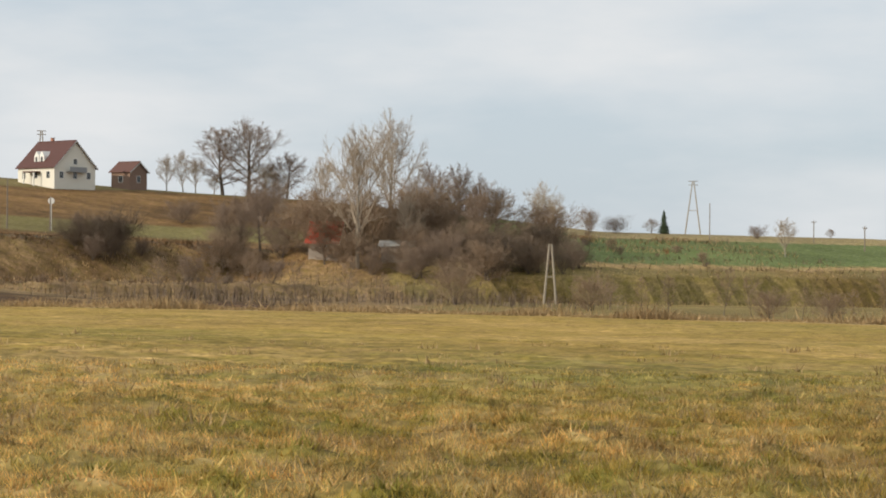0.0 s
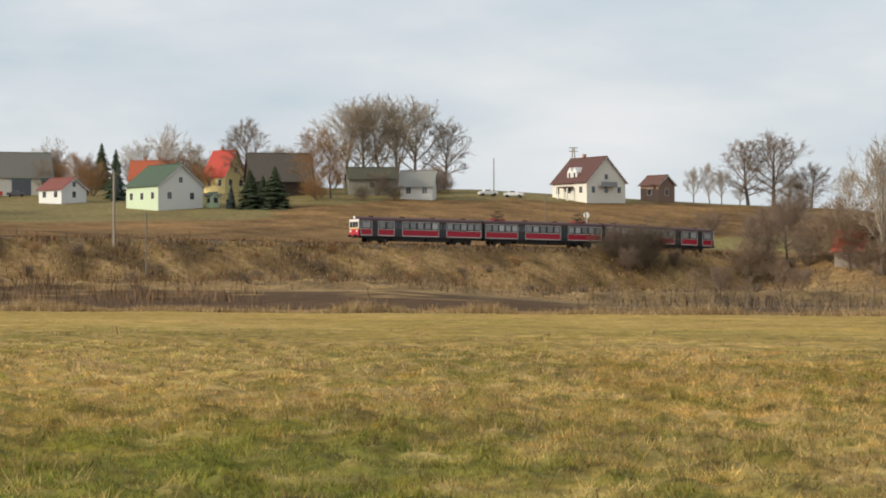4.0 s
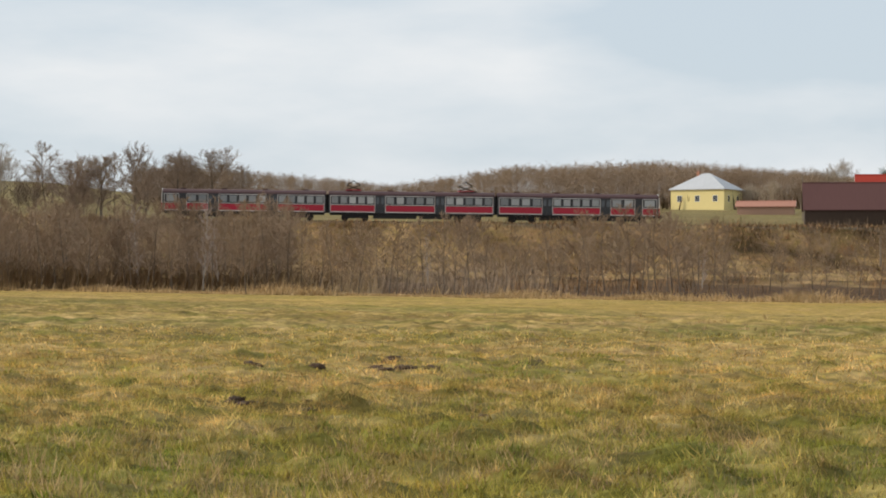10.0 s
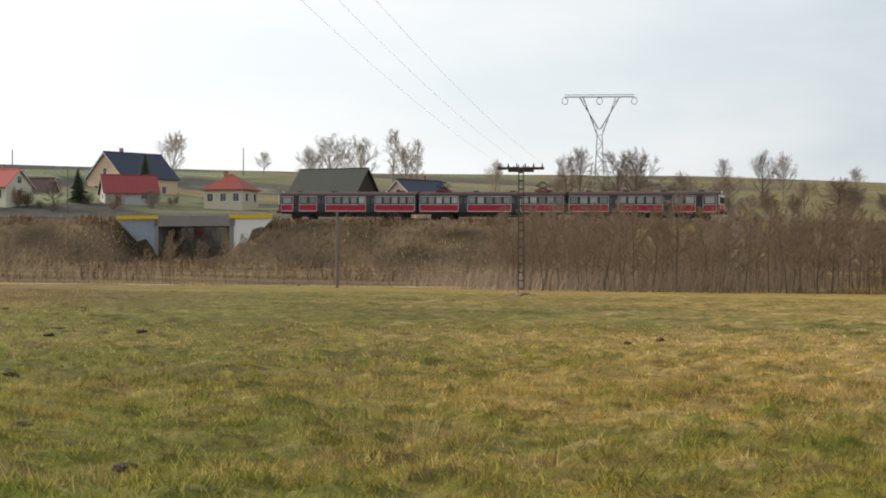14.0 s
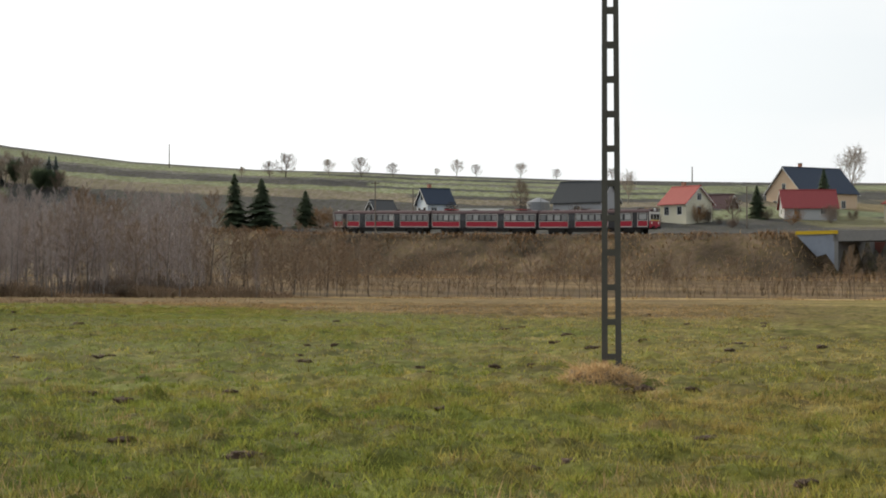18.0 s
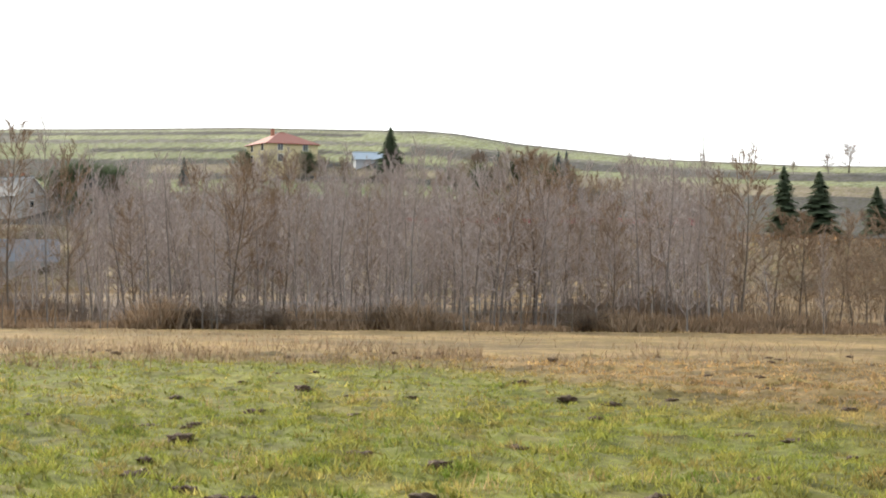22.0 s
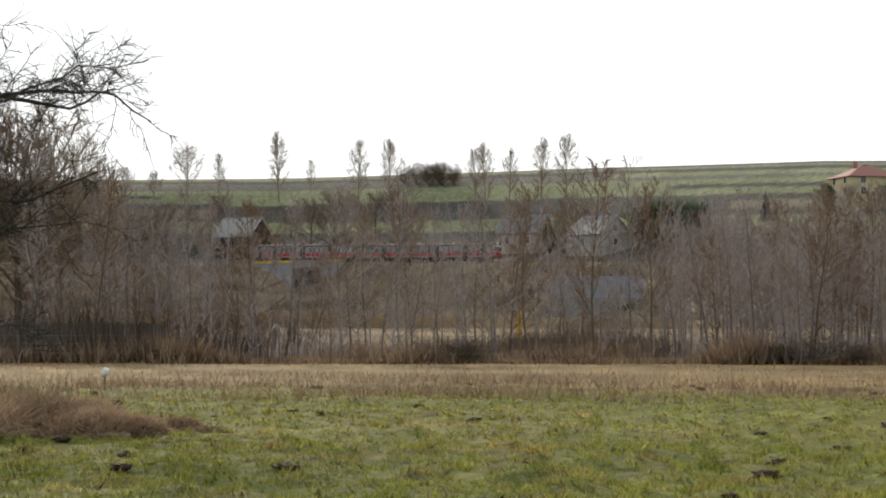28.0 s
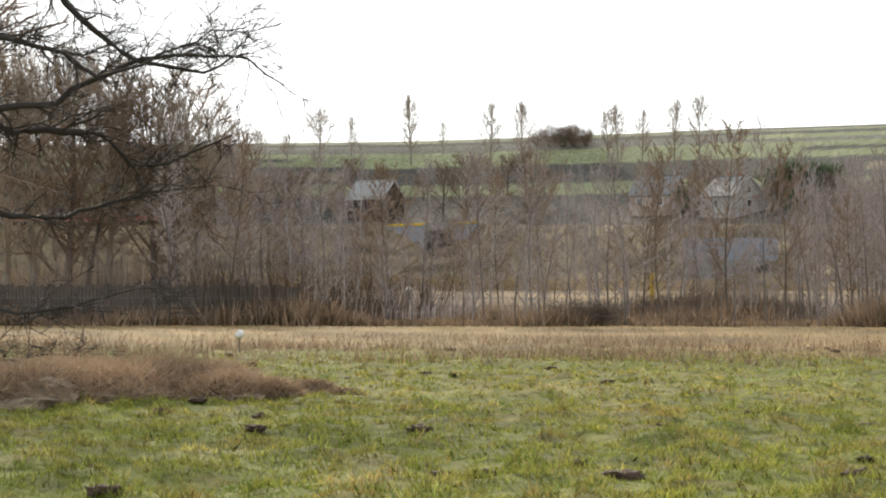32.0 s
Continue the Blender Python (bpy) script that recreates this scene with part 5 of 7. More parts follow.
def thickets():
    """Dense shrubs below the railway and in the gardens, set out at random inside their patches."""
    rng = random.Random(23)
    for a0, a1, e0, e1, n, d0, d1, kinds in (
            (-8.7, -7.7, 0.3, 0.8, 6, 0.7, 1.2, ("darkshrub0", "darkshrub1", "shrub0")), (-5.5, 2.8, -0.1, 0.8, 24, 0.6, 1.3, ("thicket0", "thicket1", "thicket2", "thicket0", "oak1", "darkshrub2")),
            (-3.2, 1.9, 0.5, 1.1, 13, 1.0, 1.7, ("thicket0", "thicket1", "thicket2", "alder1")), (1.0, 3.4, 0.0, 0.5, 12, 0.7, 1.2, ("darkshrub0", "darkshrub1", "darkshrub2")),
            (-6.4, -3.2, 1.2, 2.0, 10, 0.5, 1.0, ("shrub0", "shrub1", "ash0")), (-16.6, -12.8, 2.1, 2.4, 16, 0.35, 0.9, ("shrub0", "rust1", "shrub2", "darkshrub1")),
            (-26.0, -16.5, 2.2, 2.6, 22, 0.5, 1.2, ("shrub0", "rust1", "ash1", "oak2", "shrub2")), (-26.3, -24.6, 1.5, 1.8, 6, 0.7, 1.3, ("shrub1", "rust1")),
            (-33.0, -29.0, 1.7, 2.0, 10, 0.5, 1.0, ("ash0", "ash1", "shrub2")), (-50.5, -47.3, 1.45, 1.7, 9, 0.9, 1.8, ("oak0", "alder1", "alder0", "alder2")), (-48, -44.8, 1.75, 1.9, 9, 0.7, 1.5, ("oak0", "alder1", "oak2")),
            (-64.0, -50.0, 1.7, 1.95, 26, 0.4, 1.0, ("shrub0", "oak2", "shrub2", "ash0")), (-85.0, -70.0, 1.75, 2.0, 26, 0.25, 0.6, ("shrub0", "darkshrub0", "shrub2", "rust1"))):
        trees_by_bearing([(rng.choice(kinds), rng.uniform(a0, a1), rng.uniform(e0, e1), rng.uniform(d0, d1), rng.uniform(1.1, 1.7)) for _ in range(n)], HOME, "shrubs and small trees along the line")
    trees_by_bearing([(rng.choice(("oak0", "oak1", "ash0", "shrub0")), rng.uniform(-121, -110), rng.uniform(2.3, 3.2), rng.uniform(0.7, 1.5), 1.0) for _ in range(26)], AWAY, "trees on the far hillside")
    trees_by_bearing([(rng.choice(("oak0", "ash0", "ash1", "bluespruce0", "scots1")), rng.uniform(-94.6, -91.2), rng.uniform(3.1, 3.5), rng.uniform(0.6, 1.0), 1.0) for _ in range(16)], AWAY, "trees on the far hillside")
    trees_by_bearing([("ash0", -99.4, 3.5, 0.85, 1.0), ("ash1", -98.6, 3.5, 0.8, 1.0), ("oak1", -98.1, 3.5, 0.75, 1.0), ("ash2", -100.0, 3.5, 0.8, 1.0), ("oak2", -97.5, 3.4, 0.8, 1.0)], AWAY, "trees on the far hillside")
    trees_by_bearing([(rng.choice(("scots1", "oak2", "oak0")), rng.uniform(-106.8, -102.5), rng.uniform(2.5, 2.9), rng.uniform(0.6, 1.1), 1.1) for _ in range(14)], AWAY, "trees on the far hillside")


def old_tree(base, way, height_m, limbs, seed, label):
    """A big bare tree. limbs: height on the trunk, turn off way, radius, then pairs of rise (degrees) and run (metres)."""
    rng = random.Random(seed)
    ob = empty("old_tree", base)
    tk = Tubes()
    tk.tube([Vector((0, 0, -0.4)), Vector((0.1, 0, height_m * 0.3)), Vector((0.0, 0.15, height_m * 0.6)), Vector((0.2, 0.2, height_m))], [0.5, 0.4, 0.28, 0.08], 10)
    me = bpy.data.meshes.new("trunk")
    me.from_pydata(tk.v, [], tk.f)
    me.materials.append(BARK_DARK)
    new("trunk", me).parent = ob
    for z, turn, r, steps in limbs:
        tw = Tubes()
        p = Vector((0, 0, z))
        total = sum(run for _, run in steps)
        pts, radii, gone = [p], [r], 0.0
        for rise, run in steps:
            w = bearing(way + turn) * math.cos(radians(rise)) + Vector((0, 0, math.sin(radians(rise))))
            for k in range(max(2, int(run / 0.3))):
                step = run / max(2, int(run / 0.3))
                p = p + (w + Vector((rng.gauss(0, 0.13), rng.gauss(0, 0.13), rng.gauss(0, 0.13)))).normalized() * step
                gone += step
                pts.append(p)
                radii.append(max(r * (1 - 0.92 * (gone / total) ** 0.8), 0.008))
        tw.tube(pts, radii, 7)
        for c in range(int(total * 4.6)):
            k = 0.25 + 0.75 * rng.random()
            p2, ax2 = along_limb(pts, k)
            l2 = rng.uniform(0.5, 2.3) * (1.15 - 0.6 * k)
            r2 = max(r * (1 - 0.92 * k ** 0.8) * rng.uniform(0.25, 0.5), 0.008)
            bough = limb(tw, rng, p2, lean_out(rng, ax2, 25, 70), l2, r2, 0.006, 6, 4, 0.2, 0.0)
            for _ in range(9):
                p3, ax3 = along_limb(bough, 0.15 + 0.85 * rng.random())
                l3 = l2 * rng.uniform(0.2, 0.5)
                twig = limb(tw, rng, p3, lean_out(rng, ax3, 25, 70), l3, 0.007, 0.004, 4, 3, 0.22, -0.02)
                for _ in range(5):
                    p4, ax4 = along_limb(twig, rng.random())
                    tw.blade(p4, p4 + lean_out(rng, ax4, 20, 70) * rng.uniform(0.1, 0.35), 0.004, rng)
        me = bpy.data.meshes.new("limb")
        me.from_pydata(tw.v, [], tw.f)
        me.materials.append(BARK_DARK)
        new("limb", me).parent = ob
    tagged(ob, label, "tree")


def old_trees():
    old_tree(at(-133.0, 40, AWAY), -43, 17, [
        (9.6, 4, 0.2, ((-17, 6.9), (-33, 0.9), (-50, 0.8), (-42, 0.6), (-28, 0.6), (-10, 1.2), (15, 0.9))),
        (8.3, 16, 0.12, ((-18, 8.0), (-40, 0.7), (10, 0.8), (28, 1.3), (10, 0.6))),
        (6.1, -2, 0.2, ((-14, 7.0), (3, 0.6), (-4, 1.0), (-42, 0.8), (0, 0.7), (30, 0.5), (25, 0.8))),
        (5.0, 10, 0.15, ((-1, 7.4), (26, 0.7), (20, 0.9), (16, 0.9), (-2, 1.0), (-25, 0.8))),
        (4.2, -8, 0.15, ((-10, 7.0), (-2, 1.0), (14, 1.0), (20, 1.0), (0, 1.0))),
        (2.7, 6, 0.11, ((-11, 6.9), (8, 1.0), (12, 0.9), (4, 0.9))),
        (2.0, -6, 0.1, ((-10, 6.9), (5, 0.8), (-4, 0.9))),
        (7.2, -10, 0.14, ((-9, 7.0), (-14, 0.6), (2, 0.8), (26, 0.9))),
        (11.8, 0, 0.14, ((-16, 7.0), (-26, 1.2), (-50, 0.9))),
        (8.2, 20, 0.13, ((-9, 6.9), (-12, 0.8), (-36, 1.3)))], 4, "big old bare tree with long drooping limbs")
    for az, d, h, kind in ((-131.8, 45, 19, "oak0"), (-127.5, 78, 18, "oak2"), (-129.8, 62, 17, "oak1")):
        plant(kind, at(az, d, AWAY), h, az, 1.0, "old bare trees at the meadow's end", "tall old bare tree with a wide dense crown")
    # unseen trees, added beside the meadow to cast shade over its foreground
    for az, d, h, kind in ((-113, 50, 14, "oak1"), (-119, 47, 12, "oak0"), (-122, 58, 13, "ash1"), (-127, 44, 11, "oak0"), (-109, 60, 12, "ash1")):
        plant(kind, at(az, d, HOME), h, az, 1.1, "trees shading the meadow")


def bank_shrubs():
    """Low bushes on the terraces between the railway and the ploughed strip."""
    rng = random.Random(77)
    for i in range(150):
        q, c = -300 + 285 * rng.random(), 7 + 42 * rng.random() ** 1.2
        p = Vector((N_DIR[0] * (294 - c) + T_DIR[0] * q, N_DIR[1] * (294 - c) + T_DIR[1] * q, 0))
        p.z = ground_at(p.x, p.y)
        plant(rng.choice(("thicket0", "thicket1", "thicket2", "rust1", "shrub1", "darkshrub0")), p, rng.uniform(0.7, 2.3), rng.uniform(0, 6.28), rng.uniform(1.0, 1.9), "bushes on the railway bank")


def board_fence():
    """A dark board fence by the trees at the meadow's end."""
    ob = empty("board_fence", at(-120.5, 120.6, AWAY), radians(120.5))
    o, turn = Vector(ob.location), Matrix.Rotation(radians(-120.5), 3, "Z")
    rng = random.Random(6)
    boards = [boxed(-0.085, 0.085, -0.015, 0.015, -0.1, h) for h in (1.98, 2.04, 2.1)]
    meshes = []
    for b in boards:
        me = bpy.data.meshes.new("board")
        b.to_mesh(me)
        b.free()
        me.materials.append(BARK)
        meshes.append(me)
    for k in range(92):
        x = -9.0 + k * 0.19
        c = new("board", rng.choice(meshes))
        c.parent = ob
        g = o + turn.inverted() @ Vector((x, 0, 0))
        c.location = (x, rng.uniform(-0.01, 0.01), ground_at(g.x, g.y) - o.z)
    for k in range(8):
        x = -9.0 + k * 2.48
        g = o + turn.inverted() @ Vector((x, 0, 0))
        z = ground_at(g.x, g.y) - o.z
        part("post", boxed(x - 0.06, x + 0.06, 0.03, 0.15, z - 0.2, z + 2.15), BARK, ob)
    tagged(ob, "dark weathered board fence behind dead weeds", "fence")


FACES = {}


def scatter_saplings():
    """The alder and birch plantation and the thin trees before the embankment."""
    rng = random.Random(17)

    def sow_joined(eye, a0, a1, d0, d1, count, h0, h1, label, young="sapling", bark=BARK_YOUNG, twigs=TWIG_ALDER):
        """Thin trees too many to count, as one mesh."""
        vs, fs, mi, n0 = [], [], [], 0
        for i in range(count):
            az = a0 + (a1 - a0) * (i + rng.random()) / count
            p = at(az, rng.uniform(d0, d1), eye)
            proto = PROTOS[young + str(i % 3)]
            s, turn = rng.uniform(h0, h1) / proto[4], rng.uniform(0, 6.28)
            ca, sa = math.cos(turn) * s, math.sin(turn) * s
            for k, me in enumerate(proto[:2]):
                co = np.empty(len(me.vertices) * 3)
                me.vertices.foreach_get("co", co)
                co = co.reshape(-1, 3)
                vs.append(np.stack([co[:, 0] * ca - co[:, 1] * sa + p.x, co[:, 0] * sa + co[:, 1] * ca + p.y, co[:, 2] * s + p.z], 1))
                faces = FACES.setdefault(me.name, [tuple(q.vertices) for q in me.polygons])
                fs += [tuple(v + n0 for v in f) for f in faces]
                mi += [k] * len(faces)
                n0 += len(co)
        ob = mesh_object("young_trees", np.concatenate(vs), fs, bark)
        ob.data.materials.append(twigs)
        ob.data.polygons.foreach_set("material_index", mi)
        tagged(ob, label, "young trees", kind="stuff")

    def sow(eye, a0, a1, d0, d1, count, h0, h1, birch, group, wide=1.0, young="sapling"):
        for i in range(count):
            az = a0 + (a1 - a0) * (i + rng.random()) / count
            p = at(az, rng.uniform(d0, d1), eye)
            kind = ("birch" if rng.random() < birch else "alder" if rng.random() < 0.14 else young) + str(rng.randrange(3))
            plant(kind, p, rng.uniform(h0, h1), rng.uniform(0, 6.28), wide * rng.uniform(0.8, 1.25), group)

    g = "trees of the young plantation"
    sow(AWAY, -103, -87.5, 121, 150, 140, 6.8, 10.6, 0.16, g, 0.95, "grove")
    sow(AWAY, -120, -103, 121, 175, 85, 6.0, 11.8, 0.2, g, 0.95, "grove")
    sow(AWAY, -104, -88, 150, 185, 105, 8.5, 12.4, 0.2, g, 0.95, "grove")
    sow(AWAY, -87.5, -81, 122, 150, 18, 4.5, 8.5, 0.1, g, 1.3, "alder")
    sow(AWAY, -118, -84, 116, 120, 16, 4.5, 7.0, 0.1, g)
    sow_joined(HOME, -86, -76, 206, 224, 40, 2.6, 5.8, "thin bare young trees along the ditch", "alder", BARK, TWIG_THICKET)
    sow_joined(HOME, -76, -62, 206, 232, 34, 2.4, 5.4, "thin bare young trees along the ditch", "alder", BARK, TWIG_THICKET)
    sow(HOME, -63, -44, 184, 215, 135, 4.5, 8.6, 0.02, "alders before the embankment", 1.2, "alder")
    sow_joined(HOME, -63, -44, 215, 262, 90, 4.5, 9.0, "thin bare alders at the foot of the embankment", "alder", BARK, TWIG_THICKET)
    sow(HOME, -46, -33, 168, 222, 64, 3.6, 7.6, 0.04, "alders before the embankment", 1.2, "alder")
    sow(HOME, -34, -24, 170, 225, 26, 3.0, 6.0, 0.06, "alders before the embankment", 1.1, "alder")


# ---- brush, reeds, grass: what nobody could count ----
def blades(name, xy, z, h, w, lean, mat, label, seed, forks=1, category="grass"):
    rs = np.random.RandomState(seed)
    n = len(xy)
    a = rs.uniform(0, 6.283, n)
    s = np.stack([np.cos(a), np.sin(a), np.zeros(n)], 1) * (w / 2)[:, None]
    b = rs.uniform(0, 6.283, n)
    ln = rs.uniform(0.2, 1.0, n) * lean * h
    root = np.stack([xy[:, 0], xy[:, 1], z - 0.03], 1)
    tip = root + np.stack([np.cos(b) * ln, np.sin(b) * ln, h], 1)
    v = np.stack([root - s, root + s, tip], 1).reshape(-1, 3)
    f = np.arange(3 * n).reshape(-1, 3)
    if forks:
        mid = root * 0.55 + tip * 0.45
        c = rs.uniform(0, 6.283, n)
        t2 = mid + np.stack([np.cos(c), np.sin(c), np.full(n, 1.6)], 1) * (h * 0.25)[:, None]
        v = np.concatenate([v, np.stack([mid - s * 0.6, mid + s * 0.6, t2], 1).reshape(-1, 3)])
        f = np.arange(len(v)).reshape(-1, 3)
    ob = mesh_object(name, v, f, mat, smooth_faces=True)
    m = len(f)
    up = np.repeat(np.stack([rs.normal(0, 0.6, m), rs.normal(0, 0.6, m), np.ones(m)], 1), 3, 0)
    up /= np.linalg.norm(up, axis=1)[:, None]
    ob.data.normals_split_custom_set_from_vertices(up.tolist())
    return tagged(ob, label, category, kind="stuff")


def sward(x, y, h, w, label, seed, tint=(1.0, 1.0, 1.0), lean=1.3):
    """Fine grass whose colour follows the ground it grows on."""
    rs = np.random.RandomState(seed)
    n = len(x)
    a, b = rs.uniform(0, 6.283, n), rs.uniform(0, 6.283, n)
    ln = rs.uniform(0.2, lean, n) * h
    root = np.stack([x, y, surface(x, y) - 0.015], 1)
    s = np.stack([np.cos(a), np.sin(a), np.zeros(n)], 1) * (w / 2)[:, None]
    tip = root + np.stack([np.cos(b) * ln, np.sin(b) * ln, h], 1)
    v = np.stack([root - s, root + s, tip], 1).reshape(-1, 3)
    ob = mesh_object("meadow_grass", v, np.arange(3 * n).reshape(-1, 3), SWARD, smooth_faces=True)
    c = cover_colours(x, y) * rs.uniform(1.7, 2.75, n)[:, None]
    c = c * np.array(tint)
    c[:, 0] *= rs.uniform(0.93, 1.1, n)
    c = np.repeat(c, 3, 0)
    c[2::3] *= 1.15
    ca = ob.data.color_attributes.new("cover", "FLOAT_COLOR", "POINT")
    ca.data.foreach_set("color", np.concatenate([c, np.ones((len(c), 1))], 1).ravel())
    up = np.repeat(np.stack([rs.normal(0, 0.35, n), rs.normal(0, 0.35, n), np.ones(n)], 1), 3, 0)
    up /= np.linalg.norm(up, axis=1)[:, None]
    ob.data.normals_split_custom_set_from_vertices(up.tolist())
    tagged(ob, label, "grass", kind="stuff")


def ring(eye, a0, a1, d0, d1, n, seed, power=1.0):
    rs = np.random.RandomState(seed)
    az = np.radians(rs.uniform(a0, a1, n))
    d = d0 + (d1 - d0) * rs.uniform(0, 1, n) ** power
    x, y = eye.x + np.sin(az) * d, eye.y + np.cos(az) * d
    return np.stack([x, y], 1)


def tufted(eye, a0, a1, d0, d1, n, per, spread, seed, power=1.0):
    """Blade roots gathered in tufts."""
    c = ring(eye, a0, a1, d0, d1, n, seed, power)
    rs = np.random.RandomState(seed + 1)
    p = np.repeat(c, per, 0) + rs.normal(0, spread, (n * per, 2))
    return p, np.repeat(rs.uniform(0.5, 1.4, n), per)


def sow_stuff():
    rs = np.random.RandomState(3)
    label = "coarse yellow-green winter meadow grass in tussocks"
    for eye, a0, a1, d0, d1, per_m2, hh, ww, seed in (
            (eye_at(44), -101, -73, 12.5, 30, 170, 0.08, 0.016, 6), (eye_at(80), -105, -77, 12.5, 30, 170, 0.08, 0.016, 7), (HOME, -97, 12, 12.5, 32, 400, 0.075, 0.014, 1), (HOME, -97, 12, 32, 62, 70, 0.06, 0.028, 2), (eye_at(0, 16.5), -14, 13, 12.5, 36, 330, 0.075, 0.015, 9), (eye_at(0, 6.5), -16, 12, 25, 34, 120, 0.075, 0.018, 10), (HOME, -98, -73, 32.5, 150, 42, 0.055, 0.036, 8),
            (AWAY, -126, -80, 12.5, 32, 400, 0.065, 0.014, 4), (AWAY, -126, -80, 32, 56, 70, 0.05, 0.035, 5)):
        n = int(per_m2 * radians(a1 - a0) / 2 * (d1 * d1 - d0 * d0))
        az = np.radians(rs.uniform(a0, a1, n))
        d = np.sqrt(rs.uniform(d0 * d0, d1 * d1, n))
        x, y = eye.x + np.sin(az) * d, eye.y + np.cos(az) * d
        if d1 == 62:
            far = np.degrees(np.arctan2(x, y)) > -73
            x, y = x[far], y[far]
            n = len(x)
        h = hh * (0.35 + 0.95 * np.clip(clumps(x, y, 0.85, 3)[0] + clumps(x, y, 0.38, 5)[0], 0, 1.4)) * rs.uniform(0.5, 1.35, n)
        sward(x, y, h, ww * rs.uniform(0.6, 1.4, n), label, seed)
    # larger tussocks, dead ones and dark green ones
    for eye, a0, a1, n, per, hh, tint, seed in ((HOME, -97, 12, 1500, 70, 0.1, (1.1, 1.12, 1.05), 81), (HOME, -97, 12, 800, 60, 0.075, (0.55, 0.78, 0.5), 82), (HOME, -97, 12, 400, 60, 0.1, (1.05, 1.0, 0.9), 83), (eye_at(0, 16.5), -14, 13, 420, 60, 0.1, (1.15, 1.1, 1.0), 86),
                                                 (AWAY, -126, -80, 500, 60, 0.075, (1.4, 1.25, 1.25), 84), (AWAY, -126, -80, 450, 60, 0.075, (0.6, 0.8, 0.6), 85)):
        p, k = tufted(eye, a0, a1, 12.5, 44, n, per, 0.11, seed, 1.2)
        h = hh * k * rs.uniform(0.5, 1.2, len(p))
        sward(p[:, 0], p[:, 1], h, 0.013 * rs.uniform(0.6, 1.4, len(p)), "rough tussocks of longer meadow grass", seed, tint, 1.1)
    for eye, a0, a1, d0, d1, n, per, hh, ww in ((HOME, -97, 12, 12.5, 45, 3400, 26, 0.15, 0.009), (eye_at(0, 16.5), -14, 13, 12.5, 45, 700, 24, 0.15, 0.009), (AWAY, -126, -80, 12.5, 45, 900, 20, 0.12, 0.009), (HOME, -97, 12, 40, 90, 1200, 16, 0.16, 0.03)):
        p, k = tufted(eye, a0, a1, d0, d1, n, per, 0.13, int(d1 * 7 + n), 1.3)
        naz = np.degrees(np.arctan2(p[::per, 0], p[::per, 1]))
        keep = np.repeat(((naz > -52) | (vnoise(p[::per, 0], p[::per, 1], 1.7, 36) > 0.35)) & (vnoise(p[::per, 0], p[::per, 1], 0.5, 33) > -0.1) & ((d1 < 60) | (np.hypot(p[::per, 0] + 60, p[::per, 1] - 4) > 50)), per)
        p, k = p[keep], k[keep]
        m = len(p)
        blades("dry_grass", p, surface(p[:, 0], p[:, 1]), hh * k * rs.uniform(0.5, 1.3, m), np.full(m, ww) * rs.uniform(0.7, 1.4, m), 0.8, STRAW, "tufts of dry straw-coloured grass", n, 0)
    # straw verge at the meadow's edge
    for eye, a0, a1, n, h in ((HOME, -58, 12, 60000, 0.8), (HOME, -90, -58, 10000, 0.34), (AWAY, -126, -84, 44000, 1.3)):
        az = np.radians(rs.uniform(a0, a1, n))
        edge = meadow_edge(np.degrees(az)) if eye is HOME else 118.0
        d = edge + rs.gamma(2.0, 2.0, n) - 1.5 + 1.2 * vnoise(np.degrees(az), np.degrees(az) * 0, 2.5, 22)
        x, y = eye.x + np.sin(az) * d, eye.y + np.cos(az) * d
        clump = 0.25 + 0.85 * np.clip(vnoise(x, y, 0.55, 21) + 0.1, 0, 1.3)
        blades("dry_reeds", np.stack([x, y], 1), height(x, y), h * clump * rs.uniform(0.5, 1.2, n), rs.uniform(0.04, 0.1, n), 0.9, STRAW if eye is HOME else WEEDS, "straw-coloured reeds and dry grass along the ditch", n, 0)
    p = ring(AWAY, -124, -84, 50, 116, 26000, 77)
    baz = np.degrees(np.arctan2(p[:, 0] - AWAY.x, p[:, 1] - AWAY.y))
    keep = vnoise(p[:, 0], p[:, 1], 0.25, 31) > rs.uniform(-0.9, 0.5, len(p)) + smooth((baz + 104) / 14) * 0.9
    p = p[keep]
    far = np.hypot(p[:, 0] - AWAY.x, p[:, 1] - AWAY.y)
    blades("dry_weeds", p, height(p[:, 0], p[:, 1]), rs.uniform(0.12, 0.5, len(p)) * np.where(far > 82, 0.45, 1.0), rs.uniform(0.012, 0.03, len(p)), 1.0, WEEDS, "band of dead brown weeds in the meadow", 78)
    p = ring(AWAY, -124, -94, 49, 70, 15000, 79)
    keep = vnoise(p[:, 0], p[:, 1], 0.6, 37) > rs.uniform(-0.3, 0.9, len(p))
    p = p[keep]
    blades("dry_weeds", p, surface(p[:, 0], p[:, 1]), rs.uniform(0.15, 0.5, len(p)), rs.uniform(0.012, 0.028, len(p)), 0.8, WEEDS_RED, "clumps of dead reddish-brown weeds in the meadow", 80)
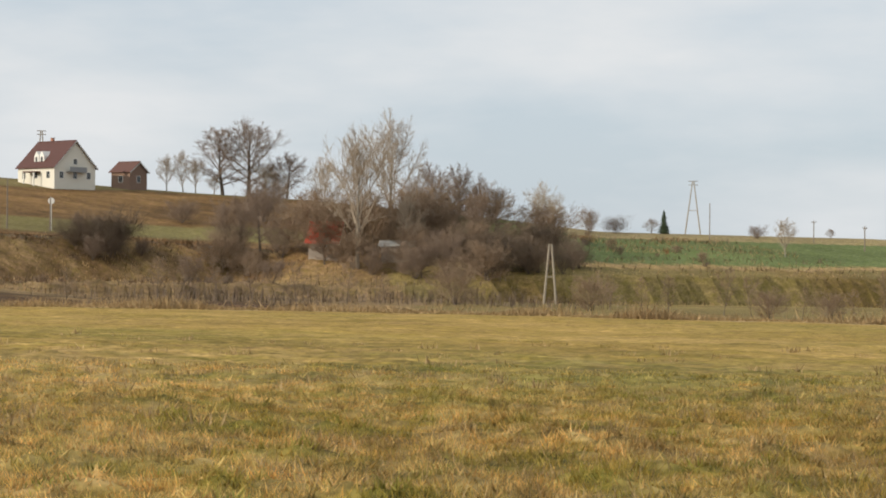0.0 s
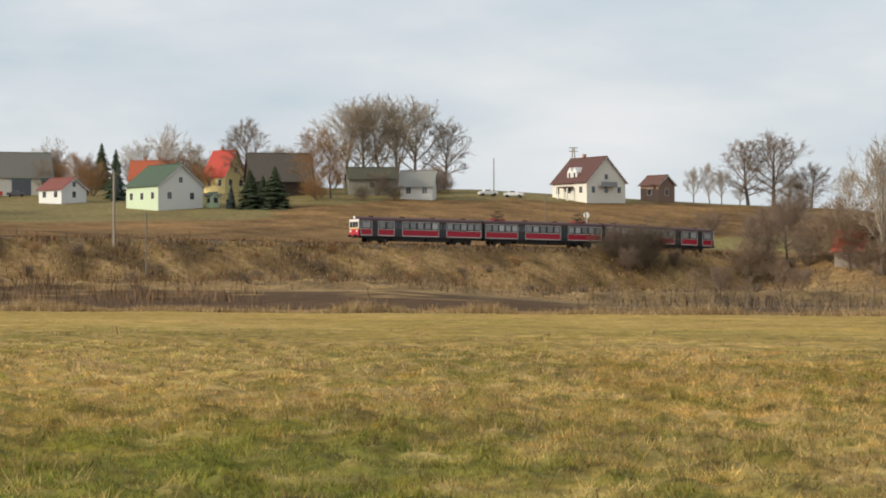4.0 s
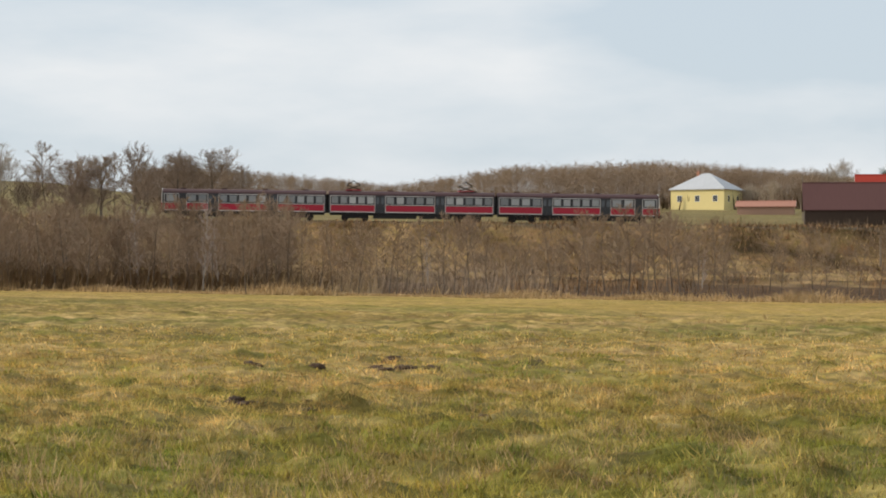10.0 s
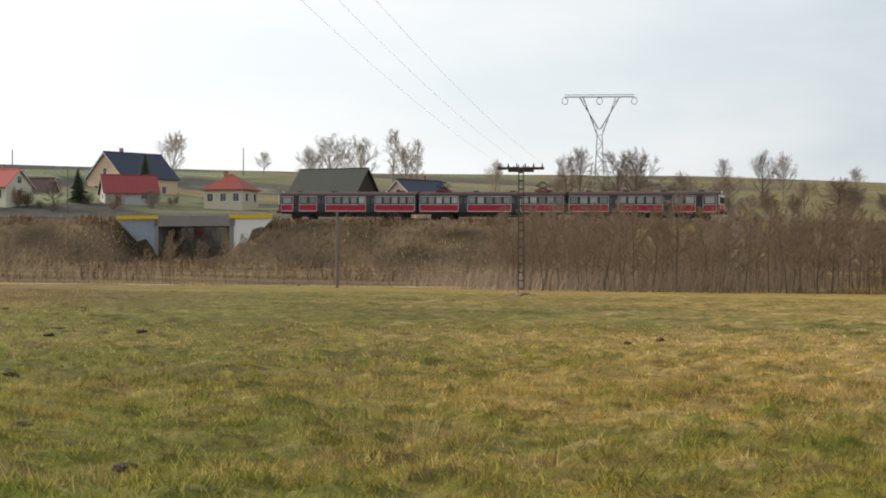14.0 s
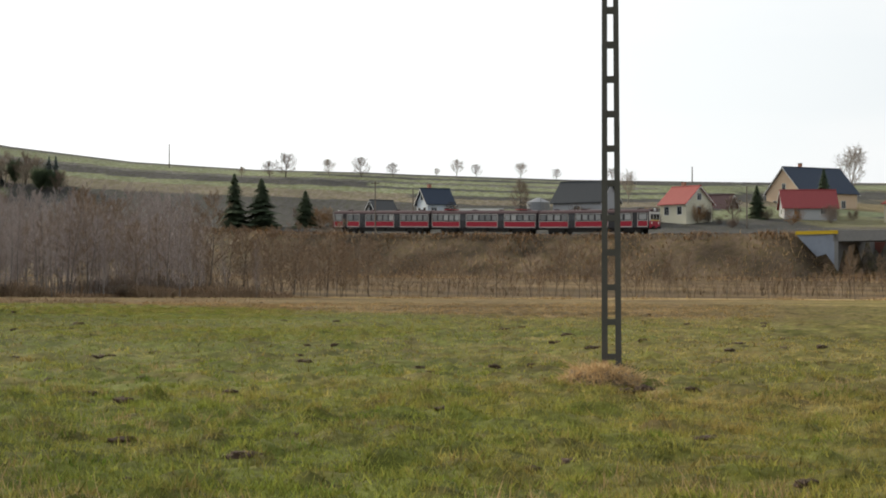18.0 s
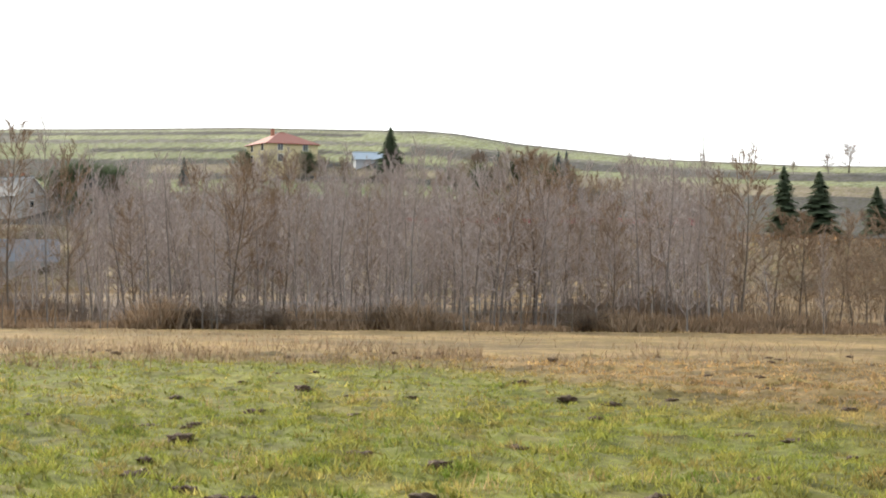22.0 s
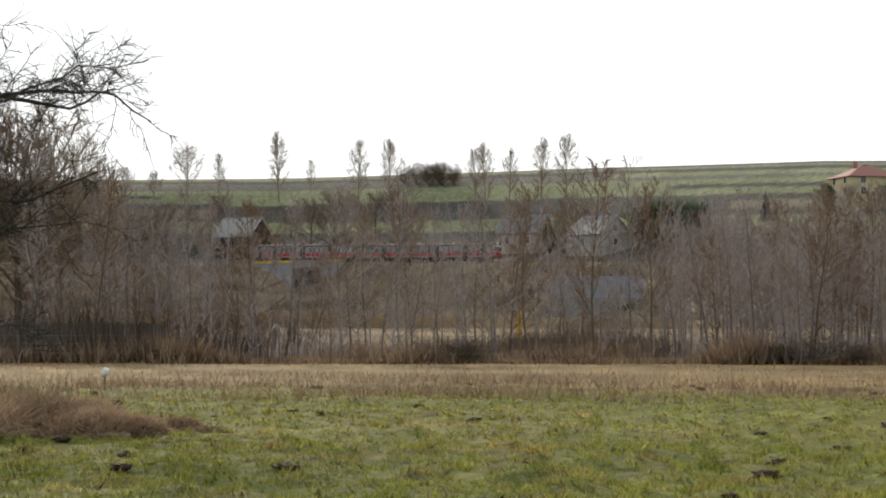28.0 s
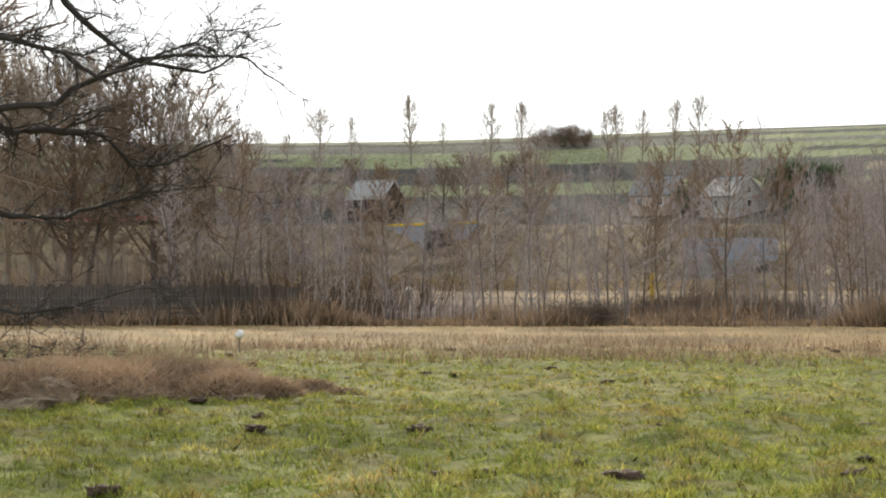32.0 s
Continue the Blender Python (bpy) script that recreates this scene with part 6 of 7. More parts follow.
    # brush on and before the embankment
    for eye, a0, a1, d0, d1, n, h, mat, seed in (
            (HOME, -64, -38, 178, 262, 11000, 2.6, TWIG_THICKET, 41), (HOME, -39, -18, 190, 285, 17000, 1.7, TWIG_RUST, 42), (HOME, -40, -8, 255, 318, 22000, 1.6, TWIG_BRUSH, 48), (HOME, -40, -8, 262, 318, 9000, 1.2, TWIG_RUST, 51), (HOME, -64, -40, 186, 250, 6000, 3.6, TWIG_THICKET, 49), (HOME, -90, -64, 222, 330, 20000, 1.8, TWIG_THICKET, 43),
            (AWAY, -104, -86, 126, 180, 8000, 2.0, TWIG_ALDER, 44), (AWAY, -122, -103, 126, 170, 8000, 2.0, TWIG_ALDER, 50), (AWAY, -125, -115, 119, 190, 8000, 4.0, TWIG_BROWN, 46), (HOME, -9, 3.5, 225, 330, 9000, 2.2, TWIG_BROWN, 47)):
        p = ring(eye, a0, a1, d0, d1, n, seed)
        edge = rs.normal(0, 1, (len(p), 2)) * 3.5
        p = p + edge
        if seed in (48, 51, 43, 45, 42, 47):
            p = p[vnoise(p[:, 0], p[:, 1], 0.16, seed) > rs.uniform(-0.4, 0.6, len(p))]
        k = np.clip(0.6 + 0.6 * vnoise(p[:, 0], p[:, 1], 0.2, seed), 0.15, 1.3)
        m = len(p)
        blades("brushwood", p, height(p[:, 0], p[:, 1]), h * k * rs.uniform(0.5, 1.2, m), rs.uniform(0.03, 0.07, m), 0.45, mat, "dense bare brown brushwood", seed, 1, "brushwood")
    # dry grass on the bank by the railway
    q = rs.uniform(-330, 330, 26000)
    c = 4 + 20 * rs.uniform(0, 1, 26000) ** 1.3
    x = N_DIR[0] * (294 - c) + T_DIR[0] * q
    y = N_DIR[1] * (294 - c) + T_DIR[1] * q
    k = np.clip(0.5 + 0.7 * vnoise(x, y, 0.3, 55), 0.2, 1.5)
    blades("bank_grass", np.stack([x, y], 1), height(x, y), 0.9 * k * rs.uniform(0.5, 1.2, len(x)), rs.uniform(0.06, 0.14, len(x)), 0.6, TWIG_RUST, "brown dead grass on the railway bank", 56, 0)
    q = rs.uniform(-330, 330, 30000)
    c = 4 + 30 * rs.uniform(0, 1, 30000)
    x = N_DIR[0] * (294 - c) + T_DIR[0] * q
    y = N_DIR[1] * (294 - c) + T_DIR[1] * q
    keep = vnoise(x, y, 0.28, 57) > rs.uniform(-0.4, 0.5, len(x))
    x, y = x[keep], y[keep]
    blades("bank_grass", np.stack([x, y], 1), height(x, y), 0.7 * rs.uniform(0.5, 1.2, len(x)), rs.uniform(0.06, 0.14, len(x)), 0.9, STRAW, "pale dry grass tufts on the railway bank", 58, 0)
    q = rs.uniform(-330, 300, 22000)
    c = rs.uniform(3.4, 6.2, 22000)
    x = N_DIR[0] * (294 - c) + T_DIR[0] * q
    y = N_DIR[1] * (294 - c) + T_DIR[1] * q
    h = 0.75 * np.clip(0.6 + 0.6 * vnoise(x, y, 0.4, 59), 0.2, 1.4) * rs.uniform(0.6, 1.2, len(x))
    blades("bank_grass", np.stack([x, y], 1), height(x, y), h, rs.uniform(0.06, 0.12, len(x)), 0.7, TWIG_RUST, "brown dead grass beside the rails", 60, 0)
    for mat, n, hh, label, seed in ((TWIG_BRUSH, 26000, 0.8, "dark dead stalks on the railway bank", 62), (STRAW, 16000, 0.55, "pale dry grass on the ledges of the railway bank", 63)):
        q, c = rs.uniform(-330, 60, n), 6 + 62 * rs.uniform(0, 1, n)
        ledge = np.sin(c * 0.6 + (0 if mat is STRAW else 2.5)) + 0.8 * vnoise(q, c * 3, 0.25, seed)
        q, c = q[ledge > 0.3], c[ledge > 0.3]
        x, y = N_DIR[0] * (294 - c) + T_DIR[0] * q, N_DIR[1] * (294 - c) + T_DIR[1] * q
        blades("bank_grass", np.stack([x, y], 1), height(x, y), hh * rs.uniform(0.4, 1.3, len(x)), rs.uniform(0.06, 0.15, len(x)), 0.8, mat, label, seed, 0)
    # far woods on the hill
    rng = np.random.RandomState(61)
    vs, fs, n0 = [], [], 0
    for proto, share in (("oak0", 420), ("ash1", 380), ("poplar1", 150)):
        me1, me2, _, _, top = PROTOS[proto]
        for me in (me1, me2):
            co = np.empty(len(me.vertices) * 3)
            me.vertices.foreach_get("co", co)
            co = co.reshape(-1, 3)
            if me is me2:
                tri = np.array([p.vertices[:] for p in me.polygons if len(p.vertices) == 3])
                tri = tri[::9]
                co2, f2 = co[tri.ravel()], np.arange(tri.size).reshape(-1, 3)
                w = co2.reshape(-1, 3, 3)
                mid = (w[:, 0] + w[:, 1]) / 2
                w[:, 0], w[:, 1] = mid + (w[:, 0] - mid) * 7, mid + (w[:, 1] - mid) * 7
                co2 = w.reshape(-1, 3)
            else:
                continue
            for i in range(share):
                az, d = np.radians(rng.uniform(-47.5, -29.5)), rng.uniform(560, 720)
                x, y = np.sin(az) * d, np.cos(az) * d
                want = d * math.tan(radians(np.interp(np.degrees(az), [-47.5, -46, -42.9, -41.6, -38, -34.6, -31.7, -29.5], [2.85, 2.82, 2.56, 2.42, 2.93, 2.99, 2.77, 2.5]))) + 1.6 - float(height(x, y))
                a, s = rng.uniform(0, 6.28), max(want, 5) * (rng.uniform(0.85, 1.06) if i % 3 else rng.uniform(0.35, 0.6)) / top
                ca, sa = math.cos(a) * s, math.sin(a) * s
                pts = np.stack([co2[:, 0] * ca - co2[:, 1] * sa + x, co2[:, 0] * sa + co2[:, 1] * ca + y, co2[:, 2] * s + float(height(x, y))], 1)
                vs.append(pts)
                fs.append(f2 + n0)
                n0 += len(pts)
    p = ring(HOME, -48, -29, 545, 720, 9000, 91)
    blades("undergrowth", p, height(p[:, 0], p[:, 1]), rs.uniform(2, 5.5, 9000), rs.uniform(0.2, 0.5, 9000), 0.25, TWIG_THICKET, "bare trunks and undergrowth of the far wood", 92, 1, "wood")
    tagged(mesh_object("far_woods", np.concatenate(vs), np.concatenate(fs), TWIG_THICKET), "bare brown winter wood on the far hill", "wood", kind="stuff")


def molehills():
    rng = random.Random(8)
    protos = []
    for k in range(4):
        bm = bmesh.new()
        bmesh.ops.create_icosphere(bm, subdivisions=3, radius=1.0)
        for v in bm.verts:
            n = noise.noise(v.co * 2.1 + Vector((k * 7, 0, 0))) * 0.55 + noise.noise(v.co * 7 + Vector((0, k * 5, 0))) * 0.3
            v.co = v.co * (1 + n)
            v.co.z *= 0.42
        me = bpy.data.meshes.new("molehill")
        bm.to_mesh(me)
        bm.free()
        me.materials.append(MOLE)
        me.polygons.foreach_set("use_smooth", [True] * len(me.polygons))
        protos.append(me)

    def put(p, r):
        ob = new("molehill", rng.choice(protos))
        ob.location, ob.scale, ob.rotation_euler = (p.x, p.y, float(surface(p.x, p.y))), (r * rng.uniform(0.5, 0.8), r * rng.uniform(0.5, 0.8), r * rng.uniform(0.5, 0.8)), (0, 0, rng.uniform(0, 6.28))
        tagged(ob, "small mound of dark dug-up soil in grass", "molehill", group="molehills on the meadow")

    for _ in range(65):
        put(at(rng.uniform(-97, -72), 17 + 65 * rng.random() ** 1.4, HOME), rng.uniform(0.12, 0.26))
    for _ in range(70):
        put(at(rng.uniform(-97, -72), rng.uniform(28, 110), HOME), rng.uniform(0.12, 0.26))
    for _ in range(190):
        put(at(rng.uniform(-124, -82), 17 + 50 * rng.random() ** 1.0, AWAY), rng.uniform(0.1, 0.22))
    for _ in range(22):
        put(at(rng.uniform(-46, -37), rng.uniform(24, 42), HOME), rng.uniform(0.12, 0.26))
    for _ in range(20):
        put(at(rng.uniform(-74, -58), rng.uniform(35, 90), HOME), rng.uniform(0.12, 0.22))


def heap(p, rx, ry, h, mat, label, seed, straws=500):
    """A mound of dead grass: a lumpy core with straws standing off it."""
    rng = random.Random(seed)
    ob = empty("grass_heap", p)
    bm = bmesh.new()
    bmesh.ops.create_icosphere(bm, subdivisions=4, radius=1.0)
    for v in bm.verts:
        n = noise.noise(v.co * 1.7 + Vector((seed, 0, 0))) * 0.42 + noise.noise(v.co * 5) * 0.28
        v.co = Vector((v.co.x * rx, v.co.y * ry, v.co.z * h * 0.85)) * (1 + n) * 0.9
    part("mound", bm, HEAP if mat is not GRASS_GREEN else GRASS_GREEN, ob)
    tw = Tubes()
    for _ in range(straws):
        a, k = rng.uniform(0, 6.283), rng.random() ** 0.5 * 1.05
        s = Vector((math.cos(a) * k * rx, math.sin(a) * k * ry, h * math.sqrt(max(0, 1 - k * k)) * 0.95))
        tw.blade(s, s + Vector((rng.gauss(0, 0.2), rng.gauss(0, 0.2), rng.uniform(-0.1, 0.24))) * min(rx, 1.4), 0.012, rng)
    me = bpy.data.meshes.new("straw_cover")
    me.from_pydata(tw.v, [], tw.f)
    me.materials.append(mat if mat is not GRASS_GREEN else STRAW)
    c = new("straw_cover", me)
    c.parent = ob
    tagged(ob, label, "grass heap")


# ---- poles, wires, bridge ----
def lattice_post(p, h, w0, w1, d0, name="concrete_pole", label="tall dark concrete pole with ladder-like openings", arms=()):
    ob = empty(name, p, 0.0)
    ob.rotation_euler = (0, 0, math.atan2(p.x, p.y) * -1)
    for sg in (-1, 1):
        ring0 = [(sg * w0 / 2 - 0.045, -d0 / 2, -0.4), (sg * w0 / 2 + 0.045, -d0 / 2, -0.4), (sg * w0 / 2 + 0.045, d0 / 2, -0.4), (sg * w0 / 2 - 0.045, d0 / 2, -0.4)]
        ring1 = [(sg * w1 / 2 - 0.035, -d0 / 2.4, h), (sg * w1 / 2 + 0.035, -d0 / 2.4, h), (sg * w1 / 2 + 0.035, d0 / 2.4, h), (sg * w1 / 2 - 0.035, d0 / 2.4, h)]
        part("leg", prism(bmesh.new(), ring0, ring1), CONC_DARK, ob)
    z, k = 0.45, 0
    while z < h - 0.2:
        w = w0 + (w1 - w0) * z / h
        part("rung", boxed(-w / 2, w / 2, -d0 / 2.3, d0 / 2.3, z, z + 0.09), CONC_DARK, ob)
        z += 0.51
    for z, half in arms:
        arm = part("crossarm", boxed(-half, half, -0.07, 0.07, z - 0.08, z + 0.08), WOOD_DARK, ob)
        for i in range(6):
            x = -half * 0.92 + 2 * half * 0.92 * i / 5
            part("insulator", rod(bmesh.new(), (x, 0, z + 0.08), (x, 0, z + 0.3), 0.05, 0.035), CONC_DARK, arm)
    return tagged(ob, label, "pole")


def wood_pole(az, el, deg, eye=None, r=0.13, label="grey wooden utility pole", mat=None, arm=0.0, name="utility_pole", d=None):
    eye = eye or HOME
    if d:
        p = at(az, d, eye)
    else:
        p, d = spot(az, el, eye, lo=60)
    h = d * radians(deg)
    ob = empty(name, p, radians(-az))
    part("shaft", rod(bmesh.new(), (0, 0, -0.5), (0, 0, h), r, r * 0.75, 8), mat or WOOD_GREY, ob)
    if arm:
        a = part("crossarm", boxed(-arm, arm, -0.06, 0.06, h - 0.5, h - 0.36), WOOD_GREY, ob)
        for x in (-arm * 0.9, 0, arm * 0.9):
            part("insulator", rod(bmesh.new(), (x, 0, h - 0.36), (x, 0, h - 0.12), 0.06, 0.04), CONC_DARK, a)
    tagged(ob, label, "pole")
    return ob, h


def a_frame(az, el, deg, spread, arm=0.0, mat=None):
    p, d = spot(az, el, HOME, lo=100)
    h, s = d * radians(deg), d * radians(spread) / 2
    ob = empty("utility_pole", p, radians(-az))
    for sg in (-1, 1):
        part("leg", rod(bmesh.new(), (sg * s, 0, -0.4), (sg * 0.15, 0, h), 0.17, 0.12, 8), mat or BARK_PALE, ob)
    part("brace", rod(bmesh.new(), (-s * 0.55, 0, h * 0.45), (s * 0.55, 0, h * 0.45), 0.08), BARK_PALE, ob)
    if arm:
        for z in (h, h * 0.93):
            part("crossarm", boxed(-arm, arm, -0.08, 0.08, z - 0.1, z + 0.06), WOOD_GREY, ob)
    tagged(ob, "pale wooden A-frame utility pole", "pole")


def pylon():
    p = at(-60.36, 420, HOME)
    top = 1.6 + 420 * math.tan(radians(4.68)) - p.z
    ob = empty("power_pylon", p, radians(60.36))
    neck = top * 0.68
    half = 420 * radians(0.46)
    span = 420 * radians(0.87)

    def bar(a, b, r=0.07, name="strut"):
        part(name, rod(bmesh.new(), a, b, r, r, 4), STEEL, ob)
    for sx in (-1, 1):
        for sy in (-1, 1):
            bar((sx * 1.2, sy * 1.0, -1), (sx * 0.45, sy * 0.4, neck), 0.1, "leg")
        for sy in (-0.4, 0.4):
            bar((sx * 0.45, sy, neck), (sx * (half - 0.35), sy * 0.8, top), 0.08, "fork")
            bar((sx * 0.1, sy, neck + 1.0), (sx * (half + 0.35), sy * 0.8, top), 0.08, "fork")
        for k in range(6):
            t0, t1 = k / 6, (k + 1) / 6
            a = Vector((sx * 0.45, 0.4, neck)).lerp(Vector((sx * (half - 0.35), 0.32, top)), t0)
            b = Vector((sx * 0.1, 0.4, neck + 1.0)).lerp(Vector((sx * (half + 0.35), 0.32, top)), t1)
            bar(a, b, 0.04)
    n = 9
    for k in range(n):
        t0, t1 = k / n, (k + 1) / n
        w0, w1 = 1.2 - 0.75 * t0, 1.2 - 0.75 * t1
        sg = 1 if k % 2 else -1
        for y in (-1, 1):
            bar((-sg * w0, y * w0 * 0.85, neck * t0), (sg * w1, y * w1 * 0.85, neck * t1), 0.045)
        bar((-w1, -w1 * 0.85, neck * t1), (w1, -w1 * 0.85, neck * t1), 0.045)
    bar((-span, 0, top), (span, 0, top), 0.1, "crossarm")
    bar((-span, 0, top + 0.4), (span, 0, top + 0.4), 0.06, "crossarm")
    for x in (-span, 0, span):
        bm = bmesh.new()
        for k in range(10):
            a0, a1 = 2 * math.pi * k / 10, 2 * math.pi * (k + 1) / 10
            rod(bm, (x + 0.55 * math.sin(a0), 0, top - 0.75 + 0.65 * math.cos(a0)), (x + 0.55 * math.sin(a1), 0, top - 0.75 + 0.65 * math.cos(a1)), 0.06, 0.06, 4)
        part("insulator_loop", bm, STEEL, ob)
    tagged(ob, "grey steel lattice pylon with forked head", "pylon")


CABLE = material("cable", (0.75, 0.75, 0.76), rough=0.5, grain=0.2)


def wires():
    """Three slack wires from the near concrete pole to the telegraph pole."""
    a0, b0 = at(-77.03, 33.6, HOME), at(-62.33, 140, HOME)
    side = bearing(-77 + 90)
    for k in (-1, 0, 1):
        a, b = a0 + side * (k * 1.1) + Vector((0, 0, 11.8)), b0 + bearing(28) * (k * 1.3) + Vector((0, 0, 8.2))
        tk = Tubes()
        tk.tube([a.lerp(b, i / 24) - Vector((0, 0, 3.2 * (i / 24) * (1 - i / 24))) for i in range(25)], [0.0045] * 25, 4)
        me = bpy.data.meshes.new("power_line")
        me.from_pydata(tk.v, [], tk.f)
        me.materials.append(CABLE)
        tagged(new("power_line", me), "thin sagging overhead power cable", "cable", group="overhead cables")


def railway():
    """Ballast is the ground's; rails and sleepers lie on it."""
    tk = {-0.72: Tubes(), 0.72: Tubes()}
    qs = np.arange(-420, 700, 10.0)
    for off, t in tk.items():
        pts = []
        for q in qs:
            x, y, z, h = track(q)
            pts.append((x - math.sin(h) * off, y + math.cos(h) * off, z - 0.36))
        t.tube(pts, [0.08] * len(pts), 4)
        me = bpy.data.meshes.new("rail")
        me.from_pydata(t.v, [], t.f)
        me.materials.append(material("rail_steel", (0.13, 0.09, 0.07), rough=0.5, metal=0.6, grain=0.3))
        tagged(new("rail", me), "rust-brown steel rail on the embankment", "rail", kind="structure")
    vs, fs, n = [], [], 0
    for q in np.arange(-330, 560, 0.7):
        x, y, z, h = track(q)
        c, s = math.cos(h), math.sin(h)
        for lx, ly, lz in ((-0.12, -1.25, 0), (0.12, -1.25, 0), (0.12, 1.25, 0), (-0.12, 1.25, 0)):
            vs.append((x + c * lx - s * ly, y + s * lx + c * ly, z - 0.42))
        for lx, ly, lz in ((-0.14, -1.27, 0), (0.14, -1.27, 0), (0.14, 1.27, 0), (-0.14, 1.27, 0)):
            vs.append((x + c * lx - s * ly, y + s * lx + c * ly, z - 0.7))
        fs += [(n, n + 1, n + 2, n + 3), (n, n + 4, n + 5, n + 1), (n + 1, n + 5, n + 6, n + 2), (n + 2, n + 6, n + 7, n + 3), (n + 3, n + 7, n + 4, n)]
        n += 8
    tagged(mesh_object("sleepers", vs, fs, CONCRETE), "grey concrete railway sleepers", "sleepers", kind="stuff")


YELLOW_PAINT = material("yellow_paint", (0.75, 0.5, 0.03), grain=0.4, scale=3, second=(0.55, 0.36, 0.03))
GRAFFITI = material("bluish_concrete", (0.34, 0.38, 0.44), grain=0.7, scale=1.2, second=(0.2, 0.22, 0.26), bump=0.1)
BRICK = material("red_brick", (0.2, 0.07, 0.05), grain=0.6, scale=5, second=(0.12, 0.05, 0.04), bump=0.2)


def bridge(q0, q1, span0, span1, low, label, blue):
    """An underpass: two wing walls in the bank, a deck between them, yellow kerb boards."""
    qc = (q0 + q1) / 2
    x, y, z, h = track(qc)
    ob = empty("railway_bridge", (x, y, z), h)
    k = lambda q: q - qc
    face = 6.2
    part("deck", boxed(k(span0) - 0.8, k(span1) + 0.8, -1, face, -1.5, -0.35), CONCRETE, ob)
    part("parapet", boxed(k(q0), k(q1), face - 0.3, face, -0.35, 0.0), CONCRETE, ob)
    for a, b in ((q0, span0), (span1, q1)):
        part("kerb_board", boxed(k(a), k(b), face, face + 0.12, -0.45, 0.05), YELLOW_PAINT, ob, "yellow painted edge board")
    wing0 = [(k(q0), face - 0.1, -0.45), (k(span0), face - 0.1, -0.45), (k(span0), face - 0.1, low), (k(span0) - 0.6, face - 0.1, low)]
    part("wing_wall", prism(bmesh.new(), wing0, [(a, face - 0.7, c) for a, b, c in wing0]), WHITE if not blue else GRAFFITI, ob)
    wing1 = [(k(q1), face - 0.1, -0.45), (k(span1), face - 0.1, -0.45), (k(span1), face - 0.1, low), (k(span1) + 0.6, face - 0.1, low)]
    part("wing_wall", prism(bmesh.new(), wing1, [(a, face - 0.7, c) for a, b, c in wing1]), GRAFFITI, ob, "graffiti-stained grey-blue concrete")
    for s, e in ((span0 - 0.6, span0), (span1, span1 + 0.6)):
        part("abutment", boxed(k(s), k(e), -5, face, low - 1, -0.4), CONCRETE, ob)
    part("passage_wall", boxed(k(span0), k(span1), -5.2, -4.8, low - 1, -0.4), BRICK, ob, "red brick wall beyond the passage")
    for bm_ in ob.children:
        for poly in (bm_.data,):
            b = bmesh.new()
            b.from_mesh(poly)
            bmesh.ops.recalc_face_normals(b, faces=b.faces)
            b.to_mesh(poly)
            b.free()
    tagged(ob, label, "bridge")


def vehicle(az, el, length, colour, label, name="car", van=False, turn=0.0):
    """A parked car or van: body, cabin, four wheels."""
    p, d = spot(az, el, HOME, lo=200)
    ob = empty(name, p, radians(-az + turn))
    h = length / 2
    paint = material("car_paint", colour, rough=0.35, grain=0.2, spec=0.5)
    bm = boxed(-h, h, -0.85, 0.85, 0.35, 1.0 if not van else 1.3)
    bmesh.ops.bevel(bm, geom=bm.edges[:], offset=0.12, segments=2, affect="EDGES")
    part("body", bm, paint, ob)
    x0, x1, top = (-h * 0.55, h * 0.45, 1.45) if not van else (-h * 0.95, h * 0.7, 2.1)
    b0 = 0.98 if not van else 1.25
    bm = bmesh.new()
    prism(bm, [(x0, -0.8, b0), (x1, -0.8, b0), (x1, 0.8, b0), (x0, 0.8, b0)], [(x0 + 0.25, -0.66, top), (x1 - 0.5, -0.66, top), (x1 - 0.5, 0.66, top), (x0 + 0.25, 0.66, top)])
    bmesh.ops.recalc_face_normals(bm, faces=bm.faces)
    cab = part("cabin", bm, paint, ob)
    for s in (-1, 1):
        part("side_window", boxed(x0 + 0.4, x1 - 0.6, s * 0.74 - 0.03, s * 0.74 + 0.03, b0 + 0.08, top - 0.1), GLASS, cab)
        for x in (-h * 0.62, h * 0.62):
            part("wheel", rod(bmesh.new(), (x, s * 0.72, 0.32), (x, s * 0.9, 0.32), 0.32, 0.32, 14), T_UNDER, ob)
    tagged(ob, label, "car" if not van else "van")


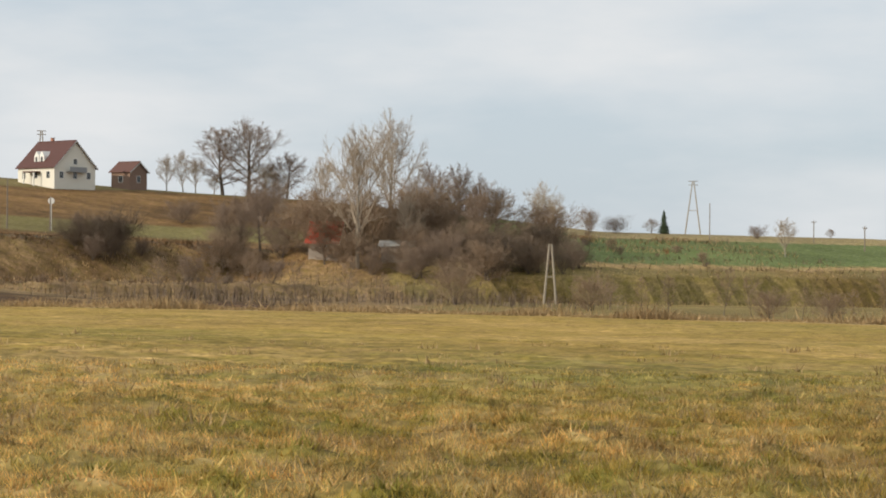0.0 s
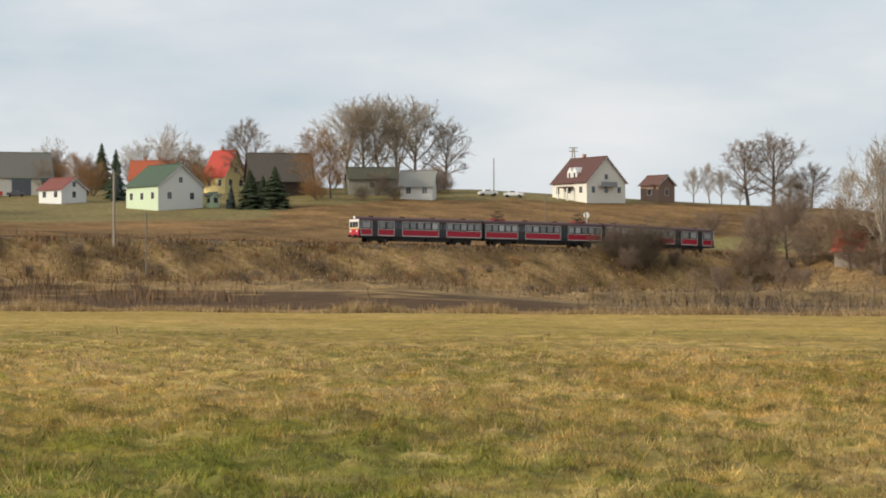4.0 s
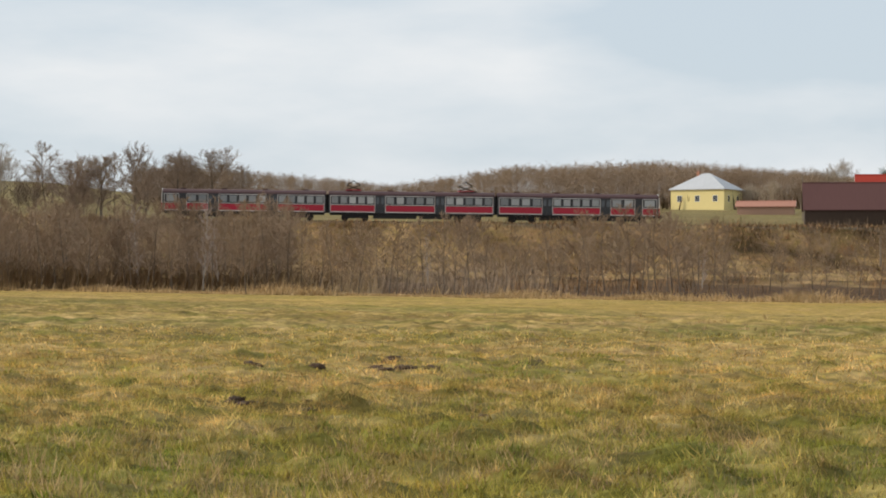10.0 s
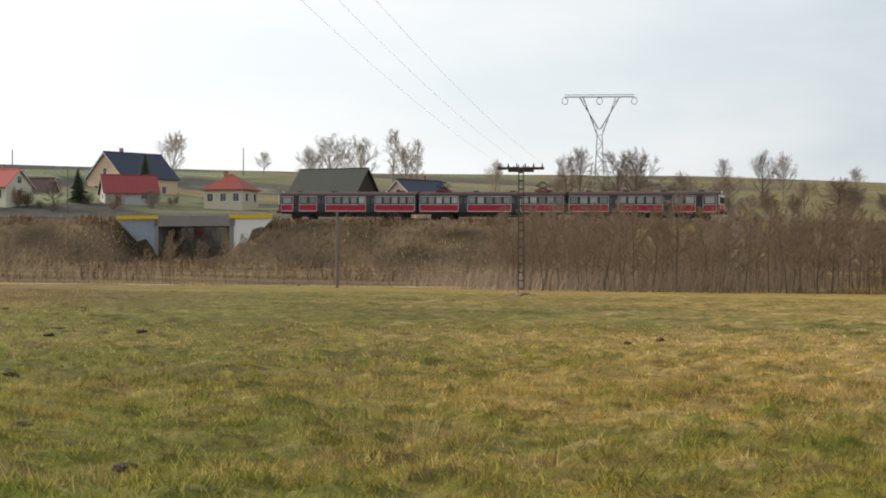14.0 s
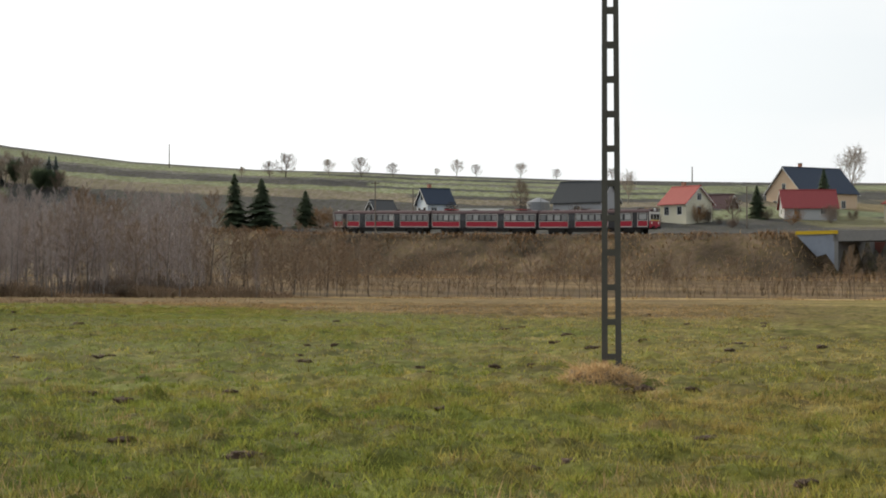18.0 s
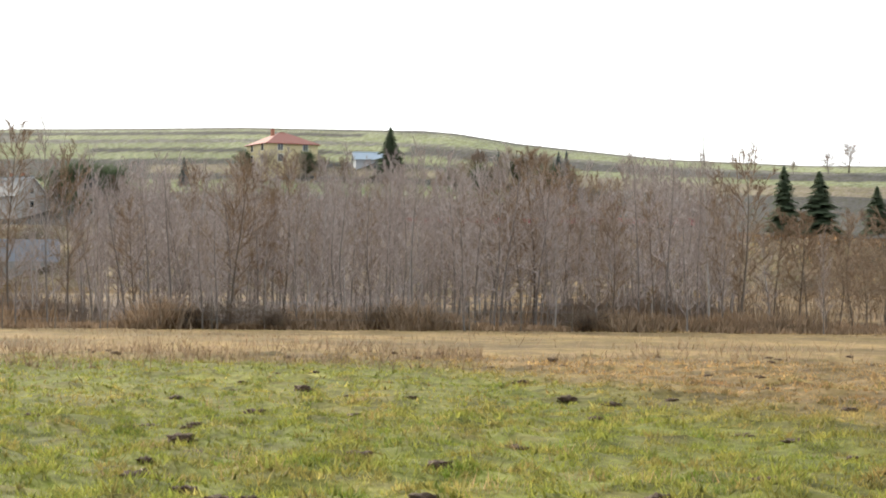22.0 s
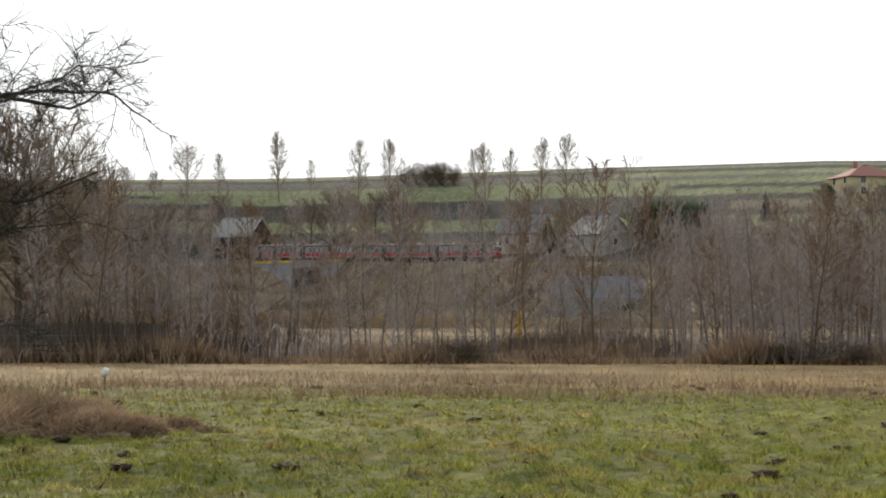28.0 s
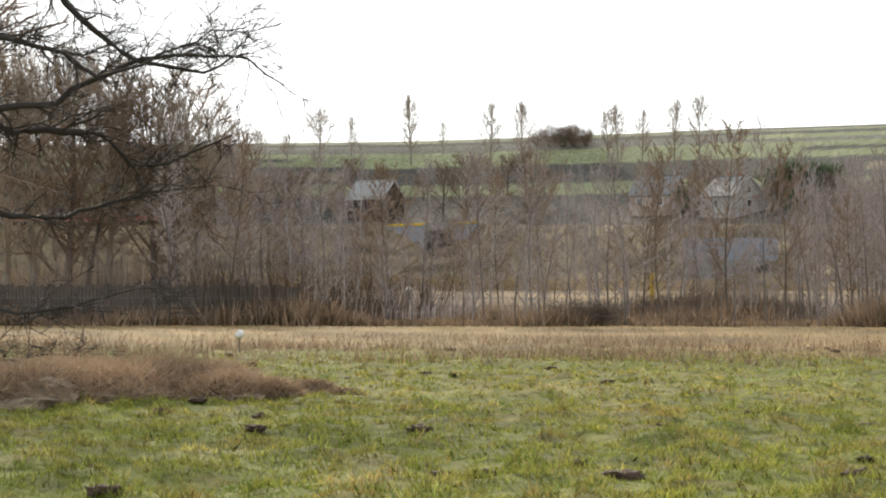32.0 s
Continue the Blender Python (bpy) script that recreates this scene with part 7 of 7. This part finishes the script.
def poles_and_bridges():
    vehicle(-24.1, 2.17, 5.0, (0.5, 0.03, 0.03), "red parked van beside a farmhouse", "van", True)
    vehicle(-23.5, 2.18, 4.2, (0.1, 0.1, 0.12), "dark car parked before a garage")
    vehicle(-11.75, 2.2, 4.2, (0.75, 0.75, 0.74), "white car parked by a field track", turn=15)
    vehicle(-11.1, 2.16, 4.4, (0.7, 0.7, 0.7), "white car parked by a field track", turn=-10)
    lattice_post(at(-77.03, 33.6, HOME), 12, 0.21, 0.12, 0.18, arms=((11.7, 1.3),))
    heap(at(-77.3, 33.3, HOME), 0.72, 0.6, 0.36, STRAW, "mound of dead straw-coloured grass round a pole", 3, 1600)
    heap(at(-76.4, 33.4, HOME), 0.5, 0.5, 0.2, GRASS_GREEN, "low mound of green grass by a pole", 4, 200)
    lattice_post(at(-62.33, 140, HOME), 8.1, 0.36, 0.28, 0.2, "telegraph_pole", "dark telegraph pole with wide crossarm", arms=((7.9, 1.42), (7.75, 0.8)))
    heap(at(-62.35, 139.5, HOME), 1.3, 0.9, 0.35, STRAW, "pale mound of dry grass at a pole", 5, 300)
    wood_pole(-66.95, 0, 1.9, d=196, arm=0.0, label="wooden lamp post with a flat lamp")
    a_frame(2.62, -0.62, 1.42, 0.3)
    a_frame(6.2, 1.1, 1.3, 0.38, 1.2)
    a_frame(-9.6, 2.35, 1.2, 0.2, 1.0)
    for az, el, deg, arm in ((6.6, 0.95, 0.9, 0.0), (-10.3, 1.03, 1.2, 0.0), (-9.3, 1.0, 0.8, 0.0), (-11.25, 1.05, 0.35, 0.0), (-20.3, 0.2, 1.6, 0.0), (-11.6, 2.3, 0.85, 0.0), (-29.4, 0.35, 0.7, 0.0),
                             (-31.3, 1.45, 1.2, 0.0), (-82.95, 1.62, 1.35, 0.7), (-82.0, 1.7, 1.1, 0.0), (-73.65, 1.75, 1.05, 0.0), (-66.9, 0.6, 0.9, 0.0), (-88.1, 3.3, 0.6, 0.0), (10.2, 0.7, 0.6, 0.4), (9.1, 0.9, 0.55, 0.6), (3.6, 1.1, 0.4, 0.0), (-69.3, 2.7, 0.7, 0.0), (-75.0, 2.9, 0.4, 0.0)):
        wood_pole(az, el, deg, arm=arm)
    wood_pole(-21.1, 0.95, 1.85, arm=0.8, r=0.2, mat=BARK_PALE, label="tall pale concrete utility pole beside the track")
    for az, el in ((-9.28, 1.0),):
        p, d = spot(az, el, HOME, lo=100)
        ob = empty("railway_signal", p, radians(-az))
        part("post", rod(bmesh.new(), (0, 0, -0.4), (0, 0, 5.2), 0.1), WHITE, ob)
        part("disc", rod(bmesh.new(), (0, -0.1, 5.0), (0, 0.1, 5.0), 0.55, 0.55, 16), WHITE, ob)
        tagged(ob, "white railway signal post with round board", "signal")
    bridge(*BRIDGES[0], -6.4, "concrete railway underpass with yellow edge boards", False)
    bridge(*BRIDGES[1], -6.5, "bluish concrete railway bridge with yellow edge boards", True)
    p, d = spot(-78.85, 1.96, HOME, lo=200)
    h, r = d * radians(0.58), d * radians(0.29)
    ob = empty("grain_silo", p)
    part("drum", rod(bmesh.new(), (0, 0, -0.5), (0, 0, h * 0.8), r, r, 18), STEEL, ob)
    part("cone_roof", rod(bmesh.new(), (0, 0, h * 0.8), (0, 0, h), r * 1.04, r * 0.15, 18), STEEL, ob)
    for k in range(5):
        part("hoop", rod(bmesh.new(), (0, 0, h * (0.1 + 0.15 * k)), (0, 0, h * (0.1 + 0.15 * k) + 0.08), r * 1.02, r * 1.02, 18), STEEL, ob)
    part("filling_pipe", rod(bmesh.new(), (r * 1.1, 0, 0), (r * 1.1, 0, h * 0.95), 0.08), STEEL, ob)
    tagged(ob, "pale galvanised grain silo beside a dark barn", "silo")
    p, d = spot(-26.45, 1.78, HOME, lo=250)
    ob = empty("polytunnel", p, radians(26.45))
    bm = bmesh.new()
    arc = [(3.0 * math.cos(math.pi * k / 10), 2.3 * math.sin(math.pi * k / 10)) for k in range(11)]
    prism(bm, [(x, -4, z) for x, z in arc], [(x, 4, z) for x, z in arc])
    part("film", bm, WHITE, ob)
    for y in (-4.02, -2, 0, 2, 4.02):
        bm = bmesh.new()
        for (x0, z0), (x1, z1) in zip(arc, arc[1:]):
            rod(bm, (x0 * 1.01, y, z0 * 1.01), (x1 * 1.01, y, z1 * 1.01), 0.05, 0.05, 5)
        part("hoop", bm, STEEL, ob)
    tagged(ob, "white plastic polytunnel behind the farm", "greenhouse")
    # panelled wall below the bank, yellow post, fence
    ob = empty("retaining_wall", at(-105.7, 406, AWAY, 12.4), radians(105.7))
    for k in range(7):
        part("panel", boxed(-8.2 + k * 2.35, -5.9 + k * 2.35, 0, 0.25, 0.3, 4.2), GRAFFITI, ob)
    part("footing", boxed(-8.4, 8.4, -0.1, 0.4, -3, 0.3), CONCRETE, ob)
    tagged(ob, "pale blue-grey panelled retaining wall behind trees", "wall")
    p = at(-107.66, 170, AWAY)
    ob = empty("marker_post", p)
    part("post", rod(bmesh.new(), (0, 0, -0.3), (0, 0, 2.6), 0.16), YELLOW_PAINT, ob)
    tagged(ob, "yellow painted marker post", "post")
    ob = empty("wire_fence", at(-112, 117.5, AWAY))
    o = Vector(ob.location)
    prev = None
    for k in range(26):
        p = at(-124 + k * 1.29, 117.2 + 0.4 * math.sin(k), AWAY) - o
        part("post", rod(bmesh.new(), p - Vector((0, 0, 0.3)), p + Vector((0.03 * math.sin(k * 3), 0, 1.55 + 0.15 * math.sin(k * 5))), 0.032, 0.028, 5), WOOD_GREY, ob)
        if prev:
            for z in (0.5, 1.0, 1.4):
                part("wire", rod(bmesh.new(), prev + Vector((0, 0, z)), p + Vector((0, 0, z)), 0.008, 0.008, 3), STEEL, ob)
        prev = p
    tagged(ob, "old wire fence on dark wooden posts", "fence")
    # bramble clumps and hedge in the verge
    for az, w in ((-100.3, 1.0), (-99.4, 0.8), (-96.3, 0.9), (-95.4, 0.7), (-109.6, 0.9), (-108.9, 0.8), (-91.5, 0.8), (-101.2, 0.7)):
        plant("darkshrub" + str(int(-az) % 3), at(az, 118.0, AWAY), 2.1 * w, az, 2.4, "bramble clumps at the ditch")
    for k in range(9):
        plant("darkshrub" + str(k % 3), at(-123.5 + k * 0.95, 121, AWAY), 1.9, k * 1.3, 1.5, "dark hedge by the fence")
    # dead grass bank and litter below the big tree
    for az, d, rx, h in ((-121.5, 33, 1.5, 0.5), (-119.6, 34, 1.3, 0.55), (-118.3, 33, 0.9, 0.42), (-117.1, 33, 0.5, 0.36), (-123.3, 32, 1.4, 0.5), (-116.2, 36, 0.5, 0.2), (-120.5, 36, 1.2, 0.5), (-118.6, 37, 0.9, 0.45), (-122.4, 35, 1.2, 0.55), (-124.6, 34, 1.3, 0.5), (-115.4, 34, 0.4, 0.16)):
        heap(at(az, d, AWAY), rx, rx * 0.8, h, WEEDS if d % 2 else WEEDS_RED, "bank of dead brown grass under a tree", int(-az * 10), 3000)
    ob = empty("plastic_scrap", at(-118.0, 60, AWAY))
    bm = bmesh.new()
    bmesh.ops.create_icosphere(bm, subdivisions=2, radius=0.12)
    for v in bm.verts:
        v.co *= 1 + 0.5 * noise.noise(v.co * 9)
    bmesh.ops.translate(bm, verts=bm.verts, vec=(0, 0, 0.55))
    part("sheet", bm, WHITE, ob)
    part("stalk", rod(bmesh.new(), (0, 0, -0.1), (0, 0, 0.5), 0.02), WOOD_GREY, ob)
    tagged(ob, "scrap of white plastic caught on a stalk", "litter")
    ob = empty("white_marker", at(-113.75, 165, AWAY))
    bm = bmesh.new()
    bmesh.ops.create_icosphere(bm, subdivisions=2, radius=0.3)
    bmesh.ops.translate(bm, verts=bm.verts, vec=(0, 0, 1.4))
    part("cap", bm, WHITE, ob)
    part("post", rod(bmesh.new(), (0, 0, -0.2), (0, 0, 1.2), 0.08), WHITE, ob)
    tagged(ob, "short post with bright white cap", "post")


# ---- the train ----
T_RED = material("red_paint", (0.43, 0.022, 0.045), rough=0.4, grain=0.3, scale=2, second=(0.31, 0.018, 0.034))
T_GREY = material("dark_grey_paint", (0.043, 0.043, 0.046), rough=0.4, grain=0.3, scale=2, second=(0.028, 0.028, 0.03))
T_CREAM = material("cream_paint", (0.7, 0.67, 0.62), rough=0.5, grain=0.3, scale=2, second=(0.55, 0.52, 0.47))
T_ROOF = material("maroon_roof", (0.095, 0.048, 0.048), rough=0.7, grain=0.5, scale=2, second=(0.045, 0.028, 0.03))
T_UNDER = material("underframe", (0.03, 0.028, 0.026), rough=0.8, grain=0.4, scale=4)
T_YELLOW = material("warning_yellow", (0.75, 0.55, 0.08), rough=0.5, grain=0.3)
# the paler panes, picked at random, hold reflected sky in their colour
T_GLASS = material("train_glass", (0.1, 0.11, 0.115), rough=0.12, grain=0.2, second=(0.55, 0.55, 0.52), obj_rand=True, spec=0.6, big=0.1)
LAMP = material("headlamp_lens", (0.9, 0.9, 0.85), rough=0.2)


def railcar(length, cab, pantographs, label):
    """A car along local x, rails at z = 0; cab: 1 at +x, -1 at -x, 0 none."""
    ob = empty("railcar", (0, 0, 0))
    h, w = length / 2, 1.42
    part("body", boxed(-h, h, -w, w, 1.0, 3.3), T_GREY, ob)
    bm = bmesh.new()
    prof = [(-w - 0.03, 3.3), (-w * 0.93, 3.55), (-w * 0.6, 3.8), (0, 3.9), (w * 0.6, 3.8), (w * 0.93, 3.55), (w + 0.03, 3.3)]
    prism(bm, [(-h, y, z) for y, z in prof], [(h, y, z) for y, z in prof])
    part("roof", bm, T_ROOF, ob)
    doors = [-length * 0.17, length * 0.19]
    cuts = []
    for dx in doors:
        cuts += [dx - 0.68, dx + 0.68]
    ends = [-h + 0.25] + cuts + [h - 0.25]
    cab_x = cab * (h - 2.6)
    for s in (-1, 1):
        for i in range(0, len(ends), 2):
            x0, x1 = ends[i], ends[i + 1]
            segs = [(x0, x1)]
            if cab and x0 < cab_x < x1:
                segs = [(x0, cab_x - 0.5), (cab_x + 0.5, x1)]
            for a, b in segs:
                y0, y1 = (w, w + 0.03) if s > 0 else (-w - 0.03, -w)
                part("side_panel", boxed(a, b, y0, y1, 1.22, 2.0), T_RED, ob, "red painted side panel")
                yo = (w + 0.03, w + 0.05) if s > 0 else (-w - 0.05, -w - 0.03)
                part("stripe", boxed(a, b, *yo, 2.05, 2.11), T_CREAM, ob)
                part("stripe", boxed(a, b, *yo, 1.1, 1.2), T_CREAM, ob)
                part("stripe", boxed(a, b, *yo, 3.18, 3.24), T_CREAM, ob)
                for e in (a, b):
                    part("edge_strip", boxed(e - 0.03, e + 0.03, *yo, 1.22, 3.16), T_CREAM, ob)
                n = max(1, round((b - a) / 1.25))
                for k in range(n):
                    c0, c1 = a + (b - a) * (k + 0.14) / n, a + (b - a) * (k + 0.86) / n
                    y2 = (w + 0.005, w + 0.03) if s > 0 else (-w - 0.03, -w - 0.005)
                    part("window", boxed(c0, c1, *y2, 2.25, 3.08), T_GLASS, ob)
        for dx in doors:
            for k in (-1, 1):
                y2 = (w - 0.005, w + 0.02) if s > 0 else (-w - 0.02, -w + 0.005)
                leaf = part("door_leaf", boxed(dx + k * 0.33 - 0.31, dx + k * 0.33 + 0.31, *y2, 1.05, 3.2), T_GREY, ob)
                y3 = (w + 0.02, w + 0.035) if s > 0 else (-w - 0.035, -w - 0.02)
                part("pane", boxed(dx + k * 0.33 - 0.2, dx + k * 0.33 + 0.2, *y3, 2.2, 3.0), GLASS, leaf)
        for bx in (-length * 0.34, length * 0.34):
            y0, y1 = (0.75, 1.1) if s > 0 else (-1.1, -0.75)
            bg = part("bogie", boxed(bx - 1.6, bx + 1.6, y0, y1, 0.4, 0.8), T_UNDER, ob)
            for k in (-1.3, 1.3):
                part("wheel", rod(bmesh.new(), (bx + k, s * 0.7, 0.46), (bx + k, s * 0.85, 0.46), 0.46, 0.46, 16), T_UNDER, bg)
    part("underframe", boxed(-h + 0.2, h - 0.2, -1.25, 1.25, 0.78, 1.0), T_UNDER, ob)
    for e in (-1, 1):
        if e != cab:
            part("gangway", boxed(*sorted((e * h, e * (h + 0.25))), -0.9, 0.9, 1.05, 3.4), T_UNDER, ob)
    for x0, x1 in ((-length * 0.24, -length * 0.05), (-length * 0.03, length * 0.23)):
        part("equipment_box", boxed(x0, x1, -1.2, 1.2, 0.4, 1.0), T_UNDER, ob)
    if cab:
        x = cab * h
        a, b = sorted((x, x + cab * 0.12))
        part("cab_front", boxed(a, b, -w, w, 1.0, 2.05), T_RED, ob, "red cab front")
        part("cab_face", boxed(a, b, -w, w, 2.05, 3.45), T_CREAM, ob, "cream cab face")
        a2, b2 = sorted((x + cab * 0.12, x + cab * 0.15))
        for y in (-0.85, 0.0, 0.85):
            part("windscreen", boxed(a2, b2, y - 0.37, y + 0.37, 2.25, 3.1), GLASS, ob)
        for y in (-0.95, 0.95):
            part("headlight", rod(bmesh.new(), (x + cab * 0.12, y, 1.75), (x + cab * 0.2, y, 1.75), 0.16, 0.16, 12), LAMP, ob)
        part("roof_light", rod(bmesh.new(), (x, 0, 3.75), (x + cab * 0.15, 0, 3.75), 0.2, 0.2, 12), LAMP, ob)
        part("warning_band", boxed(a2, b2, -w * 0.8, w * 0.8, 2.08, 2.2), T_YELLOW, ob)
        for y in (-0.85, 0.85):
            part("buffer", rod(bmesh.new(), (x, y, 1.05), (x + cab * 0.6, y, 1.05), 0.12, 0.22, 10), T_UNDER, ob)
        for s in (-1, 1):
            yy = (w, w + 0.02) if s > 0 else (-w - 0.02, -w)
            part("cab_door", boxed(cab_x - 0.42, cab_x + 0.42, *yy, 1.05, 3.2), T_GREY, ob)
    for px in pantographs:
        pg = part("pantograph", boxed(px - 1.0, px + 1.0, -0.8, 0.8, 3.95, 4.05), T_RED, ob, "raised pantograph on a red base")
        bm = bmesh.new()
        for y in (-0.6, 0.6):
            rod(bm, (px - 0.9, y, 4.05), (px + 0.9, y * 0.8, 4.65), 0.05)
            rod(bm, (px + 0.9, y * 0.8, 4.65), (px, y * 0.8, 5.2), 0.04)
            rod(bm, (px + 0.9, y, 4.05), (px - 0.9, y * 0.8, 4.65), 0.05)
            rod(bm, (px - 0.9, y * 0.8, 4.65), (px, y * 0.8, 5.2), 0.04)
        rod(bm, (px, -0.95, 5.22), (px, 0.95, 5.22), 0.05)
        part("arm", bm, T_UNDER, pg)
    for k in range(4):
        x = -h + length * (k + 0.5) / 4
        part("vent", boxed(x - 0.35, x + 0.35, -0.25, 0.25, 3.86, 4.02), T_ROOF, ob)
    return tagged(ob, label, "railcar", group="cars of the electric train")


CARS = []


def build_train():
    CARS.append((railcar(20.9, 1, (), "red and grey electric railcar with leading cab"), 21.45))
    CARS.append((railcar(21.4, 0, (-7.0, 7.5), "red and grey middle railcar with pantographs"), 0.0))
    CARS.append((railcar(20.9, -1, (), "red and grey electric railcar with trailing cab"), -21.45))


TRAIN_T = [0, 6, 12, 18, 19, 20, 21, 22, 23, 26, 29, 32]
TRAIN_Q = [-305.9, -128.3, 49.3, 222.5, 246, 268, 297, 329, 360, 451, 540, 628]


def train_q(t):
    return float(np.interp(t, TRAIN_T, TRAIN_Q))


def car_pose(q):
    x0, y0, z0, _ = track(q - 7)
    x1, y1, z1, _ = track(q + 7)
    h = math.atan2(y1 - y0, x1 - x0)
    return pose((x0 + x1) / 2, (y0 + y1) / 2, (z0 + z1) / 2 - 0.3, 0, -math.degrees(math.atan2(z1 - z0, 14)), math.degrees(h))


def motions():
    for car, off in CARS:
        walk(car, [(t, car_pose(train_q(t) + off)) for t in range(0, 33)])


railway()
build_train()
poles_and_bridges()
pylon()
wires()
plant_trees()
thickets()
old_trees()
bank_shrubs()
board_fence()
scatter_saplings()
molehills()
sow_stuff()
motions()
